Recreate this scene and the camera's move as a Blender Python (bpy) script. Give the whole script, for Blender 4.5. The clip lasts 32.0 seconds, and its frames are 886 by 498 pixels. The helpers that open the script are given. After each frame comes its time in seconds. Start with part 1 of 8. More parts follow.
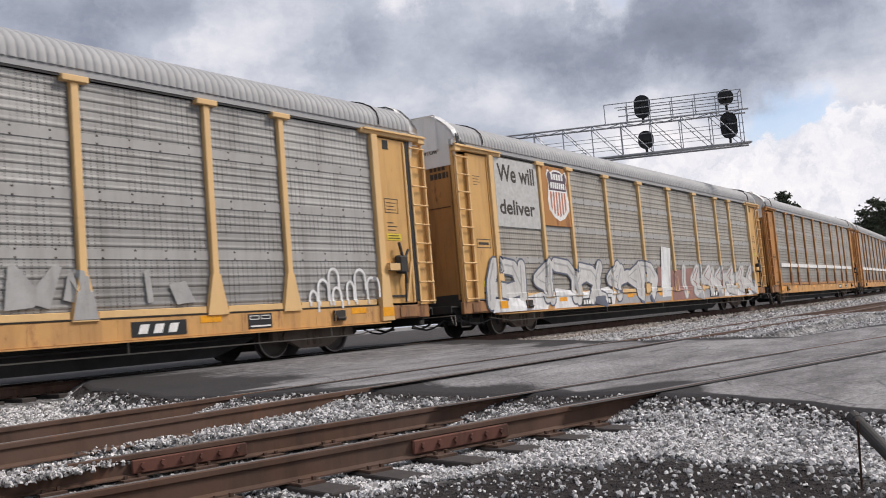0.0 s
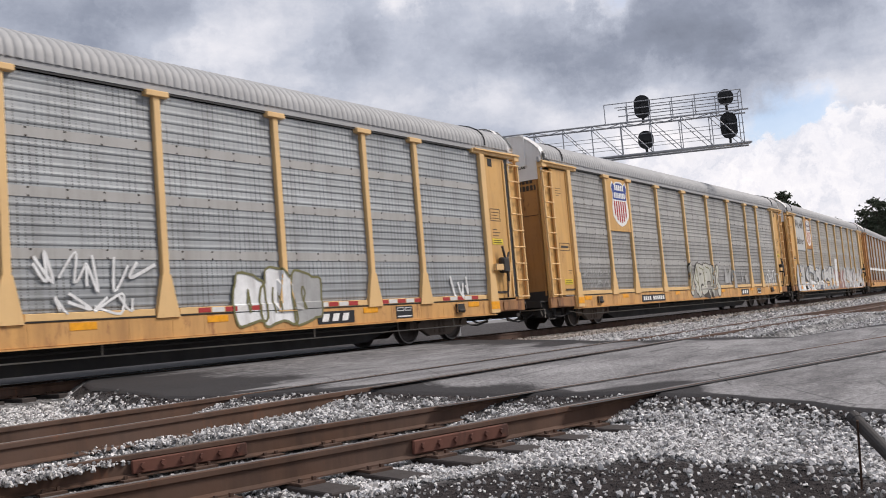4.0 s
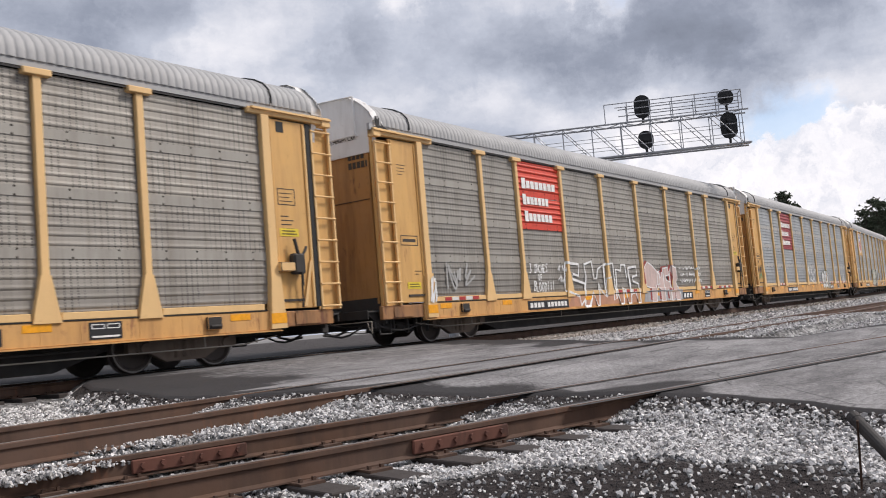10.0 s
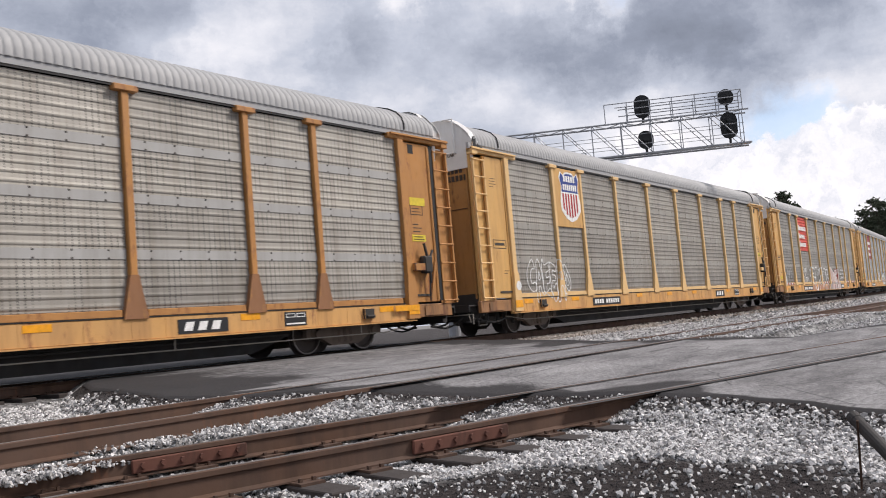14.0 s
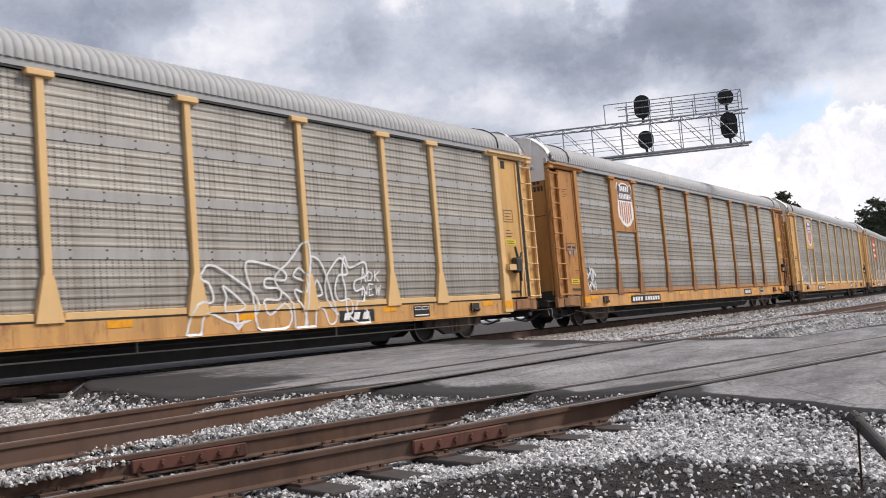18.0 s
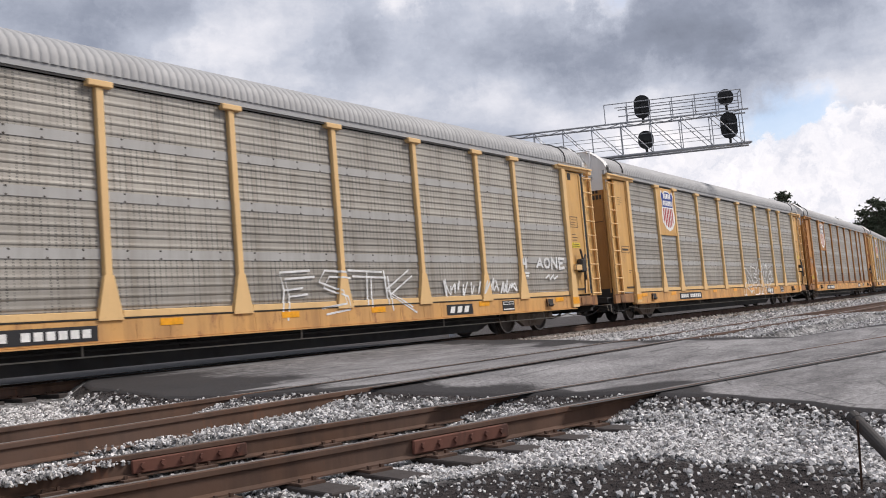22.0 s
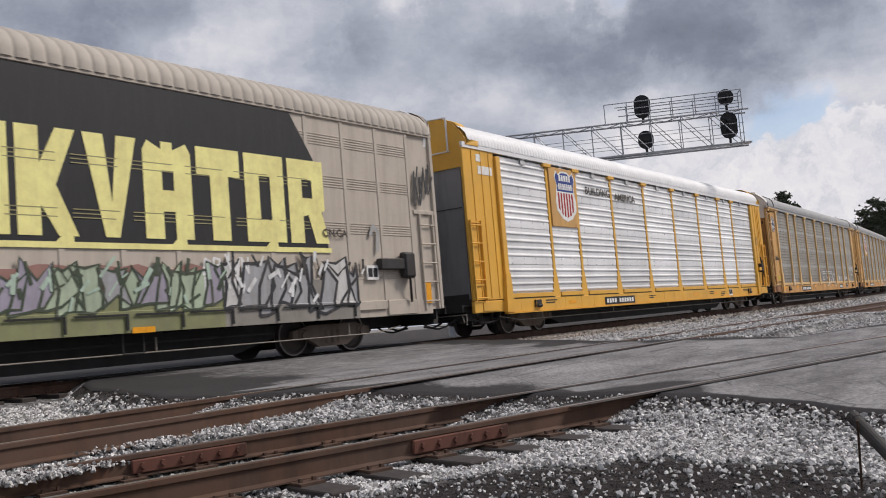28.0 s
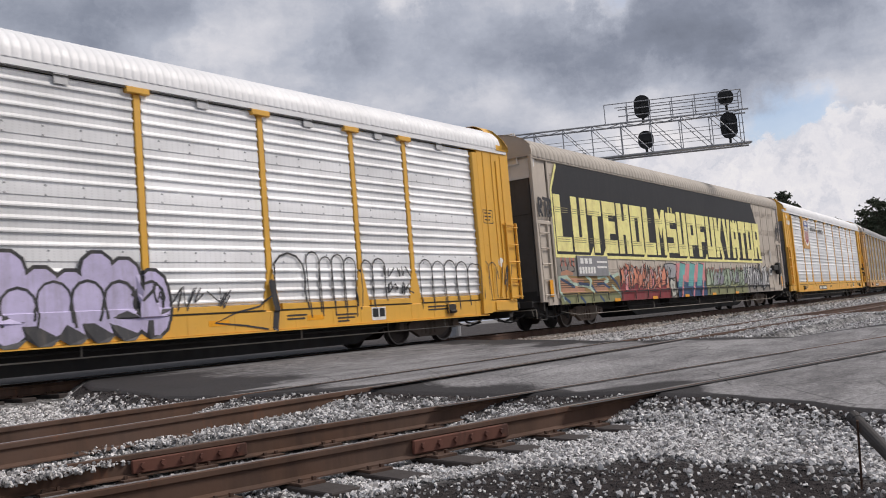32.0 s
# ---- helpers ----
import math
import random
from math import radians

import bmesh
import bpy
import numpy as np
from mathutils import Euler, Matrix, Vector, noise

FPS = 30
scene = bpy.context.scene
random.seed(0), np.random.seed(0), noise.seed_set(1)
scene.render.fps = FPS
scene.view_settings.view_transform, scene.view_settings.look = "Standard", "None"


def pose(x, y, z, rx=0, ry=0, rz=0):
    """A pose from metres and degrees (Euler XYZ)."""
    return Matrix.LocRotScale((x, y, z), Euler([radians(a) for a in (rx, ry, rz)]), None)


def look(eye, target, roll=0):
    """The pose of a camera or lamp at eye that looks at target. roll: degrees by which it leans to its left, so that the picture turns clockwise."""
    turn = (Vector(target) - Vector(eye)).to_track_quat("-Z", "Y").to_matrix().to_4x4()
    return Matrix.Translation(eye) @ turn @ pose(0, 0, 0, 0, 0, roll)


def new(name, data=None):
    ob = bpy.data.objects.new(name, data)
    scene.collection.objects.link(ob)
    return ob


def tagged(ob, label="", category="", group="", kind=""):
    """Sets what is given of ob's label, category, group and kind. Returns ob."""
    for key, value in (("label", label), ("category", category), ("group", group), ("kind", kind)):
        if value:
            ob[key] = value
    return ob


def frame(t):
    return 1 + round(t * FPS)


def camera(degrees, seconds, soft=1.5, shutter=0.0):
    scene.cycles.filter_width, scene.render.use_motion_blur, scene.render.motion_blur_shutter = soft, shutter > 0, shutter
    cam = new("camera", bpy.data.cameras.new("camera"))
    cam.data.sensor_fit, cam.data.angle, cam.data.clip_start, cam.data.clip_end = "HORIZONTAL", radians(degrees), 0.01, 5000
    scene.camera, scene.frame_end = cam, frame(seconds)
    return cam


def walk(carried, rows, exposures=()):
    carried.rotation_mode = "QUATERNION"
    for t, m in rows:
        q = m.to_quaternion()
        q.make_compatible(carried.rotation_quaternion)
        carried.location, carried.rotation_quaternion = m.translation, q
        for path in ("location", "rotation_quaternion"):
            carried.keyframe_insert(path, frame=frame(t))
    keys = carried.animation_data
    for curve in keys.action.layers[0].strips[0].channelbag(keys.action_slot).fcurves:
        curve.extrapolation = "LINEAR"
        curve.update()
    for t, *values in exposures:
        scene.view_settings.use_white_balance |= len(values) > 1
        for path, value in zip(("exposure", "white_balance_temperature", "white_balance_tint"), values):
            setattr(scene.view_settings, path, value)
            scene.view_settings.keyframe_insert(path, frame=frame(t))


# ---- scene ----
EYE = Vector((0.0, 0.0, 0.417))
YAW, TILT, LEAN = radians(36.7), radians(4.73), -4.76
AHEAD = Vector((math.cos(YAW) * math.cos(TILT), math.sin(YAW) * math.cos(TILT), math.sin(TILT)))
VIEW = look(EYE, EYE + AHEAD, LEAN)
cam = camera(52.2, 32.0, soft=1.0, shutter=0.15)
walk(cam, [(0.0, VIEW), (32.0, VIEW)], [(t, e, 6600, 14) for t, e in ((0.0, 0.0), (6.0, 0.06), (13.0, 0.13), (17.0, 0.17), (19.5, 0.12), (24.0, -0.03), (25.0, -0.13), (28.0, -0.26), (32.0, -0.24))])

# ---- plan: z = 0 is the rail top of the line that the train runs on ----
SPEED, SLOWING = 8.129, -0.00922  # train, metres a second, and what it loses in each
SIDE = 13.34                     # near side of the cars on the straight
MID = SIDE + 1.5                 # centre line of that track
BEND, BEND_END, BENT = 9.19, 150.0, 6.605e-4


def bend(x):
    """Sideways shift of the main line at x."""
    d = min(max(x, BEND), BEND_END) - BEND
    y = BENT * d * d
    return y + 2 * BENT * d * (x - BEND_END) if x > BEND_END else y


def line_y(x):
    return MID + bend(x)


def spur(x):
    """Near rail of the spur track."""
    return 5.44 - 0.2482 * x


def second(x):
    """Near rail of the second track."""
    d = max(x - 11.0, 0.0)
    return 6.32 - 0.0389 * x + 0.057 * (math.sqrt(d * d + 9.0) - 3.0)


def level(x, y):
    """Height of the rail tops, and of the crossing, over the ground plan."""
    y1, y2, y3 = spur(x), second(x), line_y(x) - 0.75
    edge = max(y2, y1 + 1.62)
    if y >= y3:
        return 0.0
    if y >= y2 + 1.5:
        return -0.14 + 0.14 * (y - y2 - 1.5) / max(y3 - y2 - 1.5, 0.1)
    if y >= edge:
        return -0.14
    if y >= y1 + 1.5:
        return -0.34 + 0.20 * (y - y1 - 1.5) / (edge - y1 - 1.5)
    if y >= y1:
        return -0.34
    return max(-0.34 - 0.035 * (y1 - y), -0.62)


def road_edges(y):
    """Ragged edges of the asphalt, along x, where the road crosses at y."""
    w = noise.noise((y * 0.9, 3.1, 0)) * 0.2 + noise.noise((y * 3.1, 7.7, 0)) * 0.1
    v = noise.noise((y * 0.7, 13.1, 0)) * 0.35 + noise.noise((y * 2.6, 17.7, 0)) * 0.15
    left = float(np.interp(y, (0.5, 1.4, 2.0, 3.0, 4.8, 6.0, 7.0, 7.9, 8.7, 10.15, 11.5, 12.5, 14.0, 16.0), (6.5, 6.8, 7.25, 7.6, 7.8, 6.75, 6.5, 6.2, 6.15, 6.7, 7.15, 7.65, 8.4, 9.0)))
    right = float(np.interp(y, (2.2, 3.0, 3.8, 4.4, 5.6, 6.7, 8.3, 10.4, 12.3, 16.0), (24.0, 21.0, 18.5, 15.3, 14.5, 14.7, 15.7, 17.1, 18.2, 20.0)))
    return left + w, right + v


def on_road(x, y):
    a, b = road_edges(y)
    return min(max((x - a) / (0.75 if y < 9 else 0.4) + 1.0, 0), 1) * min(max((b - x) / 0.9 + 1.0, 0), 1)


def ground_z(x, y):
    k = on_road(x, y)
    lift = 0.0
    if x < 9 and 8.5 < y < 14.6:
        lift = -0.13 * min((y - 8.5) / 2, 1) * min(max((13.9 - y) / 1.2, 0.3), 1) * (1 - k)       # the ditch beside the main line
    elif x < 7.0 and -1.3 < y - spur(x) - 0.75 < 0.85:
        lift = -0.03 * (1 - k)                               # the spur's sleepers lie bare
    elif 13.5 < x < 30 and -0.7 < y - second(x) < 2.3:
        lift = 0.14 * min((x - 13.5) / 1.5, 1, (30 - x) / 5) * (1 - k)    # stones heaped up to the rail heads
    elif x < 7.5 and y < second(x) and y > min(spur(x) + 1.56, second(x) - 0.16):
        room = max(second(x) - spur(x) - 1.56, 0.16)
        lift = (0.155 - 0.105 * min(max(1 - (second(x) - y) / room, 0.0), 1.0)) * (1 - k)    # ballast heaped against the second track
    return level(x, y) - 0.188 + lift + 0.160 * k + 0.016 * noise.noise((x * 0.6, y * 0.6, 1.0))


# ---- sky and sun ----
# clouds: direction, how narrow, how much brighter (or darker)
BANKS = (((0.472, 0.814, 0.338), 150, -0.10), ((0.637, 0.708, 0.304), 400, 0.09), ((0.660, 0.680, 0.320), 500, 0.05), ((0.606, 0.746, 0.277), 700, 0.03), ((0.724, 0.618, 0.305), 700, -0.06),
         ((0.784, 0.551, 0.287), 420, -0.10), ((0.838, 0.479, 0.261), 600, -0.09), ((0.860, 0.440, 0.290), 500, -0.06), ((0.735, 0.584, 0.344), 1500, 0.15), ((0.860, 0.399, 0.3185), 2200, 0.20),
         ((0.910, 0.303, 0.282), 260, -0.11), ((0.886, 0.367, 0.285), 500, -0.06), ((0.940, 0.212, 0.267), 300, -0.08), ((0.949, 0.231, 0.2155), 500, 0.02), ((0.9636, 0.1776, 0.1998), 500, 0.05),
         ((0.828, 0.512, 0.229), 700, 0.10), ((0.762, 0.600, 0.244), 400, 0.06), ((0.973, 0.213, 0.087), 160, 0.18), ((0.93, 0.33, 0.13), 160, 0.15), ((0.90, 0.40, 0.16), 300, 0.12))
HEAPS = (((0.9682, 0.1937, 0.150), 3000, 1.0), ((0.972, 0.165, 0.160), 3000, 0.9), ((0.968, 0.219, 0.1225), 1500, 1.0), ((0.9576, 0.2607, 0.1228), 1800, 0.9), ((0.930, 0.338, 0.140), 1500, 0.9), ((0.899, 0.405, 0.155), 1500, 0.8), ((0.975, 0.19, 0.105), 900, 0.7), ((0.945, 0.30, 0.118), 1500, 0.8))
GAPS = (((0.9493, 0.2575, 0.180), 1500, 0.62), ((0.9435, 0.286, 0.1674), 2000, 0.40), ((0.958, 0.225, 0.172), 2200, 0.45), ((0.86, 0.399, 0.326), 4000, 0.4))


def make_world():
    world = bpy.data.worlds.new("sky")
    scene.world = world
    world.use_nodes = True
    nt = world.node_tree
    nt.nodes.clear()
    N, L = nt.nodes.new, nt.links.new

    def op(kind, a, b=0.0, c=0.0):
        q = N("ShaderNodeMath")
        q.operation = kind
        for sock, v in zip(q.inputs, (a, b, c)):
            if isinstance(v, float):
                sock.default_value = v
            else:
                L(v, sock)
        return q.outputs[0]

    def turbulence(vec, scale, detail, rough):
        q = N("ShaderNodeTexNoise")
        q.inputs["Scale"].default_value, q.inputs["Detail"].default_value, q.inputs["Roughness"].default_value = scale, detail, rough
        L(vec, q.inputs["Vector"])
        return q

    def shades(fac, stops):
        q = N("ShaderNodeValToRGB")
        el = q.color_ramp.elements
        el[0].position, el[1].position = stops[0][0], stops[-1][0]
        for at, c in stops[1:-1]:
            el.new(at)
        for e, (at, c) in zip(sorted(el, key=lambda k: k.position), stops):
            e.color = (*c, 1)
        L(fac, q.inputs[0])
        return q.outputs[0]

    def mixed(fac, a, b):
        q = N("ShaderNodeMixShader")
        L(fac, q.inputs[0]); L(a, q.inputs[1]); L(b, q.inputs[2])
        return q.outputs[0]
    tc, sep = N("ShaderNodeTexCoord"), N("ShaderNodeSeparateXYZ")
    way = tc.outputs["Generated"]
    L(way, sep.inputs[0])
    # the edges of the clouds are ragged: bend the direction a little
    rag = turbulence(way, 10.0, 9.0, 0.68)
    bent, off = N("ShaderNodeVectorMath"), N("ShaderNodeVectorMath")
    off.operation, bent.operation = "SUBTRACT", "MULTIPLY_ADD"
    off.inputs[1].default_value, bent.inputs[1].default_value = (0.5, 0.5, 0.5), (0.17, 0.17, 0.12)
    L(rag.outputs["Color"], off.inputs[0]); L(off.outputs[0], bent.inputs[0]); L(way, bent.inputs[2])
    unit = N("ShaderNodeVectorMath"); unit.operation = "NORMALIZE"
    L(bent.outputs[0], unit.inputs[0])

    def lobes(rows, start):
        value = start
        for to, sharp, amount in rows:
            dot = N("ShaderNodeVectorMath"); dot.operation = "DOT_PRODUCT"
            dot.inputs[1].default_value = Vector(to).normalized()
            L(unit.outputs[0], dot.inputs[0])
            value = op("MULTIPLY_ADD", op("POWER", op("MAXIMUM", dot.outputs["Value"], 0.0), float(sharp)), float(amount), value)
        return value
    # the layer of cloud lies flat overhead
    flat, comb = N("ShaderNodeVectorMath"), N("ShaderNodeCombineXYZ")
    flat.operation = "DIVIDE"
    up = op("ADD", op("MAXIMUM", sep.outputs[2], 0.0), 0.22)
    for i in range(3):
        L(up, comb.inputs[i])
    L(way, flat.inputs[0]); L(comb.outputs[0], flat.inputs[1])
    big, fine = turbulence(flat.outputs[0], 2.2, 9.0, 0.55), turbulence(unit.outputs[0], 22.0, 8.0, 0.6)
    base = op("MULTIPLY_ADD", big.outputs[0], 0.62, 0.235)
    base = op("MULTIPLY_ADD", fine.outputs[0], 0.16, op("SUBTRACT", base, 0.08))
    value = lobes(BANKS, base)
    grey = shades(value, [(0.28, (0.185, 0.213, 0.27)), (0.42, (0.285, 0.325, 0.405)), (0.55, (0.49, 0.54, 0.63)), (0.66, (0.73, 0.76, 0.82)), (0.76, (0.93, 0.93, 0.95))])
    bg_sky, bg_cloud, bg_heap, out = N("ShaderNodeBackground"), N("ShaderNodeBackground"), N("ShaderNodeBackground"), N("ShaderNodeOutputWorld")
    sky = N("ShaderNodeTexSky")
    sky.sky_type, sky.sun_disc = "NISHITA", False
    sky.sun_elevation, sky.sun_rotation = radians(52), radians(SUN_TURN)
    bg_sky.inputs[1].default_value = 0.15
    L(sky.outputs[0], bg_sky.inputs[0])
    L(grey, bg_cloud.inputs[0])
    puff = turbulence(unit.outputs[0], 30.0, 7.0, 0.62)
    L(shades(puff.outputs[0], [(0.32, (0.66, 0.70, 0.78)), (0.52, (0.88, 0.89, 0.93)), (0.68, (1.0, 1.0, 1.0))]), bg_heap.inputs[0])
    clear = shades(op("MULTIPLY_ADD", fine.outputs[0], 0.5, lobes(GAPS, -0.25)), [(0.15, (0.0, 0.0, 0.0)), (0.75, (0.72, 0.72, 0.72))])
    heap = shades(op("MULTIPLY_ADD", puff.outputs[0], 0.75, lobes(HEAPS, -0.375)), [(0.42, (0.0, 0.0, 0.0)), (0.60, (0.9, 0.9, 0.9))])
    L(mixed(heap, mixed(clear, bg_cloud.outputs[0], bg_sky.outputs[0]), bg_heap.outputs[0]), out.inputs[0])


SUN_FROM = Vector((0.72, -0.64, 1.0))          # towards the sun: high, behind the camera
SUN_TURN = math.degrees(math.atan2(SUN_FROM.x, SUN_FROM.y))
make_world()
sun = new("sun", bpy.data.lights.new("sun", "SUN"))
sun.data.energy, sun.data.angle, sun.data.color = 3.3, radians(16), (1.0, 0.95, 0.88)
sun.matrix_world = look(SUN_FROM * 50, (0, 0, 0))


# ---- materials ----
def material(name, rough=0.8, metal=0.0):
    m = bpy.data.materials.new(name)
    m.use_nodes = True
    b = m.node_tree.nodes["Principled BSDF"]
    b.inputs["Roughness"].default_value, b.inputs["Metallic"].default_value = rough, metal
    return m, m.node_tree, b


def coords(nt, stretch=(1, 1, 1), kind="Object"):
    tc, mp = nt.nodes.new("ShaderNodeTexCoord"), nt.nodes.new("ShaderNodeMapping")
    mp.inputs["Scale"].default_value = stretch
    nt.links.new(tc.outputs[kind], mp.inputs["Vector"])
    return mp.outputs[0]


def grain(nt, vec, scale, detail=5.0, rough=0.6):
    n = nt.nodes.new("ShaderNodeTexNoise")
    n.inputs["Scale"].default_value, n.inputs["Detail"].default_value, n.inputs["Roughness"].default_value = scale, detail, rough
    nt.links.new(vec, n.inputs["Vector"])
    return n.outputs[0]


def ramp(nt, fac, stops):
    r = nt.nodes.new("ShaderNodeValToRGB")
    el = r.color_ramp.elements
    el[0].position, el[1].position = stops[0][0], stops[-1][0]
    for p, c in stops[1:-1]:
        el.new(p)
    for e, (p, c) in zip(sorted(el, key=lambda k: k.position), stops):
        e.color = (c, c, c, 1) if isinstance(c, float) else (*c, 1)
    nt.links.new(fac, r.inputs[0])
    return r.outputs[0]


def blend(nt, fac, a, b, how="MIX"):
    m = nt.nodes.new("ShaderNodeMix")
    m.data_type, m.blend_type = "RGBA", how
    for sock, v in ((m.inputs["Factor"], fac), (m.inputs["A"], a), (m.inputs["B"], b)):
        if hasattr(v, "is_output"):
            nt.links.new(v, sock)
        else:
            sock.default_value = v if isinstance(v, float) else (*v, 1)
    return m.outputs["Result"]


def relief(nt, b, height, strength, dist=0.01):
    bp = nt.nodes.new("ShaderNodeBump")
    bp.inputs["Strength"].default_value, bp.inputs["Distance"].default_value = strength, dist
    nt.links.new(height, bp.inputs["Height"]); nt.links.new(bp.outputs[0], b.inputs["Normal"])


def paint(name, c, dirt, rough=0.55, metal=0.0, streaks=0.5, rust=None, rusty=0.62, spots=6.0, bump=0.15):
    """Painted or galvanised sheet: two scales of fading, streaks that run down, and rust."""
    m, nt, b = material(name, rough, metal)
    v, run = coords(nt), coords(nt, (3.0, 3.0, 0.35))
    fade = ramp(nt, grain(nt, v, 0.8), [(0.3, 0.0), (0.7, 1.0)])
    col = blend(nt, fade, c, tuple(0.82 * k + 0.02 for k in c))
    st = ramp(nt, grain(nt, run, 1.0, 6.0, 0.65), [(0.45, 0.0), (0.75, streaks)])
    col = blend(nt, st, col, dirt)
    sp = ramp(nt, grain(nt, v, spots, 6.0, 0.7), [(0.60, 0.0), (0.78, 0.4)])
    col = blend(nt, sp, col, dirt)
    if rust:
        ru = ramp(nt, grain(nt, coords(nt, (2.2, 2.2, 0.7)), 1.6, 7.0, 0.7), [(rusty, 0.0), (rusty + 0.1, 0.85)])
        col = blend(nt, ru, col, rust)
    nt.links.new(col, b.inputs["Base Color"])
    nt.links.new(ramp(nt, grain(nt, v, 3.0), [(0.3, rough - 0.1), (0.7, min(rough + 0.15, 1.0))]), b.inputs["Roughness"])
    relief(nt, b, grain(nt, v, 22.0), bump)
    return m


def screen(name, c, dirt, rough=0.55, metal=0.1, streaks=0.6, holes=0.85, rust=None):
    """Galvanised side screen with columns of punched holes and dirt that runs down."""
    m = paint(name, c, dirt, rough, metal, streaks, rust, 0.66, 4.0, 0.1)
    nt = m.node_tree
    b = nt.nodes["Principled BSDF"]
    col = b.inputs["Base Color"].links[0].from_socket
    sep = nt.nodes.new("ShaderNodeSeparateXYZ")
    nt.links.new(coords(nt), sep.inputs[0])

    def cell(sock, period):
        d = nt.nodes.new("ShaderNodeMath"); d.operation = "PINGPONG"; d.inputs[1].default_value = period / 2
        nt.links.new(sock, d.inputs[0])
        return d.outputs[0]

    def op(kind, a, k):
        q = nt.nodes.new("ShaderNodeMath"); q.operation = kind
        for s, x in zip(q.inputs, (a, k)):
            if isinstance(x, float):
                s.default_value = x
            else:
                nt.links.new(x, s)
        return q.outputs[0]
    hx = op("LESS_THAN", cell(sep.outputs[0], 0.118), 0.013)
    hz = op("LESS_THAN", cell(sep.outputs[2], 0.046), 0.013)
    where = ramp(nt, grain(nt, coords(nt, (0.9, 0.9, 0.7)), 1.7, 2.0), [(0.43, 0.10), (0.55, holes)])
    f = op("MULTIPLY", op("MULTIPLY", hx, hz), where)
    col = blend(nt, f, col, (0.03, 0.03, 0.03))
    # each lap of sheet has weathered a little differently
    lap = nt.nodes.new("ShaderNodeTexNoise")
    lap.inputs["Scale"].default_value, lap.inputs["Detail"].default_value = 1.0, 1.0
    nt.links.new(coords(nt, (0.25, 0.25, 1.1)), lap.inputs["Vector"])
    col = blend(nt, 1.0, col, ramp(nt, lap.outputs[0], [(0.35, 0.78), (0.65, 1.12)]), "MULTIPLY")
    info = nt.nodes.new("ShaderNodeObjectInfo")
    col = blend(nt, 1.0, col, ramp(nt, info.outputs["Random"], [(0.0, 0.86), (1.0, 1.08)]), "MULTIPLY")
    nt.links.new(col, b.inputs["Base Color"])
    return m


def plain(name, c, rough=0.7, metal=0.0, vary=0.15, scale=9.0):
    m, nt, b = material(name, rough, metal)
    f = ramp(nt, grain(nt, coords(nt), scale), [(0.3, 0.0), (0.7, 1.0)])
    col = blend(nt, f, tuple(k * (1 - vary) for k in c), tuple(min(k * (1 + vary), 1) for k in c))
    nt.links.new(col, b.inputs["Base Color"])
    return m


YELLOW = paint("yellow_paint", (0.69, 0.395, 0.125), (0.33, 0.155, 0.055), 0.5, 0, 0.5, (0.30, 0.12, 0.04), 0.62)
POST_CREAM = paint("faded_cream_yellow", (0.82, 0.53, 0.23), (0.45, 0.26, 0.12), 0.55, 0, 0.3, (0.30, 0.13, 0.05), 0.64)
BAND = paint("plain_lap_band", (0.43, 0.42, 0.40), (0.24, 0.22, 0.185), 0.6, 0.0, 0.6)
BAND_DARK = paint("dark_lap_band", (0.36, 0.34, 0.30), (0.17, 0.14, 0.11), 0.6, 0.0, 0.6)
YELLOW_RUSTY = paint("rusty_yellow_paint", (0.50, 0.225, 0.055), (0.21, 0.085, 0.03), 0.6, 0, 0.45, (0.22, 0.075, 0.03), 0.545)
YELLOW_NEW = paint("fresh_yellow_paint", (0.84, 0.45, 0.055), (0.45, 0.22, 0.04), 0.45, 0, 0.25)
SILL = paint("sill_paint", (0.66, 0.355, 0.115), (0.20, 0.085, 0.035), 0.65, 0, 0.6, (0.26, 0.10, 0.045), 0.56)
END_SILL = paint("grimy_end_sill", (0.36, 0.17, 0.06), (0.04, 0.03, 0.025), 0.75, 0, 0.8, (0.14, 0.055, 0.03), 0.5)
PIPE = paint("dull_brake_pipe", (0.28, 0.25, 0.21), (0.10, 0.08, 0.06), 0.7, 0, 0.5)
TAN_END = paint("dark_end_door", (0.085, 0.075, 0.068), (0.03, 0.028, 0.025), 0.7, 0, 0.5)
END_BROWN = paint("end_door_paint", (0.46, 0.225, 0.06), (0.13, 0.055, 0.02), 0.62, 0, 0.75, (0.085, 0.036, 0.016), 0.60)
GALV = screen("galvanised_screen", (0.375, 0.368, 0.35), (0.15, 0.135, 0.112))
GALV_BLUE = screen("blue_grey_screen", (0.37, 0.39, 0.40), (0.18, 0.18, 0.17))
GALV_TAN = screen("tan_grey_screen", (0.39, 0.362, 0.315), (0.17, 0.14, 0.10))
GALV_BROWN = screen("brown_grey_screen", (0.335, 0.31, 0.27), (0.15, 0.12, 0.09))
GALV_DARK = screen("dark_weathered_screen", (0.31, 0.29, 0.255), (0.12, 0.10, 0.08))
ALU = screen("bright_new_screen", (0.96, 0.96, 0.96), (0.66, 0.65, 0.63), 0.4, 0.0, 0.3, 0.1)
ROOF = paint("galvanised_roof", (0.38, 0.38, 0.38), (0.30, 0.29, 0.28), 0.65, 0.0, 0.2)
ROOF_NEW = paint("bright_roof", (0.88, 0.88, 0.88), (0.7, 0.7, 0.7), 0.5, 0.0, 0.2)
WHITE_CAP = paint("white_end_sheet", (0.80, 0.79, 0.77), (0.4, 0.37, 0.33), 0.55, 0.0, 0.5)
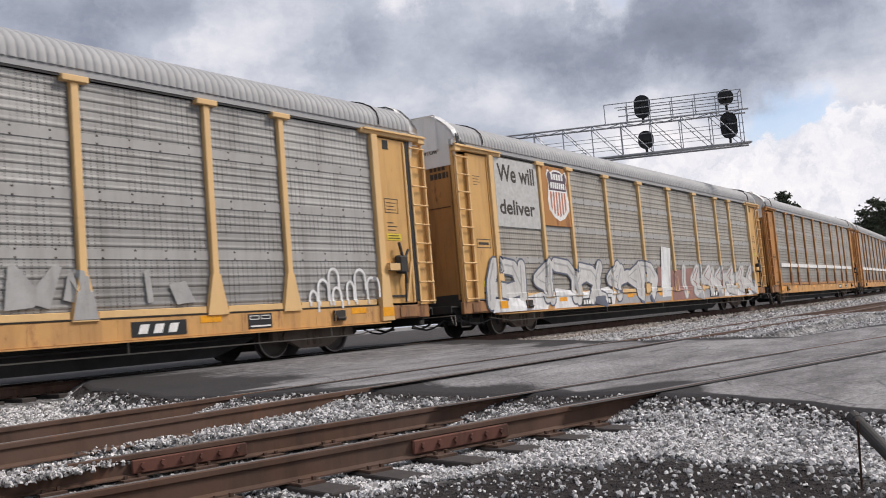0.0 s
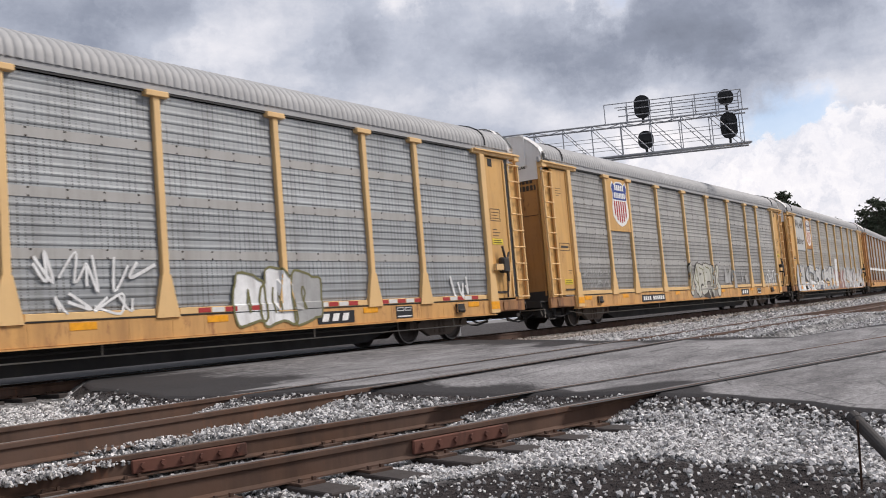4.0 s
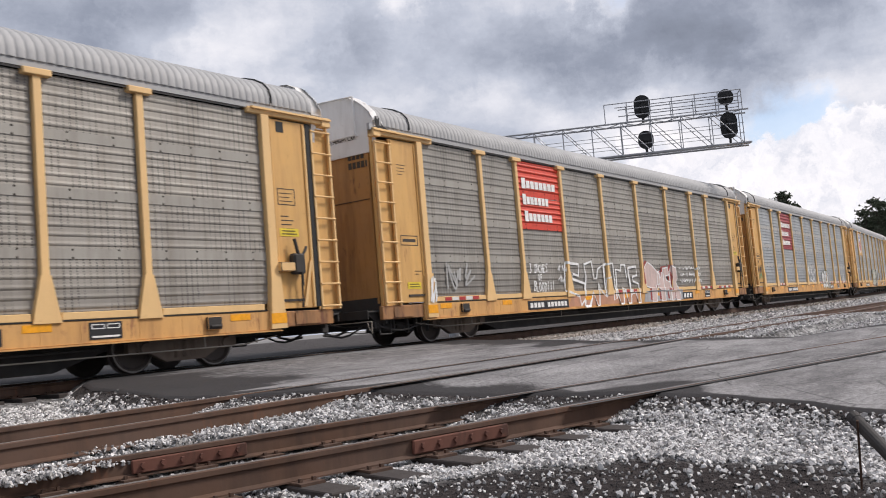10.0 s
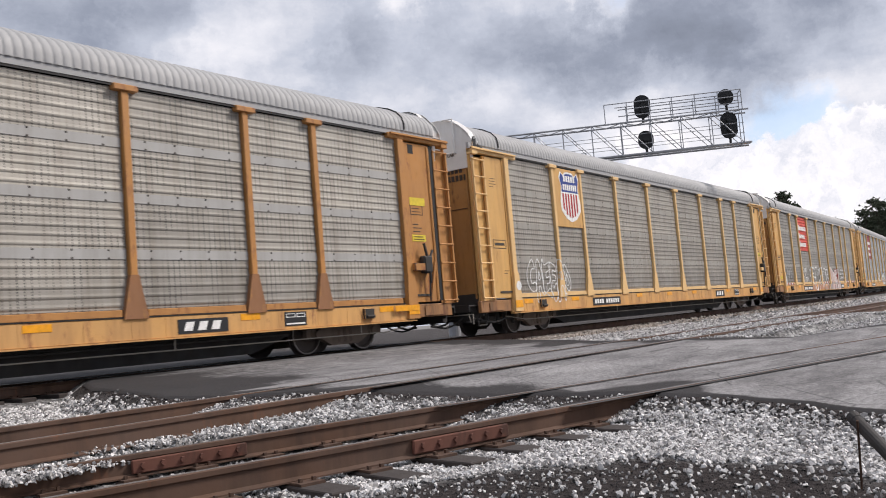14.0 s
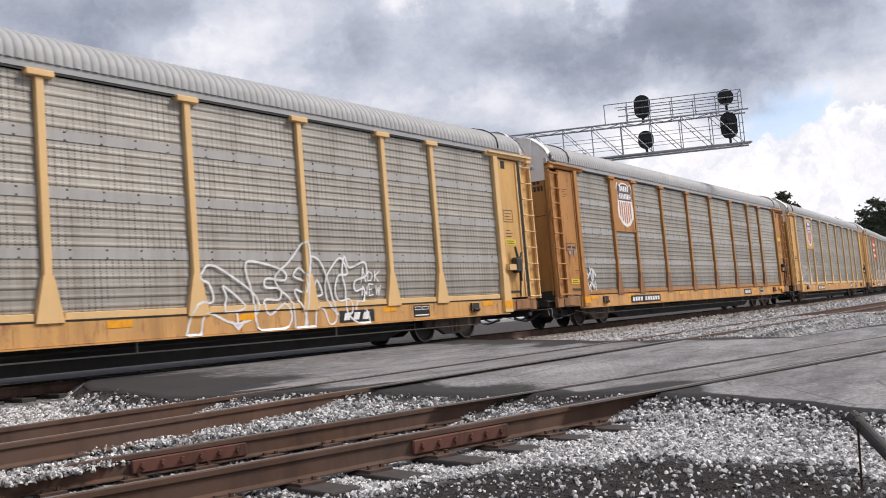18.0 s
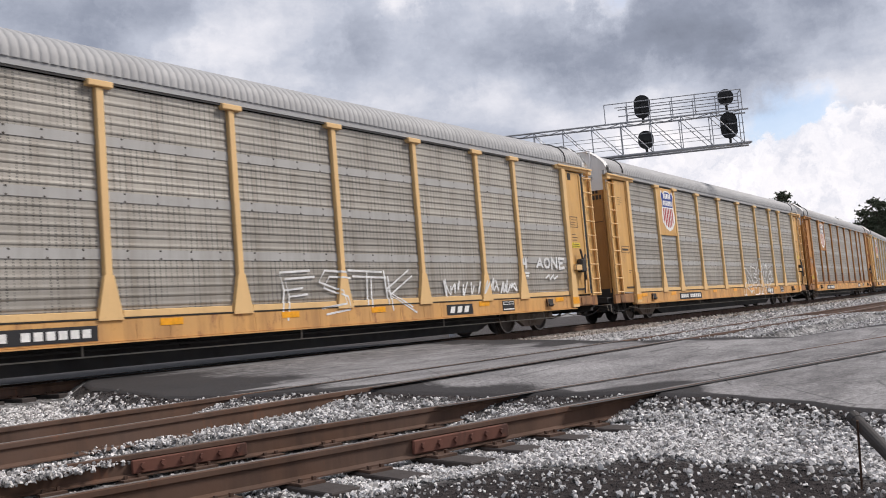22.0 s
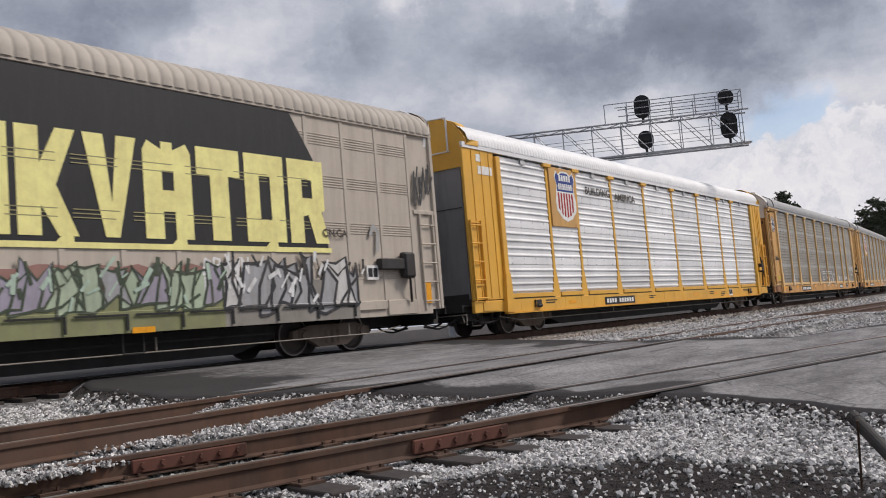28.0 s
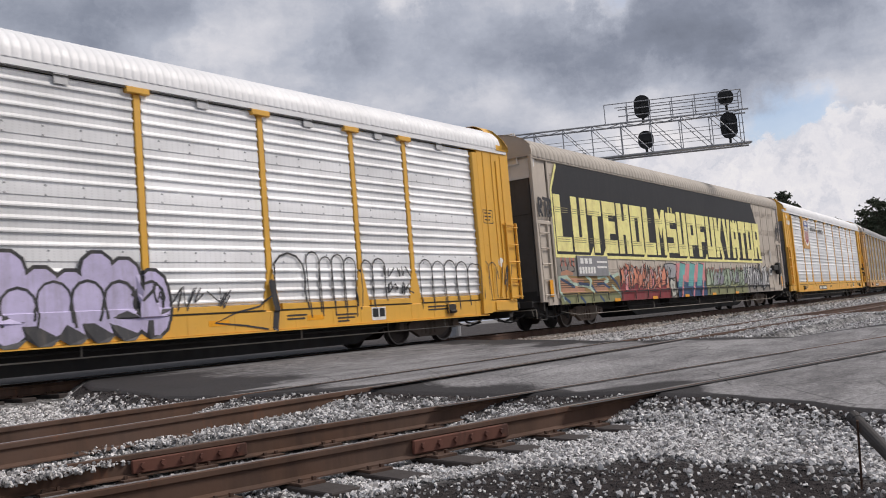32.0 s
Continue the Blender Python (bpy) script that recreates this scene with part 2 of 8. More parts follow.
TAN = paint("tan_car_paint", (0.56, 0.49, 0.41), (0.24, 0.19, 0.14), 0.6, 0, 0.5)
TAN_ROOF = paint("tan_roof", (0.47, 0.42, 0.36), (0.30, 0.26, 0.22), 0.7, 0.0, 0.2)
GREY_END = paint("grey_end_door", (0.28, 0.28, 0.29), (0.10, 0.10, 0.10), 0.6, 0.1, 0.6)
BLACK_STEEL = paint("black_underframe", (0.022, 0.02, 0.019), (0.05, 0.04, 0.03), 0.75, 0, 0.5)
BOGIE = paint("rusty_bogie_steel", (0.15, 0.112, 0.085), (0.06, 0.045, 0.036), 0.85, 0, 0.5)
GREY_TAB = plain("grey_tab", (0.55, 0.55, 0.55), 0.6)
# near-black for slots, seams and the drawn shade line under the lower strips
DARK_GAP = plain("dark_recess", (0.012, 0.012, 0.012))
WHEEL = paint("wheel_steel", (0.085, 0.066, 0.055), (0.035, 0.028, 0.023), 0.6, 0.3, 0.2)
WHEEL_RIM = paint("pale_wheel_rim", (0.34, 0.31, 0.28), (0.12, 0.10, 0.08), 0.5, 0.3, 0.3)
RUST_FOOT = paint("rust_brown_post_foot", (0.30, 0.135, 0.055), (0.13, 0.058, 0.03), 0.75, 0, 0.7, (0.46, 0.22, 0.06), 0.54)
RED_BAND = plain("reflector_red", (0.42, 0.04, 0.035), 0.4)
WHITE_BAND = plain("reflector_white", (0.72, 0.70, 0.66), 0.4)
ORANGE = plain("reflector_orange", (0.85, 0.36, 0.01), 0.35)
RAIL_RUST = paint("rail_rust", (0.098, 0.049, 0.028), (0.034, 0.020, 0.014), 0.88, 0, 0.75, (0.155, 0.062, 0.030), 0.60, 5.0)
RAIL_TOP = paint("rail_head", (0.23, 0.21, 0.20), (0.11, 0.08, 0.06), 0.4, 0.7, 0.2)
JOINT_RED = paint("joint_bar_rust", (0.135, 0.045, 0.026), (0.055, 0.022, 0.014), 0.92, 0, 0.7, (0.05, 0.025, 0.018), 0.58, 9.0)
WOOD = paint("sleeper_wood", (0.040, 0.030, 0.026), (0.018, 0.014, 0.012), 0.95, 0, 0.3, None, 0.6, 12.0, 0.6)


def make_ground_material():
    m, nt, b = material("ballast_and_dirt", 0.95)
    v = coords(nt)
    stones = nt.nodes.new("ShaderNodeTexVoronoi")
    stones.inputs["Scale"].default_value = 17.0
    nt.links.new(v, stones.inputs["Vector"])
    sep = nt.nodes.new("ShaderNodeSeparateColor")
    nt.links.new(stones.outputs["Color"], sep.inputs[0])
    grey = ramp(nt, sep.outputs[0], [(0.0, (0.10, 0.10, 0.10)), (0.5, (0.27, 0.265, 0.26)), (1.0, (0.50, 0.49, 0.48))])
    soil = ramp(nt, grain(nt, v, 3.0, 8.0, 0.7), [(0.3, (0.025, 0.022, 0.021)), (0.7, (0.06, 0.055, 0.052))])
    patch = ramp(nt, grain(nt, v, 0.8, 4.0), [(0.38, 0.5), (0.58, 0.95)])
    col = blend(nt, patch, soil, grey)
    mark = nt.nodes.new("ShaderNodeAttribute")
    mark.attribute_name = "soil"
    col = blend(nt, mark.outputs["Fac"], col, ramp(nt, grain(nt, v, 9.0, 9.0, 0.75), [(0.3, (0.022, 0.018, 0.018)), (0.72, (0.07, 0.06, 0.058))]))
    far = nt.nodes.new("ShaderNodeAttribute")
    far.attribute_name = "gravel_lot"
    col = blend(nt, far.outputs["Fac"], col, (0.62, 0.61, 0.59))
    nt.links.new(col, b.inputs["Base Color"])
    b.inputs["Specular IOR Level"].default_value = 0.12
    both = nt.nodes.new("ShaderNodeMath"); both.operation = "ADD"
    nt.links.new(stones.outputs["Distance"], both.inputs[0]); nt.links.new(grain(nt, v, 40.0, 5.0, 0.7), both.inputs[1])
    relief(nt, b, both.outputs[0], 0.9, 0.035)
    return m


def make_asphalt():
    m, nt, b = material("worn_asphalt", 0.9)
    v = coords(nt)
    base = ramp(nt, grain(nt, v, 0.5, 4.0), [(0.3, (0.18, 0.174, 0.176)), (0.7, (0.30, 0.292, 0.292))])
    run = ramp(nt, grain(nt, coords(nt, (0.5, 1.6, 1)), 1.3, 7.0, 0.7), [(0.44, 0.0), (0.66, 0.75)])
    base = blend(nt, run, base, (0.095, 0.091, 0.093))
    fine = ramp(nt, grain(nt, v, 26.0, 6.0, 0.85), [(0.35, 0.5), (0.65, 1.45)])
    base = blend(nt, 1.0, base, fine, "MULTIPLY")
    cracks = nt.nodes.new("ShaderNodeTexVoronoi")
    cracks.feature = "DISTANCE_TO_EDGE"
    cracks.inputs["Scale"].default_value = 0.7
    nt.links.new(v, cracks.inputs["Vector"])
    base = blend(nt, ramp(nt, cracks.outputs["Distance"], [(0.0, 0.6), (0.012, 0.0)]), base, (0.04, 0.04, 0.04))
    # edge grit, and the train's shade painted along the main line
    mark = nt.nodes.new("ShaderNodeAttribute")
    mark.attribute_name = "grit_shade"
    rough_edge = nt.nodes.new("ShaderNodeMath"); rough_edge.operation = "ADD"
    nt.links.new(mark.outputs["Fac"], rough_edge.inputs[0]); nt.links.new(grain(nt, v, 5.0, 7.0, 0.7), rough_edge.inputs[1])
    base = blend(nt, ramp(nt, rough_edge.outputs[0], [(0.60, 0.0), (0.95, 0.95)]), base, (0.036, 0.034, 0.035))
    nt.links.new(base, b.inputs["Base Color"])
    b.inputs["Specular IOR Level"].default_value = 0.12
    relief(nt, b, grain(nt, v, 90.0, 3.0, 0.8), 0.35, 0.01)
    return m


def make_stone_material(name, lo, mid, hi):
    m, nt, b = material(name, 0.9)
    geo = nt.nodes.new("ShaderNodeNewGeometry")
    col = ramp(nt, geo.outputs["Random Per Island"], [(0.0, lo), (0.45, mid), (1.0, hi)])
    col = blend(nt, 1.0, col, ramp(nt, grain(nt, coords(nt), 25.0), [(0.3, 0.75), (0.7, 1.15)]), "MULTIPLY")
    nt.links.new(col, b.inputs["Base Color"])
    return m


GROUND = make_ground_material()
ASPHALT = make_asphalt()
STONE = make_stone_material("crushed_limestone", (0.13, 0.125, 0.12), (0.48, 0.465, 0.455), (0.83, 0.81, 0.795))
BROWN_STONE = make_stone_material("stained_stone", (0.10, 0.08, 0.065), (0.40, 0.345, 0.29), (0.68, 0.61, 0.54))
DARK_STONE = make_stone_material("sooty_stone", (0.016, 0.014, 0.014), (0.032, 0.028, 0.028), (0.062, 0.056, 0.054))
FLANGEWAY = plain("flangeway_dirt", (0.045, 0.042, 0.041), 0.95, 0.0, 0.4, 6.0)


# ---- mesh helpers ----
def finish(name, bm, mats=(), smooth=False):
    me = bpy.data.meshes.new(name)
    bm.normal_update()
    bm.to_mesh(me)
    bm.free()
    for m in mats:
        me.materials.append(m)
    if smooth:
        me.polygons.foreach_set("use_smooth", [True] * len(me.polygons))
    return me


def box(bm, x0, x1, y0, y1, z0, z1, mat=0, bevel=0.0):
    vs = [bm.verts.new(p) for p in ((x0, y0, z0), (x1, y0, z0), (x1, y1, z0), (x0, y1, z0), (x0, y0, z1), (x1, y0, z1), (x1, y1, z1), (x0, y1, z1))]
    fs = [bm.faces.new([vs[i] for i in q]) for q in ((3, 2, 1, 0), (4, 5, 6, 7), (0, 1, 5, 4), (1, 2, 6, 5), (2, 3, 7, 6), (3, 0, 4, 7))]
    for f in fs:
        f.material_index = mat
    if bevel:
        bmesh.ops.bevel(bm, geom=list({e for f in fs for e in f.edges}), offset=bevel, segments=1, affect="EDGES", profile=0.5)
    return fs


def prism(bm, outline, y0, y1, mat=0):
    """An outline in x and z, made thick from y0 to y1."""
    a = [bm.verts.new((x, y0, z)) for x, z in outline]
    c = [bm.verts.new((x, y1, z)) for x, z in outline]
    n = len(outline)
    fs = [bm.faces.new(a), bm.faces.new(c[::-1])]
    fs += [bm.faces.new((a[(i + 1) % n], a[i], c[i], c[(i + 1) % n])) for i in range(n)]
    for f in fs:
        f.material_index = mat
    return fs


def rod(bm, p, q, r, sides=8, mat=0):
    p, q = Vector(p), Vector(q)
    d = (q - p).normalized()
    u = d.orthogonal().normalized()
    w = d.cross(u)
    ring = [(u * math.cos(2 * math.pi * i / sides) + w * math.sin(2 * math.pi * i / sides)) * r for i in range(sides)]
    a, c = [bm.verts.new(p + k) for k in ring], [bm.verts.new(q + k) for k in ring]
    fs = [bm.faces.new((a[i], a[(i + 1) % sides], c[(i + 1) % sides], c[i])) for i in range(sides)]
    fs += [bm.faces.new(a[::-1]), bm.faces.new(c)]
    for f in fs:
        f.material_index = mat


def turned(bm, profile, centre, axis="y", sides=24, mat=0):
    """A solid of revolution from (radius, along) pairs."""
    rings = []
    for r, along in profile:
        ring = []
        for i in range(sides):
            a = 2 * math.pi * i / sides
            p = (r * math.cos(a), along, r * math.sin(a)) if axis == "y" else (r * math.cos(a), r * math.sin(a), along)
            ring.append(bm.verts.new(Vector(centre) + Vector(p)))
        rings.append(ring)
    for r0, r1 in zip(rings, rings[1:]):
        for i in range(sides):
            bm.faces.new((r0[i], r0[(i + 1) % sides], r1[(i + 1) % sides], r1[i])).material_index = mat
    bm.faces.new(rings[0]).material_index = mat
    bm.faces.new(rings[-1][::-1]).material_index = mat


def part(name, bm, mat, parent, label="", smooth=False):
    """Links a bmesh as one mesh under a thing or a part."""
    mats = mat if isinstance(mat, (list, tuple)) else [mat]
    ob = new(name, finish(name, bm, mats, smooth))
    ob.parent = parent
    return tagged(ob, label)


SHARED = {}


def shared(name, key, build, mats, parent, at=(0, 0, 0), turn=0.0, label=""):
    """A part on a mesh that alike parts share; the paint belongs to the object."""
    mats = mats if isinstance(mats, (list, tuple)) else [mats]
    if key not in SHARED:
        bm = bmesh.new()
        build(bm)
        SHARED[key] = finish(name, bm, [None] * len(mats))
    ob = new(name, SHARED[key])
    for slot, m in zip(ob.material_slots, mats):
        slot.link = "OBJECT"
        slot.material = m
    ob.parent = parent
    ob.matrix_local = pose(*at, 0, 0, turn)
    return tagged(ob, label)


def grid_mesh(name, xs, ys, zf, mats, keep=None):
    xs, ys = list(xs), list(ys)
    verts = [(x, y, zf(x, y)) for y in ys for x in xs]
    n = len(xs)
    faces = [(j * n + i, j * n + i + 1, (j + 1) * n + i + 1, (j + 1) * n + i) for j in range(len(ys) - 1) for i in range(n - 1)]
    if keep:
        faces = [f for f in faces if keep(*[sum(verts[v][k] for v in f) / 4 for k in (0, 1)])]
    me = bpy.data.meshes.new(name)
    me.from_pydata(verts, [], faces)
    for m in mats:
        me.materials.append(m)
    me.polygons.foreach_set("use_smooth", [True] * len(me.polygons))
    me.update()
    return new(name, me)


# ---- ground, crossing and ballast ----
def spread(lo, near0, near1, hi, step):
    out, d, x = [], step, near0
    while x > lo:
        d *= 1.35
        x -= d
        out.append(max(x, lo))
    out = out[::-1] + list(np.arange(near0, near1, step))
    d, x = step, near1
    out.append(near1)
    while x < hi:
        d *= 1.35
        x += d
        out.append(min(x, hi))
    return out


ground = grid_mesh("ground", spread(-2500, -1, 22, 2500, 0.15), spread(-2500, -1, 18, 2500, 0.15), ground_z, [GROUND])


def dirt_at(x, y):
    """How far a spot lies inside the patch of black dirt beside the spur."""
    if y > spur(x) - 0.4:
        return -1.0
    edge = float(np.interp(y, (0.8, 1.2, 1.7, 2.1, 2.6, 3.1, 3.4, 4.1), (5.4, 5.47, 5.5, 5.75, 5.55, 5.2, 4.6, 3.6)))
    return edge - x + 0.35 * noise.noise((x * 1.6, y * 1.6, 9.0)) + 0.15 * noise.noise((x * 5, y * 5, 2.0))


def mark_ground():
    soil, lot = [], []
    for v in ground.data.vertices:
        x, y = v.co.x, v.co.y
        soil.append(max(min(max(dirt_at(x, y) / 0.3 + 0.6, 0.0), 1.0) if y > -3 else 0.0, min(on_road(x, y) * 1.2, 1.0) if y < 13 else 0.0, 0.85 if y > line_y(x) + 5 else 0.0))
        lot.append(min(max((y - 90) / 60, 0.0), 0.3))
    ground.data.attributes.new("soil", "FLOAT", "POINT").data.foreach_set("value", soil)
    ground.data.attributes.new("gravel_lot", "FLOAT", "POINT").data.foreach_set("value", lot)


mark_ground()
tagged(ground, "pale crushed-stone ballast and dark dirt between the tracks", "ground", kind="structure")


def road_mesh():
    """The asphalt, with grit marked along its broken edges and painted shade along the main line."""
    ys = list(np.arange(-30, 26, 0.16)) + list(np.arange(26, 75, 1.2))
    verts, faces, grit_shade = [], [], []
    near = [0, 0.06, 0.14, 0.24, 0.36, 0.5, 0.66, 0.85, 1.1, 1.4]
    for y in ys:
        a, b = road_edges(y)
        row = [a + k for k in near] + list(np.linspace(a + 1.8, b - 1.8, 18)) + [b - k for k in near[::-1]]
        for x in row:
            e = min(x - a, b - x)
            verts.append((x, y, level(x, y) - 0.012 - (0.03 if e < 0.001 else 0)))
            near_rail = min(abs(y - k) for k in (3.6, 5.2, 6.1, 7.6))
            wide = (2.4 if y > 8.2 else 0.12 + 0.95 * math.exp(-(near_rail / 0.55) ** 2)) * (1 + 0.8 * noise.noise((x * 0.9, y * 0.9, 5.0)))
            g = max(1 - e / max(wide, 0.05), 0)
            # the train's shade, put into the asphalt colour from the main line onwards
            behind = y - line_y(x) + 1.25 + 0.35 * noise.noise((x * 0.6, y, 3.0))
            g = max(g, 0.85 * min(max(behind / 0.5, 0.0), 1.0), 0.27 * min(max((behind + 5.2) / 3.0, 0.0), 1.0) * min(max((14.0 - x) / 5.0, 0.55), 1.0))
            grit_shade.append(min(g * 1.3, 1.0))
    cols = len(row)
    for j in range(len(ys) - 1):
        for i in range(cols - 1):
            faces.append((j * cols + i, j * cols + i + 1, (j + 1) * cols + i + 1, (j + 1) * cols + i))
    me = bpy.data.meshes.new("road")
    me.from_pydata(verts, [], faces)
    me.attributes.new("grit_shade", "FLOAT", "POINT").data.foreach_set("value", grit_shade)
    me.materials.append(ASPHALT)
    me.polygons.foreach_set("use_smooth", [True] * len(me.polygons))
    return tagged(new("road", me), "worn grey asphalt of a level crossing over the tracks", "road", kind="structure")


road_mesh()


def scatter(name, label, points, sizes, mat, seed, tilt=0.3, thin=0.5):
    """Crushed stones: a broken five-sided chip for each point, all in one mesh."""
    rng = np.random.default_rng(seed)
    n = len(points)
    turns = (np.arange(5)[None] + rng.uniform(-0.33, 0.33, (n, 5))) * (2 * math.pi / 5)
    r0, r1 = rng.uniform(0.42, 0.68, (n, 5)), rng.uniform(0.18, 0.46, (n, 5))
    h0, h1 = rng.uniform(-0.55, -0.15, (n, 5)), rng.uniform(0.18, 0.62, (n, 5))
    v = np.empty((n, 10, 3))
    for k, (r, h) in enumerate(((r0, h0), (r1, h1))):
        v[:, 5 * k:5 * k + 5, 0], v[:, 5 * k:5 * k + 5, 1], v[:, 5 * k:5 * k + 5, 2] = r * np.cos(turns), r * np.sin(turns), h * thin * 1.5
    v *= rng.uniform(0.7, 1.3, (n, 1, 3))
    # each chip lies turned any way and tilted a little
    q = np.stack([np.ones(n), rng.normal(0, tilt, n), rng.normal(0, tilt, n), np.zeros(n)], 1)
    spin = rng.uniform(0, math.pi, n)
    q = np.stack([q[:, 0] * np.cos(spin), q[:, 1] * np.cos(spin) + q[:, 2] * np.sin(spin), q[:, 2] * np.cos(spin) - q[:, 1] * np.sin(spin), np.sin(spin)], 1)
    q /= np.linalg.norm(q, axis=1)[:, None]
    w, x, y, z = q.T
    R = np.stack([np.stack([1 - 2 * (y * y + z * z), 2 * (x * y - z * w), 2 * (x * z + y * w)], 1),
                  np.stack([2 * (x * y + z * w), 1 - 2 * (x * x + z * z), 2 * (y * z - x * w)], 1),
                  np.stack([2 * (x * z - y * w), 2 * (y * z + x * w), 1 - 2 * (x * x + y * y)], 1)], 1)
    v = np.einsum("nij,nkj->nki", R, v) * np.asarray(sizes)[:, None, None]
    v += np.asarray(points)[:, None]
    faces = np.array([0, 1, 6, 5, 1, 2, 7, 6, 2, 3, 8, 7, 3, 4, 9, 8, 4, 0, 5, 9, 5, 6, 7, 8, 9])
    loops = (faces[None] + 10 * np.arange(n)[:, None]).reshape(-1)
    starts = (np.array([0, 4, 8, 12, 16, 20])[None] + 25 * np.arange(n)[:, None]).reshape(-1)
    me = bpy.data.meshes.new(name)
    me.vertices.add(10 * n); me.vertices.foreach_set("co", v.reshape(-1))
    me.loops.add(len(loops)); me.loops.foreach_set("vertex_index", loops)
    me.polygons.add(6 * n); me.polygons.foreach_set("loop_start", starts)
    me.polygons.foreach_set("loop_total", np.tile([4, 4, 4, 4, 4, 5], n))
    me.update(calc_edges=True)
    me.polygons.foreach_set("use_smooth", [False] * (6 * n))
    me.materials.append(mat)
    return tagged(new(name, me), label, "gravel", kind="stuff")


def on_sleeper(x, y):
    """Whether a spot lies over one of the spur's sleepers, which the ballast leaves bare."""
    k = -0.2482
    n = math.hypot(1.0, k)
    across = (y - spur(x) - 0.75) / n
    if abs(across) > 1.18:
        return False
    u = ((x - 1.6) + k * (y - spur(1.6) - 0.75)) / n
    d = 0.54 * n
    return abs((u + d / 2) % d - d / 2) < 0.105


def make_ballast():
    rng = np.random.default_rng(4)
    pale, pale_size, sooty, sooty_size, brown, brown_size = [], [], [], [], [], []
    # stretches of x and y, the number of stones and their size
    for x0, x1, y0, y1, count, size in ((-4, 8.2, -4, 0.4, 3000, 0.03), (-4, 2.6, 0.4, 8, 3000, 0.03), (2.6, 8.2, 0.4, 3.0, 52000, 0.033), (1.6, 8.2, 3.0, 5.0, 48000, 0.028), (1.6, 8.5, 5.0, 8.5, 62000, 0.027), (2.8, 8.6, 8.5, 13.2, 22000, 0.040), (13.5, 30, 3, 15.5, 50000, 0.042), (30, 70, 4, 20, 9000, 0.09)):
        for x, y in zip(rng.uniform(x0, x1, count), rng.uniform(y0, y1, count)):
            k = on_road(x, y)
            if k > min(0.62 + rng.uniform(-0.25, 0.42), 0.985 if y < 11.5 else 0.5):
                continue
            if x < 8.2 and on_sleeper(x, y) and rng.uniform() < 0.74:
                continue
            dirt = dirt_at(x, y)
            p = (x, y, ground_z(x, y) + rng.uniform(-0.004, 0.016))
            if dirt > 0 and rng.uniform() < 0.975:
                # black fines, with a chip of stone here and there
                if rng.uniform() < 0.14:
                    sooty.append(p); sooty_size.append(0.006 + 0.013 * rng.uniform() ** 3)
                elif rng.uniform() < 0.055:
                    pale.append((x, y, p[2] + 0.004)); pale_size.append(size * rng.uniform(0.35, 0.8))
            elif k > 0.45 and rng.uniform() < 0.6 * k:
                sooty.append(p); sooty_size.append(size * rng.uniform(0.2, 0.7))
            elif x > 13 and y > line_y(x) - 3.0 + 0.5 * noise.noise((x * 0.5, y, 4.0)):
                brown.append(p); brown_size.append(size * (0.5 + 0.9 * rng.uniform() ** 1.6))
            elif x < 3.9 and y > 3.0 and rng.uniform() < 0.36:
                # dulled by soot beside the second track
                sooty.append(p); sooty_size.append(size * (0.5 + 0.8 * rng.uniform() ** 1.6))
            else:
                pale.append(p); pale_size.append(size * (0.5 + 0.95 * rng.uniform() ** 1.6))
    # stones wedged where the spur closes on the second track
    for x, d, h in zip(rng.uniform(2.9, 4.9, 1500), rng.uniform(0.03, 0.22, 1500), rng.uniform(-0.055, -0.01, 1500)):
        pale.append((x, second(x) - d, -0.30 - 0.25 * d + h)); pale_size.append(0.030 * rng.uniform(0.6, 1.3))
    scatter("ballast_stones", "pale grey crushed limestone ballast between the rails", pale, pale_size, STONE, 1)
    scatter("stained_ballast", "brown-stained ballast along the main line", brown, brown_size, BROWN_STONE, 3)
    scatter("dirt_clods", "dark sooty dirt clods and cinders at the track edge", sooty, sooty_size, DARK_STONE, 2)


# ---- tracks ----
RAIL_SHAPE = ((-0.058, -0.17), (0.058, -0.17), (0.058, -0.160), (0.024, -0.142), (0.021, -0.050), (0.036, -0.038), (0.036, -0.008), (0.028, 0.0), (-0.028, 0.0), (-0.036, -0.008), (-0.036, -0.038), (-0.021, -0.050), (-0.024, -0.142), (-0.058, -0.160))


def rail(parent, yf, zf, x0, x1, step):
    bm = bmesh.new()
    xs = list(np.arange(x0, x1, step)) + [x1]
    rings = [[bm.verts.new((x, yf(x) + a, zf + b)) for a, b in RAIL_SHAPE] for x in xs]
    n = len(RAIL_SHAPE)
    for r0, r1 in zip(rings, rings[1:]):
        for i in range(n):
            f = bm.faces.new((r0[i], r1[i], r1[(i + 1) % n], r0[(i + 1) % n]))
            f.material_index = 1 if i == 7 else 0
    bm.faces.new(rings[0]); bm.faces.new(rings[-1][::-1])
    return part("rail", bm, [RAIL_RUST, RAIL_TOP], parent)


def sleeper(bm):
    box(bm, -0.115, 0.115, -1.3, 1.3, -0.16, 0.0, 0, 0.008)


def plate(bm):
    box(bm, -0.09, 0.09, -0.17, 0.17, 0.0, 0.018, 0)
    for x, y in ((-0.05, -0.095), (0.05, -0.095), (-0.05, 0.095), (0.05, 0.095)):
        box(bm, x - 0.011, x + 0.011, y - 0.013, y + 0.013, 0.0, 0.042, 0)


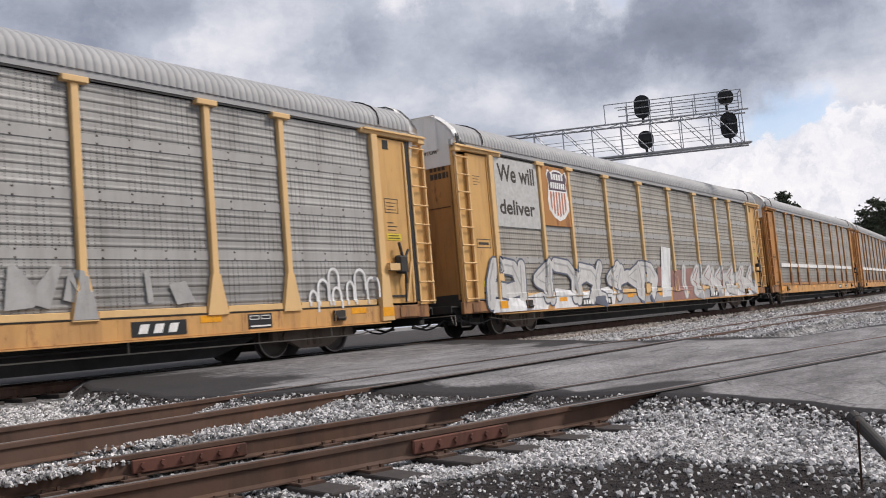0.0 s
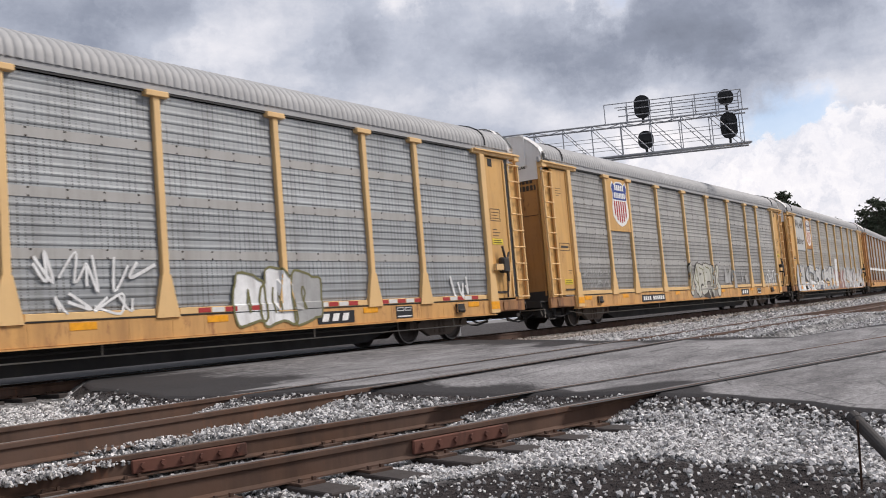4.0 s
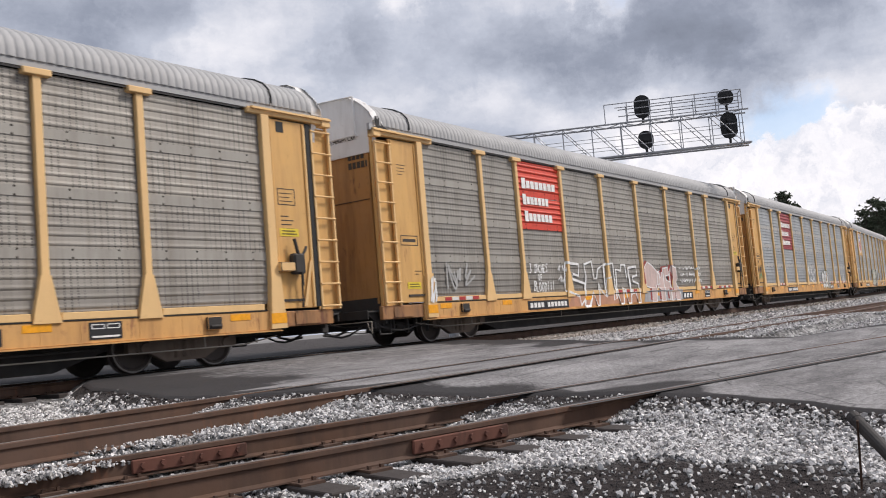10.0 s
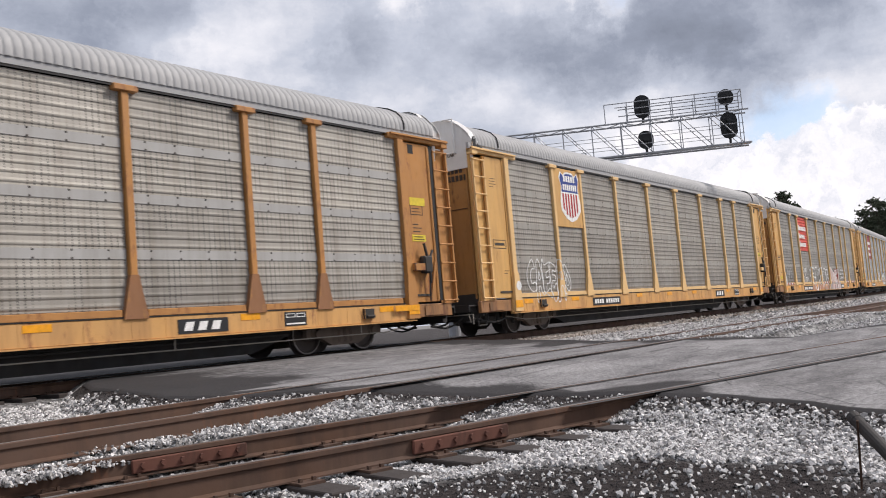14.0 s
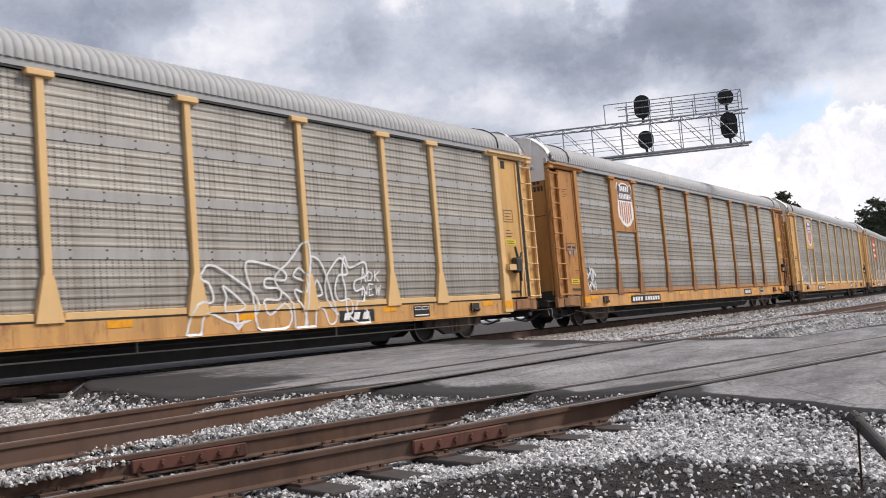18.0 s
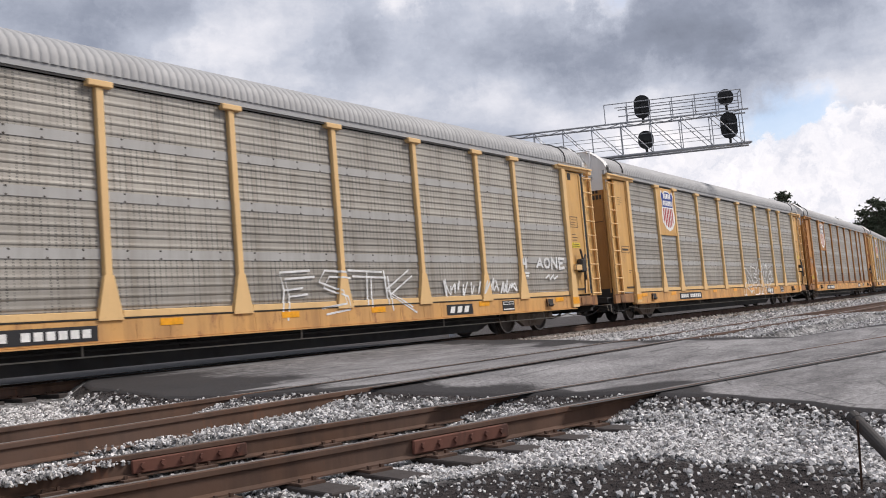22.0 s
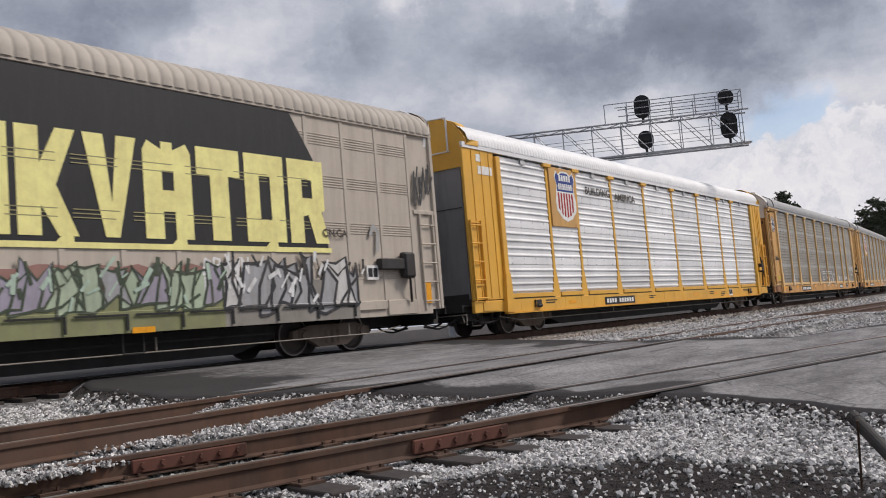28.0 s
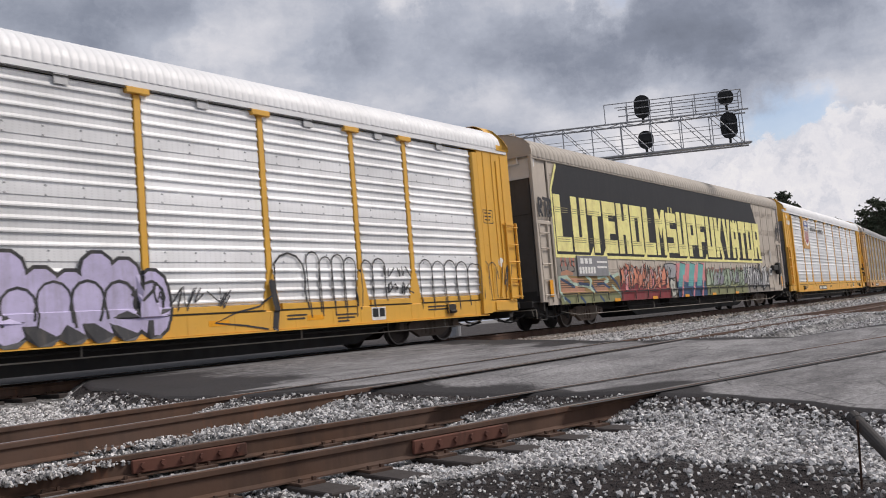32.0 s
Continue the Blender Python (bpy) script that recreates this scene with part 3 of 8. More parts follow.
def track(label, yf, slope, z, x0, x1, step, first, last, far_from=None):
    t = tagged(new("railway_track"), label, "railway track", group="railway tracks")
    for off in (0.0, 1.505):
        rail(t, lambda x: yf(x) + off, z, x0 if off == 0 else (far_from if far_from is not None else x0), x1, step)
    x = first
    while x < last:
        a, b = road_edges(yf(x) + 0.75)
        if not a - 0.2 < x < b + 0.2 and not (z == -0.14 and x < 6.5):
            turn = math.degrees(math.atan(slope(x))) + random.uniform(-1.5, 1.5)
            s = shared("sleeper", "sleeper", sleeper, WOOD, t, (x, yf(x) + 0.75, z - (0.178 if z < -0.2 else 0.175 if z == 0 else 0.26) - random.uniform(0, 0.014)), turn)
            for off in (0.0, 1.505):
                shared("tie_plate", "tie_plate", plate, RAIL_RUST, s, (0, off - 0.7525, 0.0))
        x += 0.54
    return t


def joint_bar(bm):
    box(bm, -0.46, 0.46, -0.062, -0.030, -0.145, -0.045, 0, 0.008)
    for i in range(6):
        turned(bm, [(0.024, 0.0), (0.022, -0.022)], (-0.38 + 0.152 * i, -0.062, -0.092), sides=6)


def make_tracks():
    flat = lambda k: (lambda x: k)
    near = track("rusty rails of a spur track on worn timber sleepers", spur, flat(-0.2482), -0.34, 1.2, 60, 2.0, 1.6, 30, 2.75)
    two = track("rusty rails of a second track running into the crossing", second, flat(-0.0389), -0.14, -25, 160, 2.0, 2.7, 40)
    main = track("rusty rails of the main line under the train", lambda x: line_y(x) - 0.7525, lambda x: 2 * BENT * max(min(x, BEND_END) - BEND, 0), 0.0, -60, 300, 2.0, 3.0, 45)
    for x, y, z, slope, t in ((4.39, spur(4.39) + 1.505, -0.34, -0.2482, near), (5.47, spur(5.47), -0.34, -0.2482, near)):
        shared("joint_bar", "joint_bar", joint_bar, JOINT_RED, t, (x, y, z), math.degrees(math.atan(slope)), "red-rusted bolted joint bar")
    # dirt-filled grooves beside the rails where they cross the asphalt
    for yf, z, x0, x1, t in ((spur, -0.34, 6.6, 12.5, near), (lambda x: spur(x) + 1.505, -0.34, 6.7, 13, near), (second, -0.14, 6.7, 14, two), (lambda x: second(x) + 1.505, -0.14, 6.8, 15, two), (lambda x: line_y(x) - 0.7525, 0.0, 7.4, 18.5, main), (lambda x: line_y(x) + 0.7525, 0.0, 7.4, 19, main)):
        for side in (-0.075, 0.075):
            bm = bmesh.new()
            xs = np.arange(x0, x1, 0.2)
            for a, b in zip(xs, xs[1:]):
                h = 0.037
                q = [bm.verts.new((x, yf(x) + side + k, z - 0.004)) for x, k in ((a, -h), (b, -h), (b, h), (a, h))]
                bm.faces.new(q)
            part("flangeway", bm, FLANGEWAY, t)


make_tracks()
make_ballast()


# ---- rail cars ----
HALF = 13.34                                  # half the body's length
POSTS = (-8.79, -6.92, -4.25, -1.42, 1.42, 4.25, 6.92, 8.79)
FRAME = 11.46                                 # door-frame posts, about
FRAME_AT = {-1: -11.52, 1: 11.66}             # the two ends of a car differ a little
FLOOR_Z, EAVE = 0.95, 5.02


def corrugated(width, low, high, bands, pitch, depth, flatband, crisp=False):
    """A builder for a side screen: ribbed sheet, with flat riveted bands across it at the given heights."""
    def build(bm):
        prof = [(high, 0.0)]
        tops = [z for z in bands if low + 0.1 < z < high - 0.1]
        z = high
        for edge in tops + [low]:
            count = max(int((z - edge - 0.03) / pitch), 1)
            p = (z - edge - 0.03) / count
            for i in range(count):
                r = z - 0.015 - i * p
                if crisp:
                    prof += [(r, 0.0), (r - p * 0.46, 0.0), (r - p * 0.70, -depth), (r - p * 0.82, -depth), (r - p * 0.88, 0.0)]
                else:
                    prof += [(r, 0.0), (r - p * 0.36, -depth * 0.3), (r - p * 0.60, -depth), (r - p * 0.74, -depth * 0.8), (r - p * 0.90, 0.002)]
            if edge > low:
                prof += [(edge, 0.0), (edge - 0.002, -0.012), (edge - flatband, -0.012), (edge - flatband - 0.003, 0.0)]
                z = edge - flatband - 0.003
        prof.append((low, 0.0))
        rows = [[bm.verts.new((x, y, zz)) for x in (-width / 2, width / 2)] for zz, y in prof]
        for a, b in zip(rows, rows[1:]):
            f = bm.faces.new((a[0], b[0], b[1], a[1]))
            if a[0].co.y == b[0].co.y and abs(a[0].co.y + 0.012) < 1e-4:
                f.material_index = 2
        n = max(int(width / 0.58), 2)
        for edge in tops:
            for i in range(n):
                x = -width / 2 + (i + 0.5) * width / n
                for zz in (edge - 0.02, edge - flatband + 0.018):
                    q = [bm.verts.new((x + 0.026 * math.cos(k), -0.014, zz + 0.022 * math.sin(k))) for k in (0.5, 2.07, 3.64, 5.21)]
                    tip = bm.verts.new((x, -0.032, zz))
                    for k in range(4):
                        bm.faces.new((q[k], tip, q[(k + 1) % 4])).material_index = 1
    return build


def post_mesh(bm):
    box(bm, -0.072, 0.072, -0.058, 0.06, 1.60, 4.86, 0, 0.012)
    prism(bm, [(-0.085, 1.68), (-0.24, 0.93), (0.24, 0.93), (0.085, 1.68)], -0.063, 0.05, 1)


def cap_mesh(bm):
    box(bm, -0.24, 0.24, -0.10, 0.05, 4.86, 4.97, 0, 0.012)


def frame_post_mesh(bm):
    box(bm, -0.11, 0.11, -0.075, 0.06, 1.60, 4.88, 0, 0.012)
    prism(bm, [(-0.12, 1.66), (-0.19, 0.60), (0.22, 0.60), (0.12, 1.66)], -0.095, 0.05)


def patch_mesh(bm):
    box(bm, -0.185, 0.205, -0.101, -0.097, 0.70, 0.90)


def header_mesh(bm):
    box(bm, 0.08, 2.37, -0.10, 0.06, 4.88, 5.0, 0, 0.012)
    box(bm, 0.08, 0.34, -0.13, 0.06, 4.83, 5.03, 0, 0.01)
    box(bm, 0.08, 0.95, -0.12, 0.06, 4.98, 5.03, 0, 0.01)
    box(bm, 0.08, 2.30, -0.16, -0.08, 4.965, 5.005, 0)


def ladder_rail_mesh(bm):
    box(bm, -0.03, 0.03, -0.03, 0.03, 0.93, 4.74, 0, 0.006)


def rung_mesh(bm):
    rod(bm, (-0.29, 0, 0), (0.29, 0, 0), 0.019, 6)


def corner_mesh(bm):
    box(bm, -12.64, -11.62, -0.03, 0.03, 0.98, 4.84, 0, 0.006)


def corner_back_mesh(bm):
    box(bm, -13.18, -12.62, -0.01, 0.02, 0.93, 4.80)
    box(bm, -13.20, -13.14, -0.03, 0.05, 0.93, 5.0, 0, 0.008)


ROOF_ARCH = ((-1.50, 5.10), (-1.50, 5.24), (-1.45, 5.40), (-1.30, 5.56), (-1.06, 5.69), (-0.75, 5.79), (-0.38, 5.86), (0.0, 5.89))
ROOF_ARCH = ROOF_ARCH + tuple((-y, z) for y, z in ROOF_ARCH[-2::-1])
CHAMFER = ((-1.50, 5.06), (-1.50, 5.20), (-1.36, 5.44), (-1.04, 5.76), (-0.82, 5.87), (-0.5, 5.91), (0.5, 5.91), (0.82, 5.87), (1.04, 5.76), (1.36, 5.44), (1.50, 5.20), (1.50, 5.06))


def roof_mesh(pitch, depth, x0, x1):
    def build(bm):
        n = int((x1 - x0) / pitch)
        rings = []
        for i in range(6 * n + 1):
            # broad crowns with narrow valleys between them
            x = x0 + (x1 - x0) * (i // 6 + (0.0, 0.10, 0.24, 0.5, 0.76, 0.90)[i % 6]) / n
            d = depth * (0.0, 0.55, 0.95, 1.0, 0.95, 0.55)[i % 6]
            ring = []
            for y, z in ROOF_ARCH:
                nrm = Vector((0, y * 0.9, max(z - 5.0, 0.0) * 1.1)).normalized()
                ring.append(bm.verts.new((x, y + nrm.y * d, z + nrm.z * d)))
            rings.append(ring)
        for a, b in zip(rings, rings[1:]):
            for i in range(len(a) - 1):
                bm.faces.new((a[i], b[i], b[i + 1], a[i + 1])).smooth = True
    return build


def roof_end_mesh(length, arched=False):
    def build(bm):
        outer = [(y * 1.012, z + (0.06 if z > 5.3 else 0.03)) for y, z in ROOF_ARCH] if arched else [(y * 1.01, z) for y, z in CHAMFER]
        x0, x1 = -HALF + 0.16, -HALF + 0.16 + length
        rings = [[bm.verts.new((x, y, z)) for y, z in outer] for x in (x0, x1)]
        for i in range(len(outer) - 1):
            bm.faces.new((rings[0][i], rings[1][i], rings[1][i + 1], rings[0][i + 1])).smooth = True
        inner = [bm.verts.new((x0 + 0.03, y, z)) for y, z in outer]
        bm.faces.new(inner[::-1])
        for i in range(len(outer) - 1):
            bm.faces.new((inner[i], rings[0][i], rings[0][i + 1], inner[i + 1]))
    return build


def roof_seam_mesh(bm):
    """A strap bent over the roof a stride behind its end."""
    line = [Vector((-11.86, y * 1.025, z + 0.035)) for y, z in ROOF_ARCH]
    for p, q in zip(line, line[1:]):
        rod(bm, p, q, 0.018, 6)


def torn_corner_mesh(bm):
    """The gap over the end ladder, and the end sheet's edge curling up beside it."""
    prism(bm, [(-13.12, 5.03), (-12.62, 5.03), (-12.86, 5.10), (-13.02, 5.32), (-13.12, 5.30)], -1.525, -1.50, 0)
    edge = [(-13.20, -1.47, 5.10), (-13.19, -1.50, 5.26), (-13.19, -1.42, 5.42), (-13.20, -1.20, 5.64), (-13.21, -0.98, 5.80), (-13.21, -0.72, 5.90)]
    for (a, b, c), (d, e, f) in zip(edge, edge[1:]):
        q = [bm.verts.new(p) for p in ((a, b, c), (d, e, f), (d + 0.16, e - 0.035, f + 0.03), (a + 0.14, b - 0.035, c + 0.03))]
        w = [bm.verts.new(Vector(v.co) + Vector((0, 0.012, -0.01))) for v in q]
        for face in (q[::-1], w, (q[0], q[1], w[1], w[0]), (q[2], q[3], w[3], w[2]), (q[1], q[2], w[2], w[1]), (q[3], q[0], w[0], w[3])):
            bm.faces.new(face).material_index = 1


def chord_mesh(bm):
    box(bm, -HALF + 0.02, HALF - 0.02, -0.02, 0.06, 4.98, 5.13, 0)
    box(bm, -HALF + 2.3, HALF - 2.3, -0.028, -0.02, 4.93, 4.955, 1)


def sill_mesh(bm):
    box(bm, -FRAME - 0.3, FRAME + 0.3, -0.07, 0.03, 0.57, 0.95, 0, 0.012)
    box(bm, -FRAME - 0.3, FRAME + 0.3, -0.11, 0.03, 0.545, 0.572, 0)
    for i in range(26):
        x = -11 + i * 0.88 + (0.2 if i % 3 else 0)
        box(bm, x - 0.01, x + 0.01, -0.074, -0.07, 0.6, 0.94)


def end_sill_mesh(bm):
    box(bm, -13.3, -FRAME - 0.3, -0.05, 0.05, 0.62, 0.93, 0, 0.015)
    box(bm, -12.9, -12.2, -0.075, -0.05, 0.66, 0.88)


def bracket_mesh(bm):
    box(bm, -0.16, 0.16, -0.14, -0.07, 0.66, 0.90, 1, 0.01)
    rod(bm, (-0.12, -0.16, 0.72), (0.12, -0.16, 0.72), 0.03, 8, 1)


def underframe_mesh(bm):
    box(bm, -12.9, 12.9, -1.40, 1.40, 0.86, 0.945)
    box(bm, -13.2, 13.2, -0.22, 0.22, 0.50, 0.86)
    prism(bm, [(-8.6, 0.5), (-7.4, 0.14), (7.4, 0.14), (8.6, 0.5), (8.6, 0.86), (-8.6, 0.86)], -0.75, 0.75)
    for i in range(14):
        x = -8.4 + i * 1.29
        box(bm, x - 0.05, x + 0.05, -1.4, 1.4, 0.62, 0.86)
    rod(bm, (-8.0, -1.15, 0.47), (8.0, -1.15, 0.47), 0.025, 6)
    box(bm, -2.4, -1.4, -1.1, -0.5, 0.42, 0.84, 0, 0.05)
    box(bm, 1.1, 1.9, 0.4, 1.0, 0.45, 0.84, 0, 0.05)


def shallow_underframe_mesh(bm):
    """A centre sill and cross beams, deep in the middle and open below near one end."""
    box(bm, -12.9, 12.9, -1.40, 1.40, 0.86, 0.945)
    box(bm, -13.2, 13.2, -0.22, 0.22, 0.47, 0.86)
    prism(bm, [(-5.6, 0.47), (-4.8, 0.16), (7.4, 0.16), (8.6, 0.47), (8.6, 0.86), (-5.6, 0.86)], -0.7, 0.7)
    for i in range(14):
        x = -8.4 + i * 1.29
        box(bm, x - 0.05, x + 0.05, -1.4, 1.4, 0.68, 0.86)
    rod(bm, (-8.0, -1.15, 0.52), (8.0, -1.15, 0.52), 0.022, 6)
    box(bm, -2.4, -1.4, -1.1, -0.5, 0.46, 0.84, 0, 0.05)
    for x in (-7.0, -5.2, 0.6, 4.4, 6.8):
        rod(bm, (x, -1.15, 0.52), (x, -1.15, 0.86), 0.02, 6)


def end_door_mesh(bm):
    box(bm, -13.12, -13.06, -1.36, 1.36, 1.10, 4.62, 0)


def end_top_mesh(bm):
    prism_pts = [(y * 0.98, z - 0.01) for y, z in CHAMFER] + [(1.40, 4.5), (-1.40, 4.5)]
    a = [bm.verts.new((-13.16, y, z)) for y, z in prism_pts]
    c = [bm.verts.new((-13.05, y, z)) for y, z in prism_pts]
    n = len(a)
    bm.faces.new(a[::-1]); bm.faces.new(c)
    for i in range(n):
        bm.faces.new((a[i], a[(i + 1) % n], c[(i + 1) % n], c[i]))


def coupler_mesh(bm):
    box(bm, -14.0, -13.1, -0.09, 0.09, 0.72, 0.92, 0, 0.02)
    box(bm, -14.2, -13.86, -0.16, 0.16, 0.66, 0.96, 0, 0.05)
    rod(bm, (-13.3, -1.3, 0.56), (-13.5, -0.5, 0.52), 0.016, 6)
    rod(bm, (-13.5, -0.5, 0.52), (-13.95, -0.1, 0.64), 0.016, 6)
    rod(bm, (-13.25, -1.3, 0.62), (-13.25, -1.3, 0.30), 0.018, 6)
    rod(bm, (-13.25, -1.3, 0.30), (-12.85, -1.3, 0.30), 0.018, 6)
    rod(bm, (-12.85, -1.3, 0.30), (-12.85, -1.3, 0.62), 0.018, 6)
    box(bm, -13.35, -13.15, -1.25, 1.25, 0.44, 0.62, 0, 0.02)
    box(bm, -12.6, -12.2, -0.9, -0.3, 0.36, 0.6, 0, 0.04)


def platform_mesh(bm):
    """Crossover step and buffer beam under the end doors, with its brackets."""
    box(bm, -13.62, -13.12, -1.30, 1.30, 0.80, 0.845, 0, 0.01)
    box(bm, -13.64, -13.60, -1.30, 1.30, 0.66, 0.86, 0, 0.008)
    for y in (-1.2, -0.6, 0.6, 1.2):
        prism(bm, [(-13.6, 0.80), (-13.15, 0.80), (-13.15, 0.52)], y - 0.015, y + 0.015)


def lever_mesh(bm):
    """The uncoupling rod along the end sill, with its handle and a hanging chain."""
    rod(bm, (-13.66, -1.42, 0.60), (-13.66, -0.2, 0.60), 0.014, 6)
    rod(bm, (-13.66, -1.42, 0.60), (-13.72, -1.46, 0.34), 0.014, 6)
    rod(bm, (-13.66, -0.2, 0.60), (-13.8, -0.12, 0.80), 0.014, 6)
    rod(bm, (-13.62, -1.25, 0.62), (-13.6, -1.3, 0.40), 0.012, 6)


def rigging_mesh(bm):
    """Brake cylinder, levers and sagging lines under the floor behind the end sill."""
    rod(bm, (-12.7, -1.05, 0.52), (-11.6, -1.05, 0.46), 0.02, 6)
    rod(bm, (-11.6, -1.05, 0.46), (-11.0, -1.0, 0.38), 0.02, 6)
    rod(bm, (-13.0, -0.7, 0.42), (-11.2, -0.7, 0.34), 0.03, 8)
    rod(bm, (-12.3, -0.95, 0.48), (-11.8, -0.95, 0.48), 0.10, 10)
    for x in (-13.0, -12.62, -12.1, -11.75, -11.3):
        box(bm, x - 0.02, x + 0.02, -1.22, -1.14, 0.36 + 0.08 * math.sin(x * 9), 0.66)
    pts = [Vector((-13.3 + 0.3 * i, -1.25, 0.52 - 0.16 * math.sin(math.pi * i / 6))) for i in range(7)]
    for a, b in zip(pts, pts[1:]):
        rod(bm, a, b, 0.022, 6)
    pts = [Vector((-13.3 - 0.16 * i, -0.9 + 0.1 * i, 0.56 - 0.26 * math.sin(math.pi * i / 6))) for i in range(7)]
    for a, b in zip(pts, pts[1:]):
        rod(bm, a, b, 0.024, 6)


def grab_pipe_mesh(bm):
    rod(bm, (-13.24, -0.98, 4.95), (-13.24, -0.98, 5.86), 0.026, 8)
    rod(bm, (-13.24, -0.98, 5.86), (-13.24, 0.3, 5.92), 0.02, 6)
    rod(bm, (-13.24, -0.98, 4.95), (-13.16, -0.98, 4.95), 0.022, 6)
    rod(bm, (-13.22, -0.98, 4.95), (-13.22, -0.2, 4.95), 0.02, 6)


def pipe_mesh(bm):
    """Air line below the side sill, on its hangers."""
    rod(bm, (-10.9, -1.36, 0.365), (10.9, -1.36, 0.345), 0.013, 8)
    rod(bm, (-10.9, -1.36, 0.365), (-11.9, -1.3, 0.50), 0.013, 8)
    rod(bm, (10.9, -1.36, 0.345), (11.8, -1.3, 0.46), 0.013, 8)
    for i in range(5):
        x = -9.6 + 4.9 * i
        box(bm, x - 0.014, x + 0.014, -1.37, -1.35, 0.35, 0.60)


def hose_mesh(bm):
    pts = [Vector((-13.2, -0.45, 0.62)), Vector((-13.5, -0.47, 0.42)), Vector((-13.85, -0.47, 0.34)), Vector((-14.2, -0.45, 0.38))]
    for a, b in zip(pts, pts[1:]):
        rod(bm, a, b, 0.028, 8)


def side_frame_mesh(bm):
    prism(bm, [(-1.18, 0.52), (-1.18, 0.36), (-0.75, 0.33), (-0.42, 0.16), (0.42, 0.16), (0.75, 0.33), (1.18, 0.36), (1.18, 0.52), (0.70, 0.62), (-0.70, 0.62)], -1.10, -0.98)
    for x in (-0.89, 0.89):
        box(bm, x - 0.14, x + 0.14, -1.14, -0.96, 0.32, 0.55, 0, 0.03)
        turned(bm, [(0.10, 0.0), (0.09, -0.05)], (x, -1.14, 0.42), sides=12)
    for x in (-0.18, 0.0, 0.18):
        rod(bm, (x, -1.06, 0.22), (x, -1.06, 0.50), 0.075, 10)


def bolster_mesh(bm):
    box(bm, -0.24, 0.24, -1.05, 1.05, 0.38, 0.60, 0, 0.03)


def wheelset_mesh(bm):
    for s in (-1, 1):
        y = 0.7525 * s
        turned(bm, [(0.09, y + 0.09 * s), (0.10, y + 0.05 * s), (0.16, y + 0.035 * s), (0.33, y + 0.02 * s), (0.36, y + 0.06 * s), (0.42, y + 0.055 * s), (0.425, y - 0.05 * s), (0.45, y - 0.055 * s), (0.45, y - 0.08 * s), (0.34, y - 0.08 * s), (0.1, y - 0.05 * s)][::s], (0, 0, 0), sides=28)
        ring_at = [[bm.verts.new((r * math.cos(i * math.pi / 14), a, r * math.sin(i * math.pi / 14))) for i in range(28)] for r, a in ((0.385, y + 0.05 * s), (0.388, y + 0.064 * s), (0.412, y + 0.061 * s), (0.418, y + 0.05 * s))[::s]]
        for p, q in zip(ring_at, ring_at[1:]):
            for i in range(28):
                bm.faces.new((p[i], p[(i + 1) % 28], q[(i + 1) % 28], q[i])).material_index = 1
    rod(bm, (0, -1.1, 0), (0, 1.1, 0), 0.075, 10)


def label_bars(bm, x, z, rows, width, gap, thick, y):
    """Lines of lettering too small to read, as bars."""
    for i, k in enumerate(rows):
        zz = z - i * gap
        box(bm, x, x + width * k, y - 0.003, y, zz - thick / 2, zz + thick / 2)


STENCIL = plain("black_stencil", (0.05, 0.04, 0.03))
NOTICE = plain("yellow_notice", (0.70, 0.53, 0.04), 0.45)
STEEL_RIVET = plain("steel_rivet", (0.45, 0.45, 0.45), 0.4, 0.6)
NOTICE_EDGE = plain("notice_border", (0.12, 0.09, 0.02))


def place(at, turn):
    """Where a part of the near side comes to stand on a side that is turned by turn degrees."""
    x, y, z = at
    return (x, y, z) if turn == 0 else (-x, -y, z)


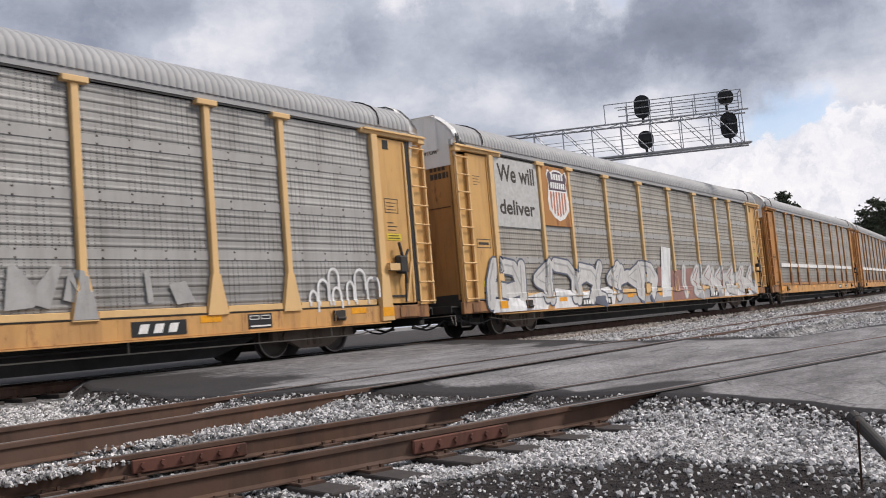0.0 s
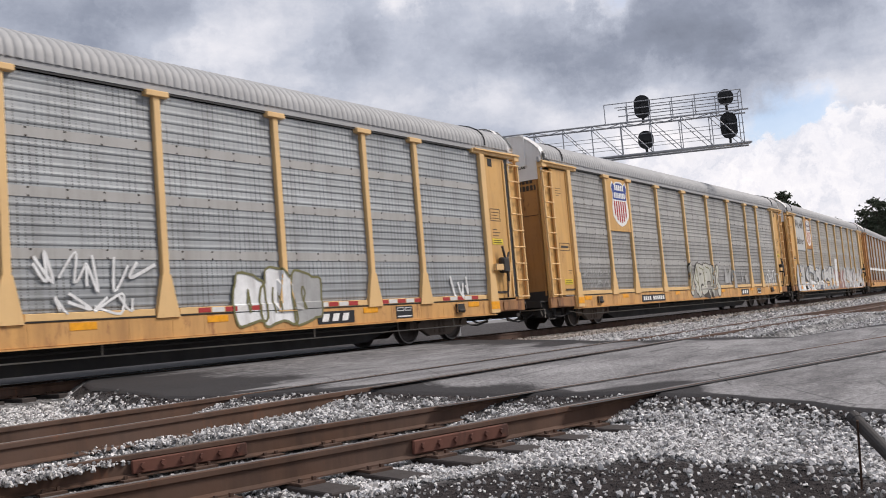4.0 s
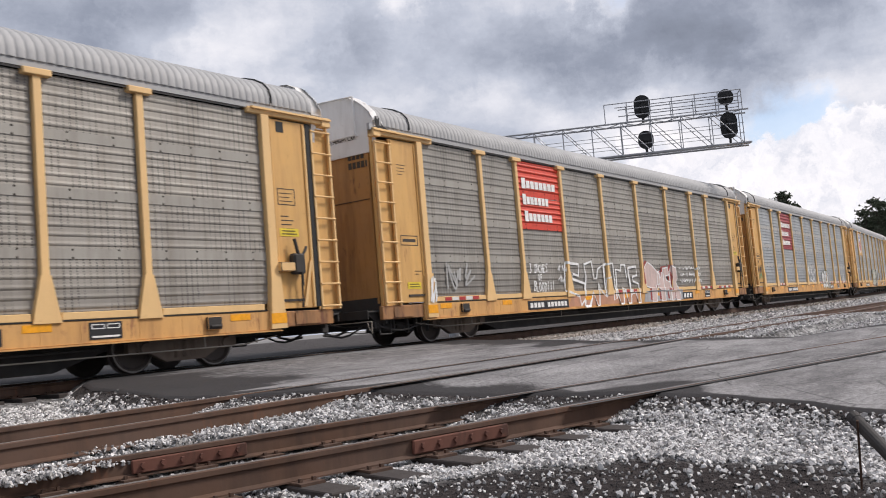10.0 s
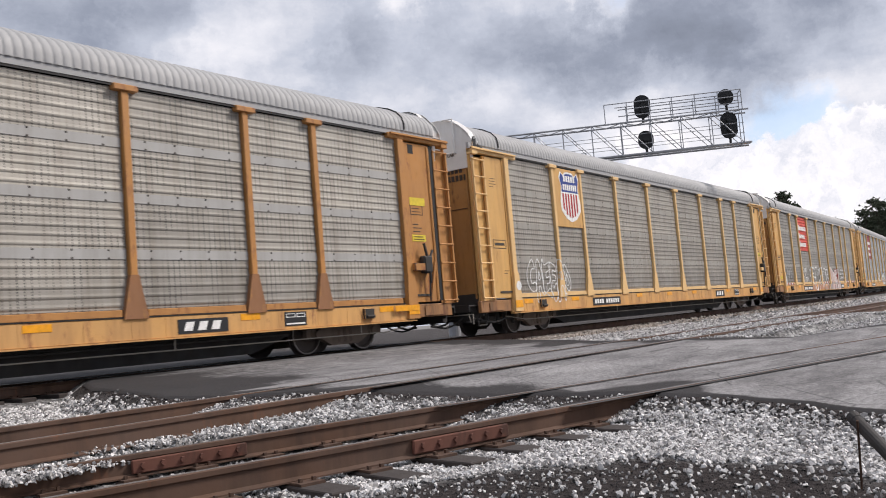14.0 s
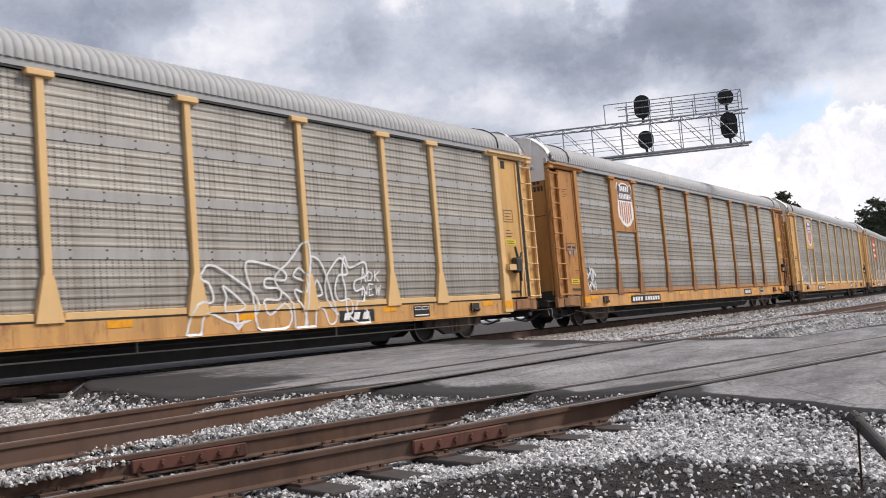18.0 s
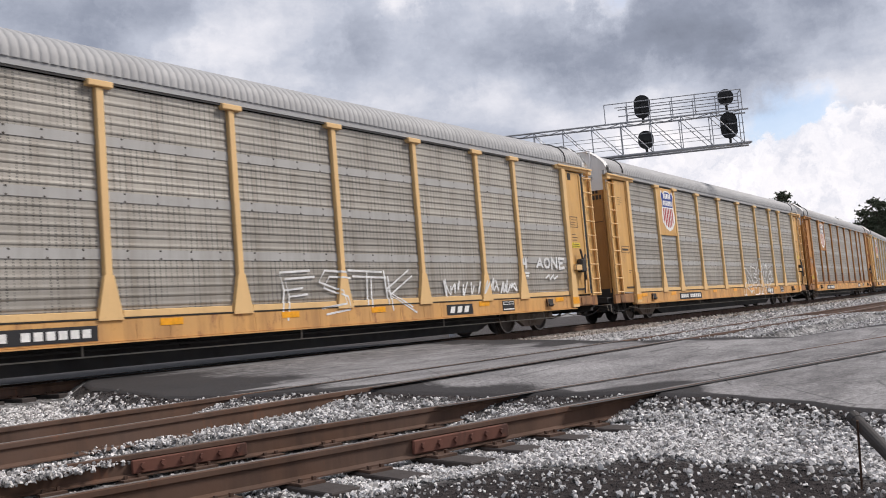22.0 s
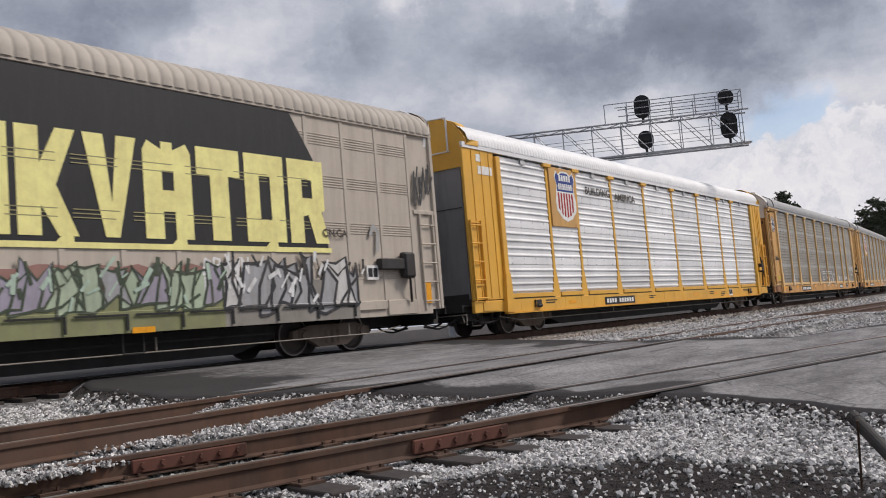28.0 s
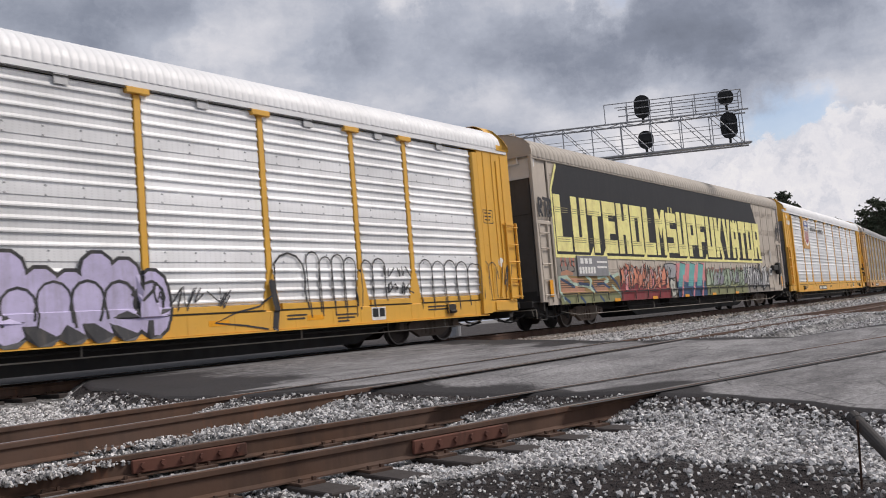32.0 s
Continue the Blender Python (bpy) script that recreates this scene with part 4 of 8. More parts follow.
def car_base(label, look_, wheel_list):
    car = tagged(new("autorack_car"), label, "rail car", group="cars of the freight train")
    body, trim = look_["body"], look_["trim"]
    if look_.get("shallow"):
        shared("underframe", "shallow_underframe", shallow_underframe_mesh, BLACK_STEEL, car)
    else:
        shared("underframe", "underframe", underframe_mesh, BLACK_STEEL, car)
    for e in (0.0, 180.0):
        at = (0, 0, 0)
        shared("coupler", "coupler", coupler_mesh, BLACK_STEEL, car, at, e)
        shared("air_hose", "air_hose", hose_mesh, BLACK_STEEL, car, at, e)
        shared("end_platform", "end_platform", platform_mesh, BLACK_STEEL, car, at, e)
        shared("uncoupling_lever", "lever", lever_mesh, PIPE, car, at, e)
        shared("brake_rigging", "rigging", rigging_mesh, BLACK_STEEL, car, at, e)
        door = shared("end_door", "end_door", end_door_mesh, look_["end"], car, at, e)
        shared("door_seam", "door_seam", lambda bm: box(bm, -13.135, -13.12, 0.9, 0.915, 1.0, 4.5), BLACK_STEEL, door)
        shared("door_seam", "cross_seam", lambda bm: box(bm, -13.135, -13.12, -1.34, 1.34, 3.42, 3.435), BLACK_STEEL, door)
        for y in (-1.25, 1.25):
            shared("hinge_rod", "hinge_rod", lambda bm: rod(bm, (-13.15, 0, 1.0), (-13.15, 0, 4.48), 0.03, 8), look_["end"], door, (0, y, 0))
        shared("buffer_beam", "buffer_beam", lambda bm: box(bm, -13.15, -13.08, -1.4, 1.4, 0.55, 1.14), BLACK_STEEL, car, at, e)
        shared("end_top_sheet", "end_top", end_top_mesh, look_["cap"], car, at, e)
        shared("end_grab_pipe", "grab_pipe", grab_pipe_mesh, WHITE_CAP, car, at, e)
    for e in (0.0, 180.0):
        shared("brake_pipe", "brake_pipe", pipe_mesh, PIPE, car, turn=e)
    for x in (-9.76, 9.76):
        bogie = shared("bogie", "bolster", bolster_mesh, BLACK_STEEL, car, (x, 0, 0))
        for e in (0.0, 180.0):
            shared("side_frame", "side_frame", side_frame_mesh, BOGIE, bogie, turn=e)
        for a in (-0.89, 0.89):
            w = shared("wheelset", "wheelset", wheelset_mesh, [WHEEL, WHEEL_RIM], bogie, (a, 0, 0.425))
            wheel_list.append(w)
    return car


def mirror(build, s):
    """The right-hand end of a side is the left-hand one mirrored."""
    def go(bm):
        build(bm)
        if s > 0:
            bmesh.ops.scale(bm, vec=(-1, 1, 1), verts=bm.verts[:])
            bmesh.ops.reverse_faces(bm, faces=bm.faces[:])
    return go


def lock_mesh(bm):
    box(bm, 11.75, 12.15, -0.20, -0.03, 1.72, 1.90, 1, 0.01)
    box(bm, 12.10, 12.42, -0.22, -0.03, 1.66, 2.08, 0, 0.04)
    rod(bm, (12.25, -0.18, 2.05), (12.18, -0.16, 2.38), 0.035, 8)
    rod(bm, (12.30, -0.18, 1.95), (12.52, -0.14, 2.22), 0.03, 8)
    rod(bm, (12.28, -0.22, 1.70), (12.28, -0.22, 1.42), 0.03, 8)
    rod(bm, (12.36, -0.14, 1.72), (12.36, -0.10, 1.0), 0.022, 6)


def brace_mesh(bm):
    prism(bm, [(12.32, 1.02), (12.40, 1.02), (12.62, 1.95), (12.56, 1.95)], -0.07, -0.03)
    box(bm, 12.62, 12.66, -0.06, -0.03, 1.0, 4.75)


def new_corner_mesh(bm):
    box(bm, -HALF + 0.02, -11.77, -0.05, 0.03, 0.95, 5.05, 0, 0.012)


def short_rail_mesh(bm):
    box(bm, -0.025, 0.025, -0.04, 0.03, 0.93, 3.05, 0, 0.006)


def autorack(label, look_, wheel_list):
    """A bi-level autorack: galvanised screens between yellow posts on a flat car."""
    car = car_base(label, look_, wheel_list)
    body, trim, panel, roof = look_["body"], look_["trim"], look_["panel"], look_["roof"]
    fresh = look_.get("fresh", False)
    shared("roof", "roof_fresh" if fresh else "roof", roof_mesh(0.165, 0.012 if fresh else 0.026, -HALF + 0.3, HALF - 0.3), roof, car)
    for e in (0.0, 180.0):
        n = 0.62 if fresh else 0.32
        shared("roof_end_cap", ("roof_end", n), roof_end_mesh(n), look_["cap"], car, ((0.24 if fresh else 0.14) if e else 0.0, 0, 0), turn=e)
        if not fresh:
            shared("roof_seam", "roof_seam", roof_seam_mesh, DARK_GAP, car, turn=e, label="dark seam strap over the roof")
            shared("torn_corner", "torn_corner", torn_corner_mesh, [DARK_GAP, WHITE_CAP], car, turn=e, label="open gap and bent sheet at the roof corner")
    ends = {-1: -FRAME - 0.2, 1: FRAME + 0.2} if fresh else FRAME_AT
    edges = (ends[-1],) + POSTS + (ends[1],)
    for turn in (0.0, 180.0):
        at = lambda x, y=-1.47, z=0.0: place((x, y, z), turn)
        shared("top_chord", "chord", chord_mesh, [roof, DARK_GAP], car, at(0, -1.48), turn)
        shared("side_sill", "sill", sill_mesh, look_["sill"], car, at(0, -1.43), turn)
        for i, (a, b) in enumerate(zip(edges, edges[1:])):
            a, b = a + (0.125 if i == 0 else 0.093), b - (0.125 if i == len(edges) - 2 else 0.093)
            w = round(b - a, 3)
            if fresh:
                shared("side_screen", ("fresh_screen", w), corrugated(w, 1.10, 4.93, (4.10, 3.14, 2.10), 0.168, 0.03, 0.19, True), [panel, STEEL_RIVET, panel], car, at((a + b) / 2, -1.44), turn)
            else:
                shared("side_screen", ("screen", w), corrugated(w, 1.10, 4.925, (4.045, 3.095, 2.12), 0.148, 0.0125, 0.172), [panel, STENCIL, look_.get("lap", BAND)], car, at((a + b) / 2, -1.44), turn)
            if fresh:
                shared("eave_tab", "eave_tab", lambda bm: box(bm, -0.13, 0.13, -0.02, 0.0, 4.80, 5.0, 0, 0.006), GREY_TAB, car, at((a + b) / 2, -1.475), turn)
            strip = shared("lower_strip", ("strip", w), lambda bm: box(bm, -w / 2 + 0.16, w / 2 - 0.16, -0.05, 0.03, 0.97, 1.09, 0, 0.008), trim, car, at((a + b) / 2, -1.45), turn)
            # black strip that stands for the shade below the lower strip
            if turn == 0:
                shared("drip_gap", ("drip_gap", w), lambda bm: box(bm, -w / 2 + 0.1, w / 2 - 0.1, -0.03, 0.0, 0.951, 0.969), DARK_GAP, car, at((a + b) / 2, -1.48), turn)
            if turn == 0 and i in look_.get("reflectors", ()):
                for k in range(5):
                    x = -0.62 + 0.31 * k + look_.get("shift", 0.0)
                    shared("reflector", "reflector", lambda bm: box(bm, -0.14, 0.14, -0.056, -0.051, 0.985, 1.075), (RED_BAND, WHITE_BAND)[k % 2], strip, (x, 0, 0))
        for x in POSTS:
            shared("post", "post", post_mesh, [trim, look_.get("foot", trim)], car, at(x, -1.41 if fresh else -1.47), turn)
            shared("post_cap", "post_cap", cap_mesh, trim, car, at(x, -1.43 if fresh else -1.47), turn)
        for s in (-1, 1):
            shared("door_frame_post", "frame_post", frame_post_mesh, trim, car, at(ends[s]), turn)
            shared("orange_reflector", "patch", patch_mesh, trim if fresh else ORANGE, car, at(ends[s]), turn)
            shared("end_sill", ("end_sill", s), mirror(end_sill_mesh, s), look_["sill"] if fresh else END_SILL, car, at(0, -1.41), turn)
            if fresh:
                panel_ = shared("corner_panel", ("new_corner", s), mirror(new_corner_mesh, s), body, car, at(0.1 if s > 0 else 0, -1.42), turn)
                for x in (12.9, 12.45, 12.05):
                    shared("corner_rib", "corner_rib", lambda bm: box(bm, -0.012, 0.012, -0.068, -0.05, 1.0, 4.95), body, panel_, (s * x, 0, 0))
                for z in (1.35, 3.0):
                    shared("grab_bar", "grab_bar", lambda bm: box(bm, -0.265, 0.265, -0.085, -0.05, -0.02, 0.02), body, panel_, (s * 13.015, 0, z))
                lad = shared("ladder", "short_rail", short_rail_mesh, trim, car, at(s * 13.26 + (0.2 if s > 0 else 0), -1.50), turn)
                shared("ladder_rail", "short_rail", short_rail_mesh, trim, lad, (-s * 0.5, 0, 0))
                for i in range(5):
                    shared("rung", "rung", rung_mesh, trim, lad, (-s * 0.25, -0.035, 1.0 + 0.48 * i))
                continue
            far = 1 if s > 0 else 0           # the leading end stands out further
            panel_ = shared("corner_panel", ("corner", s), mirror(corner_mesh, s), body, car, at(0.17 * far, -1.44), turn)
            for x in (12.57, 11.67):
                shared("door_edge", "door_edge", lambda bm: box(bm, -0.025, 0.025, -0.054, -0.03, 1.0, 4.8), body, panel_, (s * x, 0, 0))
            shared("door_batten", "door_batten", lambda bm: box(bm, -0.3, 0.3, -0.05, -0.03, 1.12, 1.17), STENCIL, panel_, (s * 12.0, 0, 0))
            shared("corner_back", ("back", s), mirror(corner_back_mesh, s), body, car, at(0.35 * far, -1.39), turn)
            shared("header", ("header", s), mirror(lambda bm: (header_mesh(bm), bmesh.ops.translate(bm, vec=(-HALF, 0, 0), verts=bm.verts[:])), s), trim, car, at(0.26 * far, -1.43), turn)
            lad = shared("ladder", "ladder_rail", ladder_rail_mesh, trim, car, at(s * 13.15 + 0.35 * far, -1.47), turn)
            shared("ladder_rail", "ladder_rail", ladder_rail_mesh, trim, lad, (-s * 0.52, 0, 0))
            for i in range(9):
                shared("rung", "rung", rung_mesh, trim, lad, (-s * 0.26, -0.035, 1.0 + 0.463 * i))
        for x in (-10.1, 10.1):
            shared("jacking_bracket", "bracket", bracket_mesh, [look_["sill"], BLACK_STEEL], car, at(x, -1.43), turn)
        if not look_.get("bare"):
            shared("door_lock", "lock", lock_mesh, [BLACK_STEEL, trim], car, at(0, -1.44), turn)
        shared("door_brace", "brace", brace_mesh, trim, car, at(0.12, -1.44), turn)
        if not fresh:
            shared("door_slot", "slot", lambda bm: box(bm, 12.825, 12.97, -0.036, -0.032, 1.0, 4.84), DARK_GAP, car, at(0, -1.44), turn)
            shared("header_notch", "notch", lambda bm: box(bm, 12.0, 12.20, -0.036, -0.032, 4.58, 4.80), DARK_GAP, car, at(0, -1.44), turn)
    return car


def wall_panel_mesh(width):
    """A flat sheet with rows of pressed slits."""
    def build(bm):
        prof = [(1.0, -0.02)]
        for z in (1.55, 2.55, 3.55, 4.45):
            for k in range(5):
                q = z + 0.055 * k
                prof += [(q, -0.02), (q + 0.003, -0.032), (q + 0.018, -0.032), (q + 0.021, -0.02)]
        prof.append((5.06, -0.02))
        rows = [[bm.verts.new((x, y, z)) for x in (-width / 2, width / 2)] for z, y in prof]
        back = [[bm.verts.new((x, 0.02, z)) for x in (-width / 2, width / 2)] for z in (1.0, 5.06)]
        for p, q in zip(rows, rows[1:]):
            bm.faces.new((p[0], p[1], q[1], q[0]))
        bm.faces.new((back[0][1], back[0][0], back[1][0], back[1][1]))
        bm.faces.new((rows[0][1], rows[0][0], back[0][0], back[0][1]))
        bm.faces.new((rows[-1][0], rows[-1][1], back[1][1], back[1][0]))
    return build


def box_rack(label, look_, wheel_list):
    """An autorack with flat pressed panels between close ribs and a notched sill."""
    car = car_base(label, look_, wheel_list)
    body, roof = look_["body"], look_["roof"]
    shared("roof", "roof_broad", roof_mesh(0.27, 0.035, -HALF + 0.1, HALF - 0.1), roof, car)
    for e in (0.0, 180.0):
        shared("roof_end_cap", "rack_roof_end", roof_end_mesh(0.14, True), roof, car, (0.12 if e else -0.12, 0, 0), turn=e)
    step = 1.12
    for turn in (0.0, 180.0):
        at = lambda x, y=-1.47, z=0.0: place((x, y, z), turn)
        shared("top_chord", "plain_chord", lambda bm: box(bm, -HALF + 0.02, HALF - 0.02, -0.04, 0.06, 5.04, 5.14, 0, 0.01), body, car, at(0, -1.47), turn)
        shared("side_sill", "plain_sill", lambda bm: box(bm, -12.9, 12.9, -0.02, 0.03, 0.70, 1.02), look_["sill"], car, at(0, -1.44), turn)
        for i in range(22):
            x = -12.32 + step * (i + 0.5)
            shared("wall_panel", "wall_panel", wall_panel_mesh(step - 0.1), body, car, at(x, -1.45), turn)
            low = 0.72 if i % 2 else 0.86
            shared("sill_step", ("sill_step", low), lambda bm: box(bm, -step / 2 + 0.02, step / 2 - 0.02, -0.06, 0.02, low, 1.06, 0, 0.01), body, car, at(x, -1.45), turn)
        for i in range(23):
            shared("rib", "wall_rib", lambda bm: box(bm, -0.055, 0.055, -0.032, 0.02, 0.90, 5.05, 0, 0.006), body, car, at(-12.32 + step * i, -1.455), turn)
        for s in (-1, 1):
            shared("corner_post", ("rack_corner", s), mirror(lambda bm: (box(bm, -13.3, -12.42, -0.01, 0.03, 0.8, 5.05), box(bm, -13.32, -13.2, -0.07, 0.04, 0.8, 5.08, 0, 0.012), box(bm, -13.2, -12.42, -0.06, 0.0, 3.1, 3.2, 0, 0.01)), s), body, car, at(0, -1.43), turn)
            lad = shared("ladder", "rack_rail", lambda bm: box(bm, -0.03, 0.03, -0.03, 0.03, 0.8, 3.1, 0, 0.006), body, car, at(s * 13.14, -1.47), turn)
            shared("ladder_rail", "rack_rail", None, body, lad, (-s * 0.5, 0, 0))
            for i in range(5):
                shared("rung", "rung", rung_mesh, body, lad, (-s * 0.25, -0.03, 1.0 + 0.46 * i))
        for x in (12.74, -12.74):
            shared("orange_reflector", "tall_reflector", lambda bm: box(bm, -0.1, 0.1, -0.006, 0.0, 0.95, 1.45), ORANGE, car, at(x, -1.5), turn)
        shared("door_latch", "rack_latch", lambda bm: (box(bm, 10.9, 11.9, -0.22, -0.05, 1.75, 2.0, 0, 0.02), box(bm, 11.7, 12.1, -0.26, -0.05, 1.55, 2.15, 0, 0.05), rod(bm, (11.9, -0.2, 1.6), (12.0, -0.12, 1.0), 0.03, 8)), BLACK_STEEL, car, at(0, -1.44), turn)
        shared("stirrup", "stirrup", lambda bm: (rod(bm, (-0.2, 0, 0.72), (-0.2, 0, 0.35), 0.02, 6), rod(bm, (0.2, 0, 0.72), (0.2, 0, 0.35), 0.02, 6), rod(bm, (-0.2, 0, 0.35), (0.2, 0, 0.35), 0.02, 6)), BLACK_STEEL, car, at(4.6, -1.44), turn)
    return car


# ---- lettering, emblems and graffiti on the cars ----
def spray(name, c, rough=0.6, wear=1.0):
    """Sprayed paint: uneven, streaked by rain and worn back in spots."""
    m, nt, b = material(name, rough)
    v = coords(nt)
    col = blend(nt, ramp(nt, grain(nt, v, 2.3, 6.0, 0.7), [(0.3, 0.0), (0.7, 1.0)]), tuple(0.8 * k for k in c), tuple(min(1.12 * k, 1) for k in c))
    col = blend(nt, ramp(nt, grain(nt, coords(nt, (4.0, 4.0, 0.5)), 1.5, 6.0, 0.7), [(0.48, 0.0), (0.75, 0.45 * wear)]), col, (0.17, 0.145, 0.115))
    col = blend(nt, ramp(nt, grain(nt, v, 17.0, 4.0, 0.7), [(0.60, 0.0), (0.72, 0.35 * wear)]), col, (0.20, 0.17, 0.14))
    nt.links.new(col, b.inputs["Base Color"])
    return m


W_SPRAY, K_SPRAY = spray("white_spray", (0.80, 0.80, 0.79)), spray("black_spray", (0.03, 0.03, 0.034))
GREY_SPRAY, R_SPRAY = spray("faded_grey_spray", (0.40, 0.40, 0.39)), spray("red_spray", (0.33, 0.05, 0.04))
PURPLE, LEMON = spray("lilac_spray", (0.56, 0.50, 0.72)), spray("lemon_spray", (0.95, 0.84, 0.33), 0.6, 0.3)
TEAL, PINK = spray("teal_spray", (0.16, 0.46, 0.44)), spray("pink_spray", (0.72, 0.26, 0.27))
GREEN, MOSS = spray("green_spray", (0.16, 0.36, 0.18)), spray("moss_spray", (0.17, 0.16, 0.06))
BRICK_RED, NAVY = spray("rust_red_spray", (0.52, 0.17, 0.11)), spray("navy_spray", (0.03, 0.07, 0.16))
SALMON_BROWN = spray("salmon_brown_spray", (0.50, 0.25, 0.15))
MINT, STEEL_TEAL = spray("mint_spray", (0.45, 0.58, 0.47)), spray("deep_teal_spray", (0.09, 0.27, 0.30))
SLIT = spray("worn_slit", (0.34, 0.30, 0.14))
WASHED = spray("washed_out_spray", (0.405, 0.40, 0.385))
PALE_SPRAY, SLATE = spray("dulled_white_spray", (0.62, 0.61, 0.585)), spray("slate_blue_spray", (0.10, 0.115, 0.16))
PURPLE_GREY, DARK_GREEN = spray("purple_grey_spray", (0.36, 0.33, 0.40)), spray("dark_green_spray", (0.05, 0.07, 0.04))
BLACK_FIELD = spray("black_field_paint", (0.014, 0.014, 0.016), 0.6, 0.15)
ROSE = spray("faded_rose_spray", (0.62, 0.47, 0.43))
CHALK = spray("chalky_spray", (0.56, 0.55, 0.48))
DULL_RED, PANEL_GREY = spray("dull_red_spray", (0.33, 0.17, 0.14)), spray("bare_panel_grey", (0.27, 0.25, 0.22))
SALMON, DEEP_RED = spray("salmon_spray", (0.72, 0.26, 0.16)), spray("deep_red_spray", (0.24, 0.03, 0.035))
SAGE, OLIVE = spray("sage_spray", (0.42, 0.50, 0.36)), spray("olive_spray", (0.24, 0.25, 0.12))
SILVER, OCHRE = spray("silver_spray", (0.38, 0.38, 0.39)), spray("ochre_spray", (0.30, 0.19, 0.06))
BLUE, RED, CREAM = plain("emblem_blue", (0.03, 0.06, 0.25)), plain("emblem_red", (0.38, 0.03, 0.03)), plain("emblem_white", (0.78, 0.77, 0.74))
RED_SHEET, RED_BRIGHT = plain("dark_red_sheet", (0.30, 0.035, 0.04), 0.5), plain("bright_red_sheet", (0.60, 0.055, 0.025), 0.5)
FADED_BLUE, FADED_RED = plain("faded_blue", (0.10, 0.07, 0.09)), plain("faded_red", (0.50, 0.20, 0.12))
PLATE = plain("black_plate", (0.015, 0.015, 0.016), 0.5)
PALE = plain("pale_patch", (0.50, 0.50, 0.48), 0.6)


def side_y(x, z, kind):
    """The outermost face of a car's side, where paint lies."""
    if kind == "rack":
        k = abs((x + 12.32 + 0.56) % 1.12 - 0.56)
        return -1.516 if z < 1.06 else -1.4905
    wide = 0.082 if z > 1.68 else 0.085 + (1.68 - z) * 0.21
    if z > 0.94:
        for p in POSTS:
            if abs(x - p) < wide:
                return -1.536
        if abs(abs(x) - FRAME) < 0.125 + max(1.66 - z, 0) * 0.07:
            return -1.568
    elif abs(abs(x) - FRAME) < 0.21:
        return -1.568
    if z < 1.10:
        return -1.504 if z > 0.575 else -1.545
    return -1.50 if abs(x) > FRAME else -1.476


def drape(bm, kind, coat=0.0):
    """Lays flat paint on the side: cuts it at the posts and sets every corner on the face below it."""
    bmesh.ops.triangulate(bm, faces=bm.faces[:])
    lo, hi = min(v.co.x for v in bm.verts), max(v.co.x for v in bm.verts)
    if kind == "rack":
        cuts = [-12.32 + 1.12 * i + d for i in range(23) for d in (-0.075, -0.061, 0.061, 0.075)]
    else:
        cuts = [p + d for p in POSTS for d in (-0.22, -0.12, -0.1, -0.081, 0.081, 0.1, 0.12, 0.22)]
        cuts += [p + d for p in (-FRAME, FRAME) for d in (-0.2, -0.13, 0.13, 0.2)]
    flat_cuts = (1.06, 1.075) if kind == "rack" else (0.94, 0.96, 1.095, 1.11, 1.4, 1.69)
    for x in cuts:
        if lo < x < hi:
            bmesh.ops.bisect_plane(bm, geom=bm.verts[:] + bm.edges[:] + bm.faces[:], plane_co=(x, 0, 0), plane_no=(1, 0, 0))
    for z in flat_cuts:
        bmesh.ops.bisect_plane(bm, geom=bm.verts[:] + bm.edges[:] + bm.faces[:], plane_co=(0, 0, z), plane_no=(0, 0, 1))
    for v in bm.verts:
        layer = v.link_faces[0].material_index if v.link_faces else 0
        v.co.y += side_y(v.co.x, v.co.z, kind) - 0.004 * layer - coat


def poly(bm, pts, mat=0):
    # every stroke a hair over the one before
    y = -0.00012 * (len(bm.faces) % 30)
    f = bm.faces.new([bm.verts.new((x, y, z)) for x, z in pts])
    f.normal_update()
    if f.normal.y > 0:
        f.normal_flip()
    f.material_index = mat


def ribbon(bm, pts, width, mat=0, closed=False):
    """A sprayed line of even width."""
    pts = [Vector(p) for p in pts]
    if closed:
        pts.append(pts[0])
    n = len(pts)
    sides = []
    for i, p in enumerate(pts):
        d = (pts[min(i + 1, n - 1)] - pts[max(i - 1, 0)])
        d = d.normalized() if d.length > 1e-6 else Vector((1, 0))
        w = Vector((-d.y, d.x)) * width / 2
        sides.append((p + w, p - w))
    for (a, b), (c, d) in zip(sides, sides[1:]):
        poly(bm, [tuple(a), tuple(b), tuple(d), tuple(c)], mat)


def scribble(bm, x0, x1, z0, z1, loops, width, seed, mat=0, lean=0.12):
    """Sprayed scrawl that cannot be read: a row of quick bent strokes."""
    rng = random.Random(seed)
    w = (x1 - x0) / loops
    tall = z1 - z0
    for i in range(loops):
        cx = x0 + i * w
        pts = [Vector((cx + w * rng.uniform(-0.1, 1.15), z0 + tall * k)) for k in (rng.uniform(0.6, 1.1), rng.uniform(-0.1, 0.4), rng.uniform(0.5, 1.0), rng.uniform(-0.05, 0.5), rng.uniform(0.3, 1.0))[:rng.randint(3, 5)]]
        line = []
        for k in range(len(pts) - 1):
            a, b, c, d = pts[max(k - 1, 0)], pts[k], pts[k + 1], pts[min(k + 2, len(pts) - 1)]
            for n in range(5):
                t = n / 5
                line.append(0.5 * ((2 * b) + (c - a) * t + (2 * a - 5 * b + 4 * c - d) * t * t + (3 * b - a - 3 * c + d) * t ** 3))
        line.append(pts[-1])
        ribbon(bm, [(p.x + lean * (p.y - z0), p.y) for p in line], width * rng.uniform(0.8, 1.2), mat)


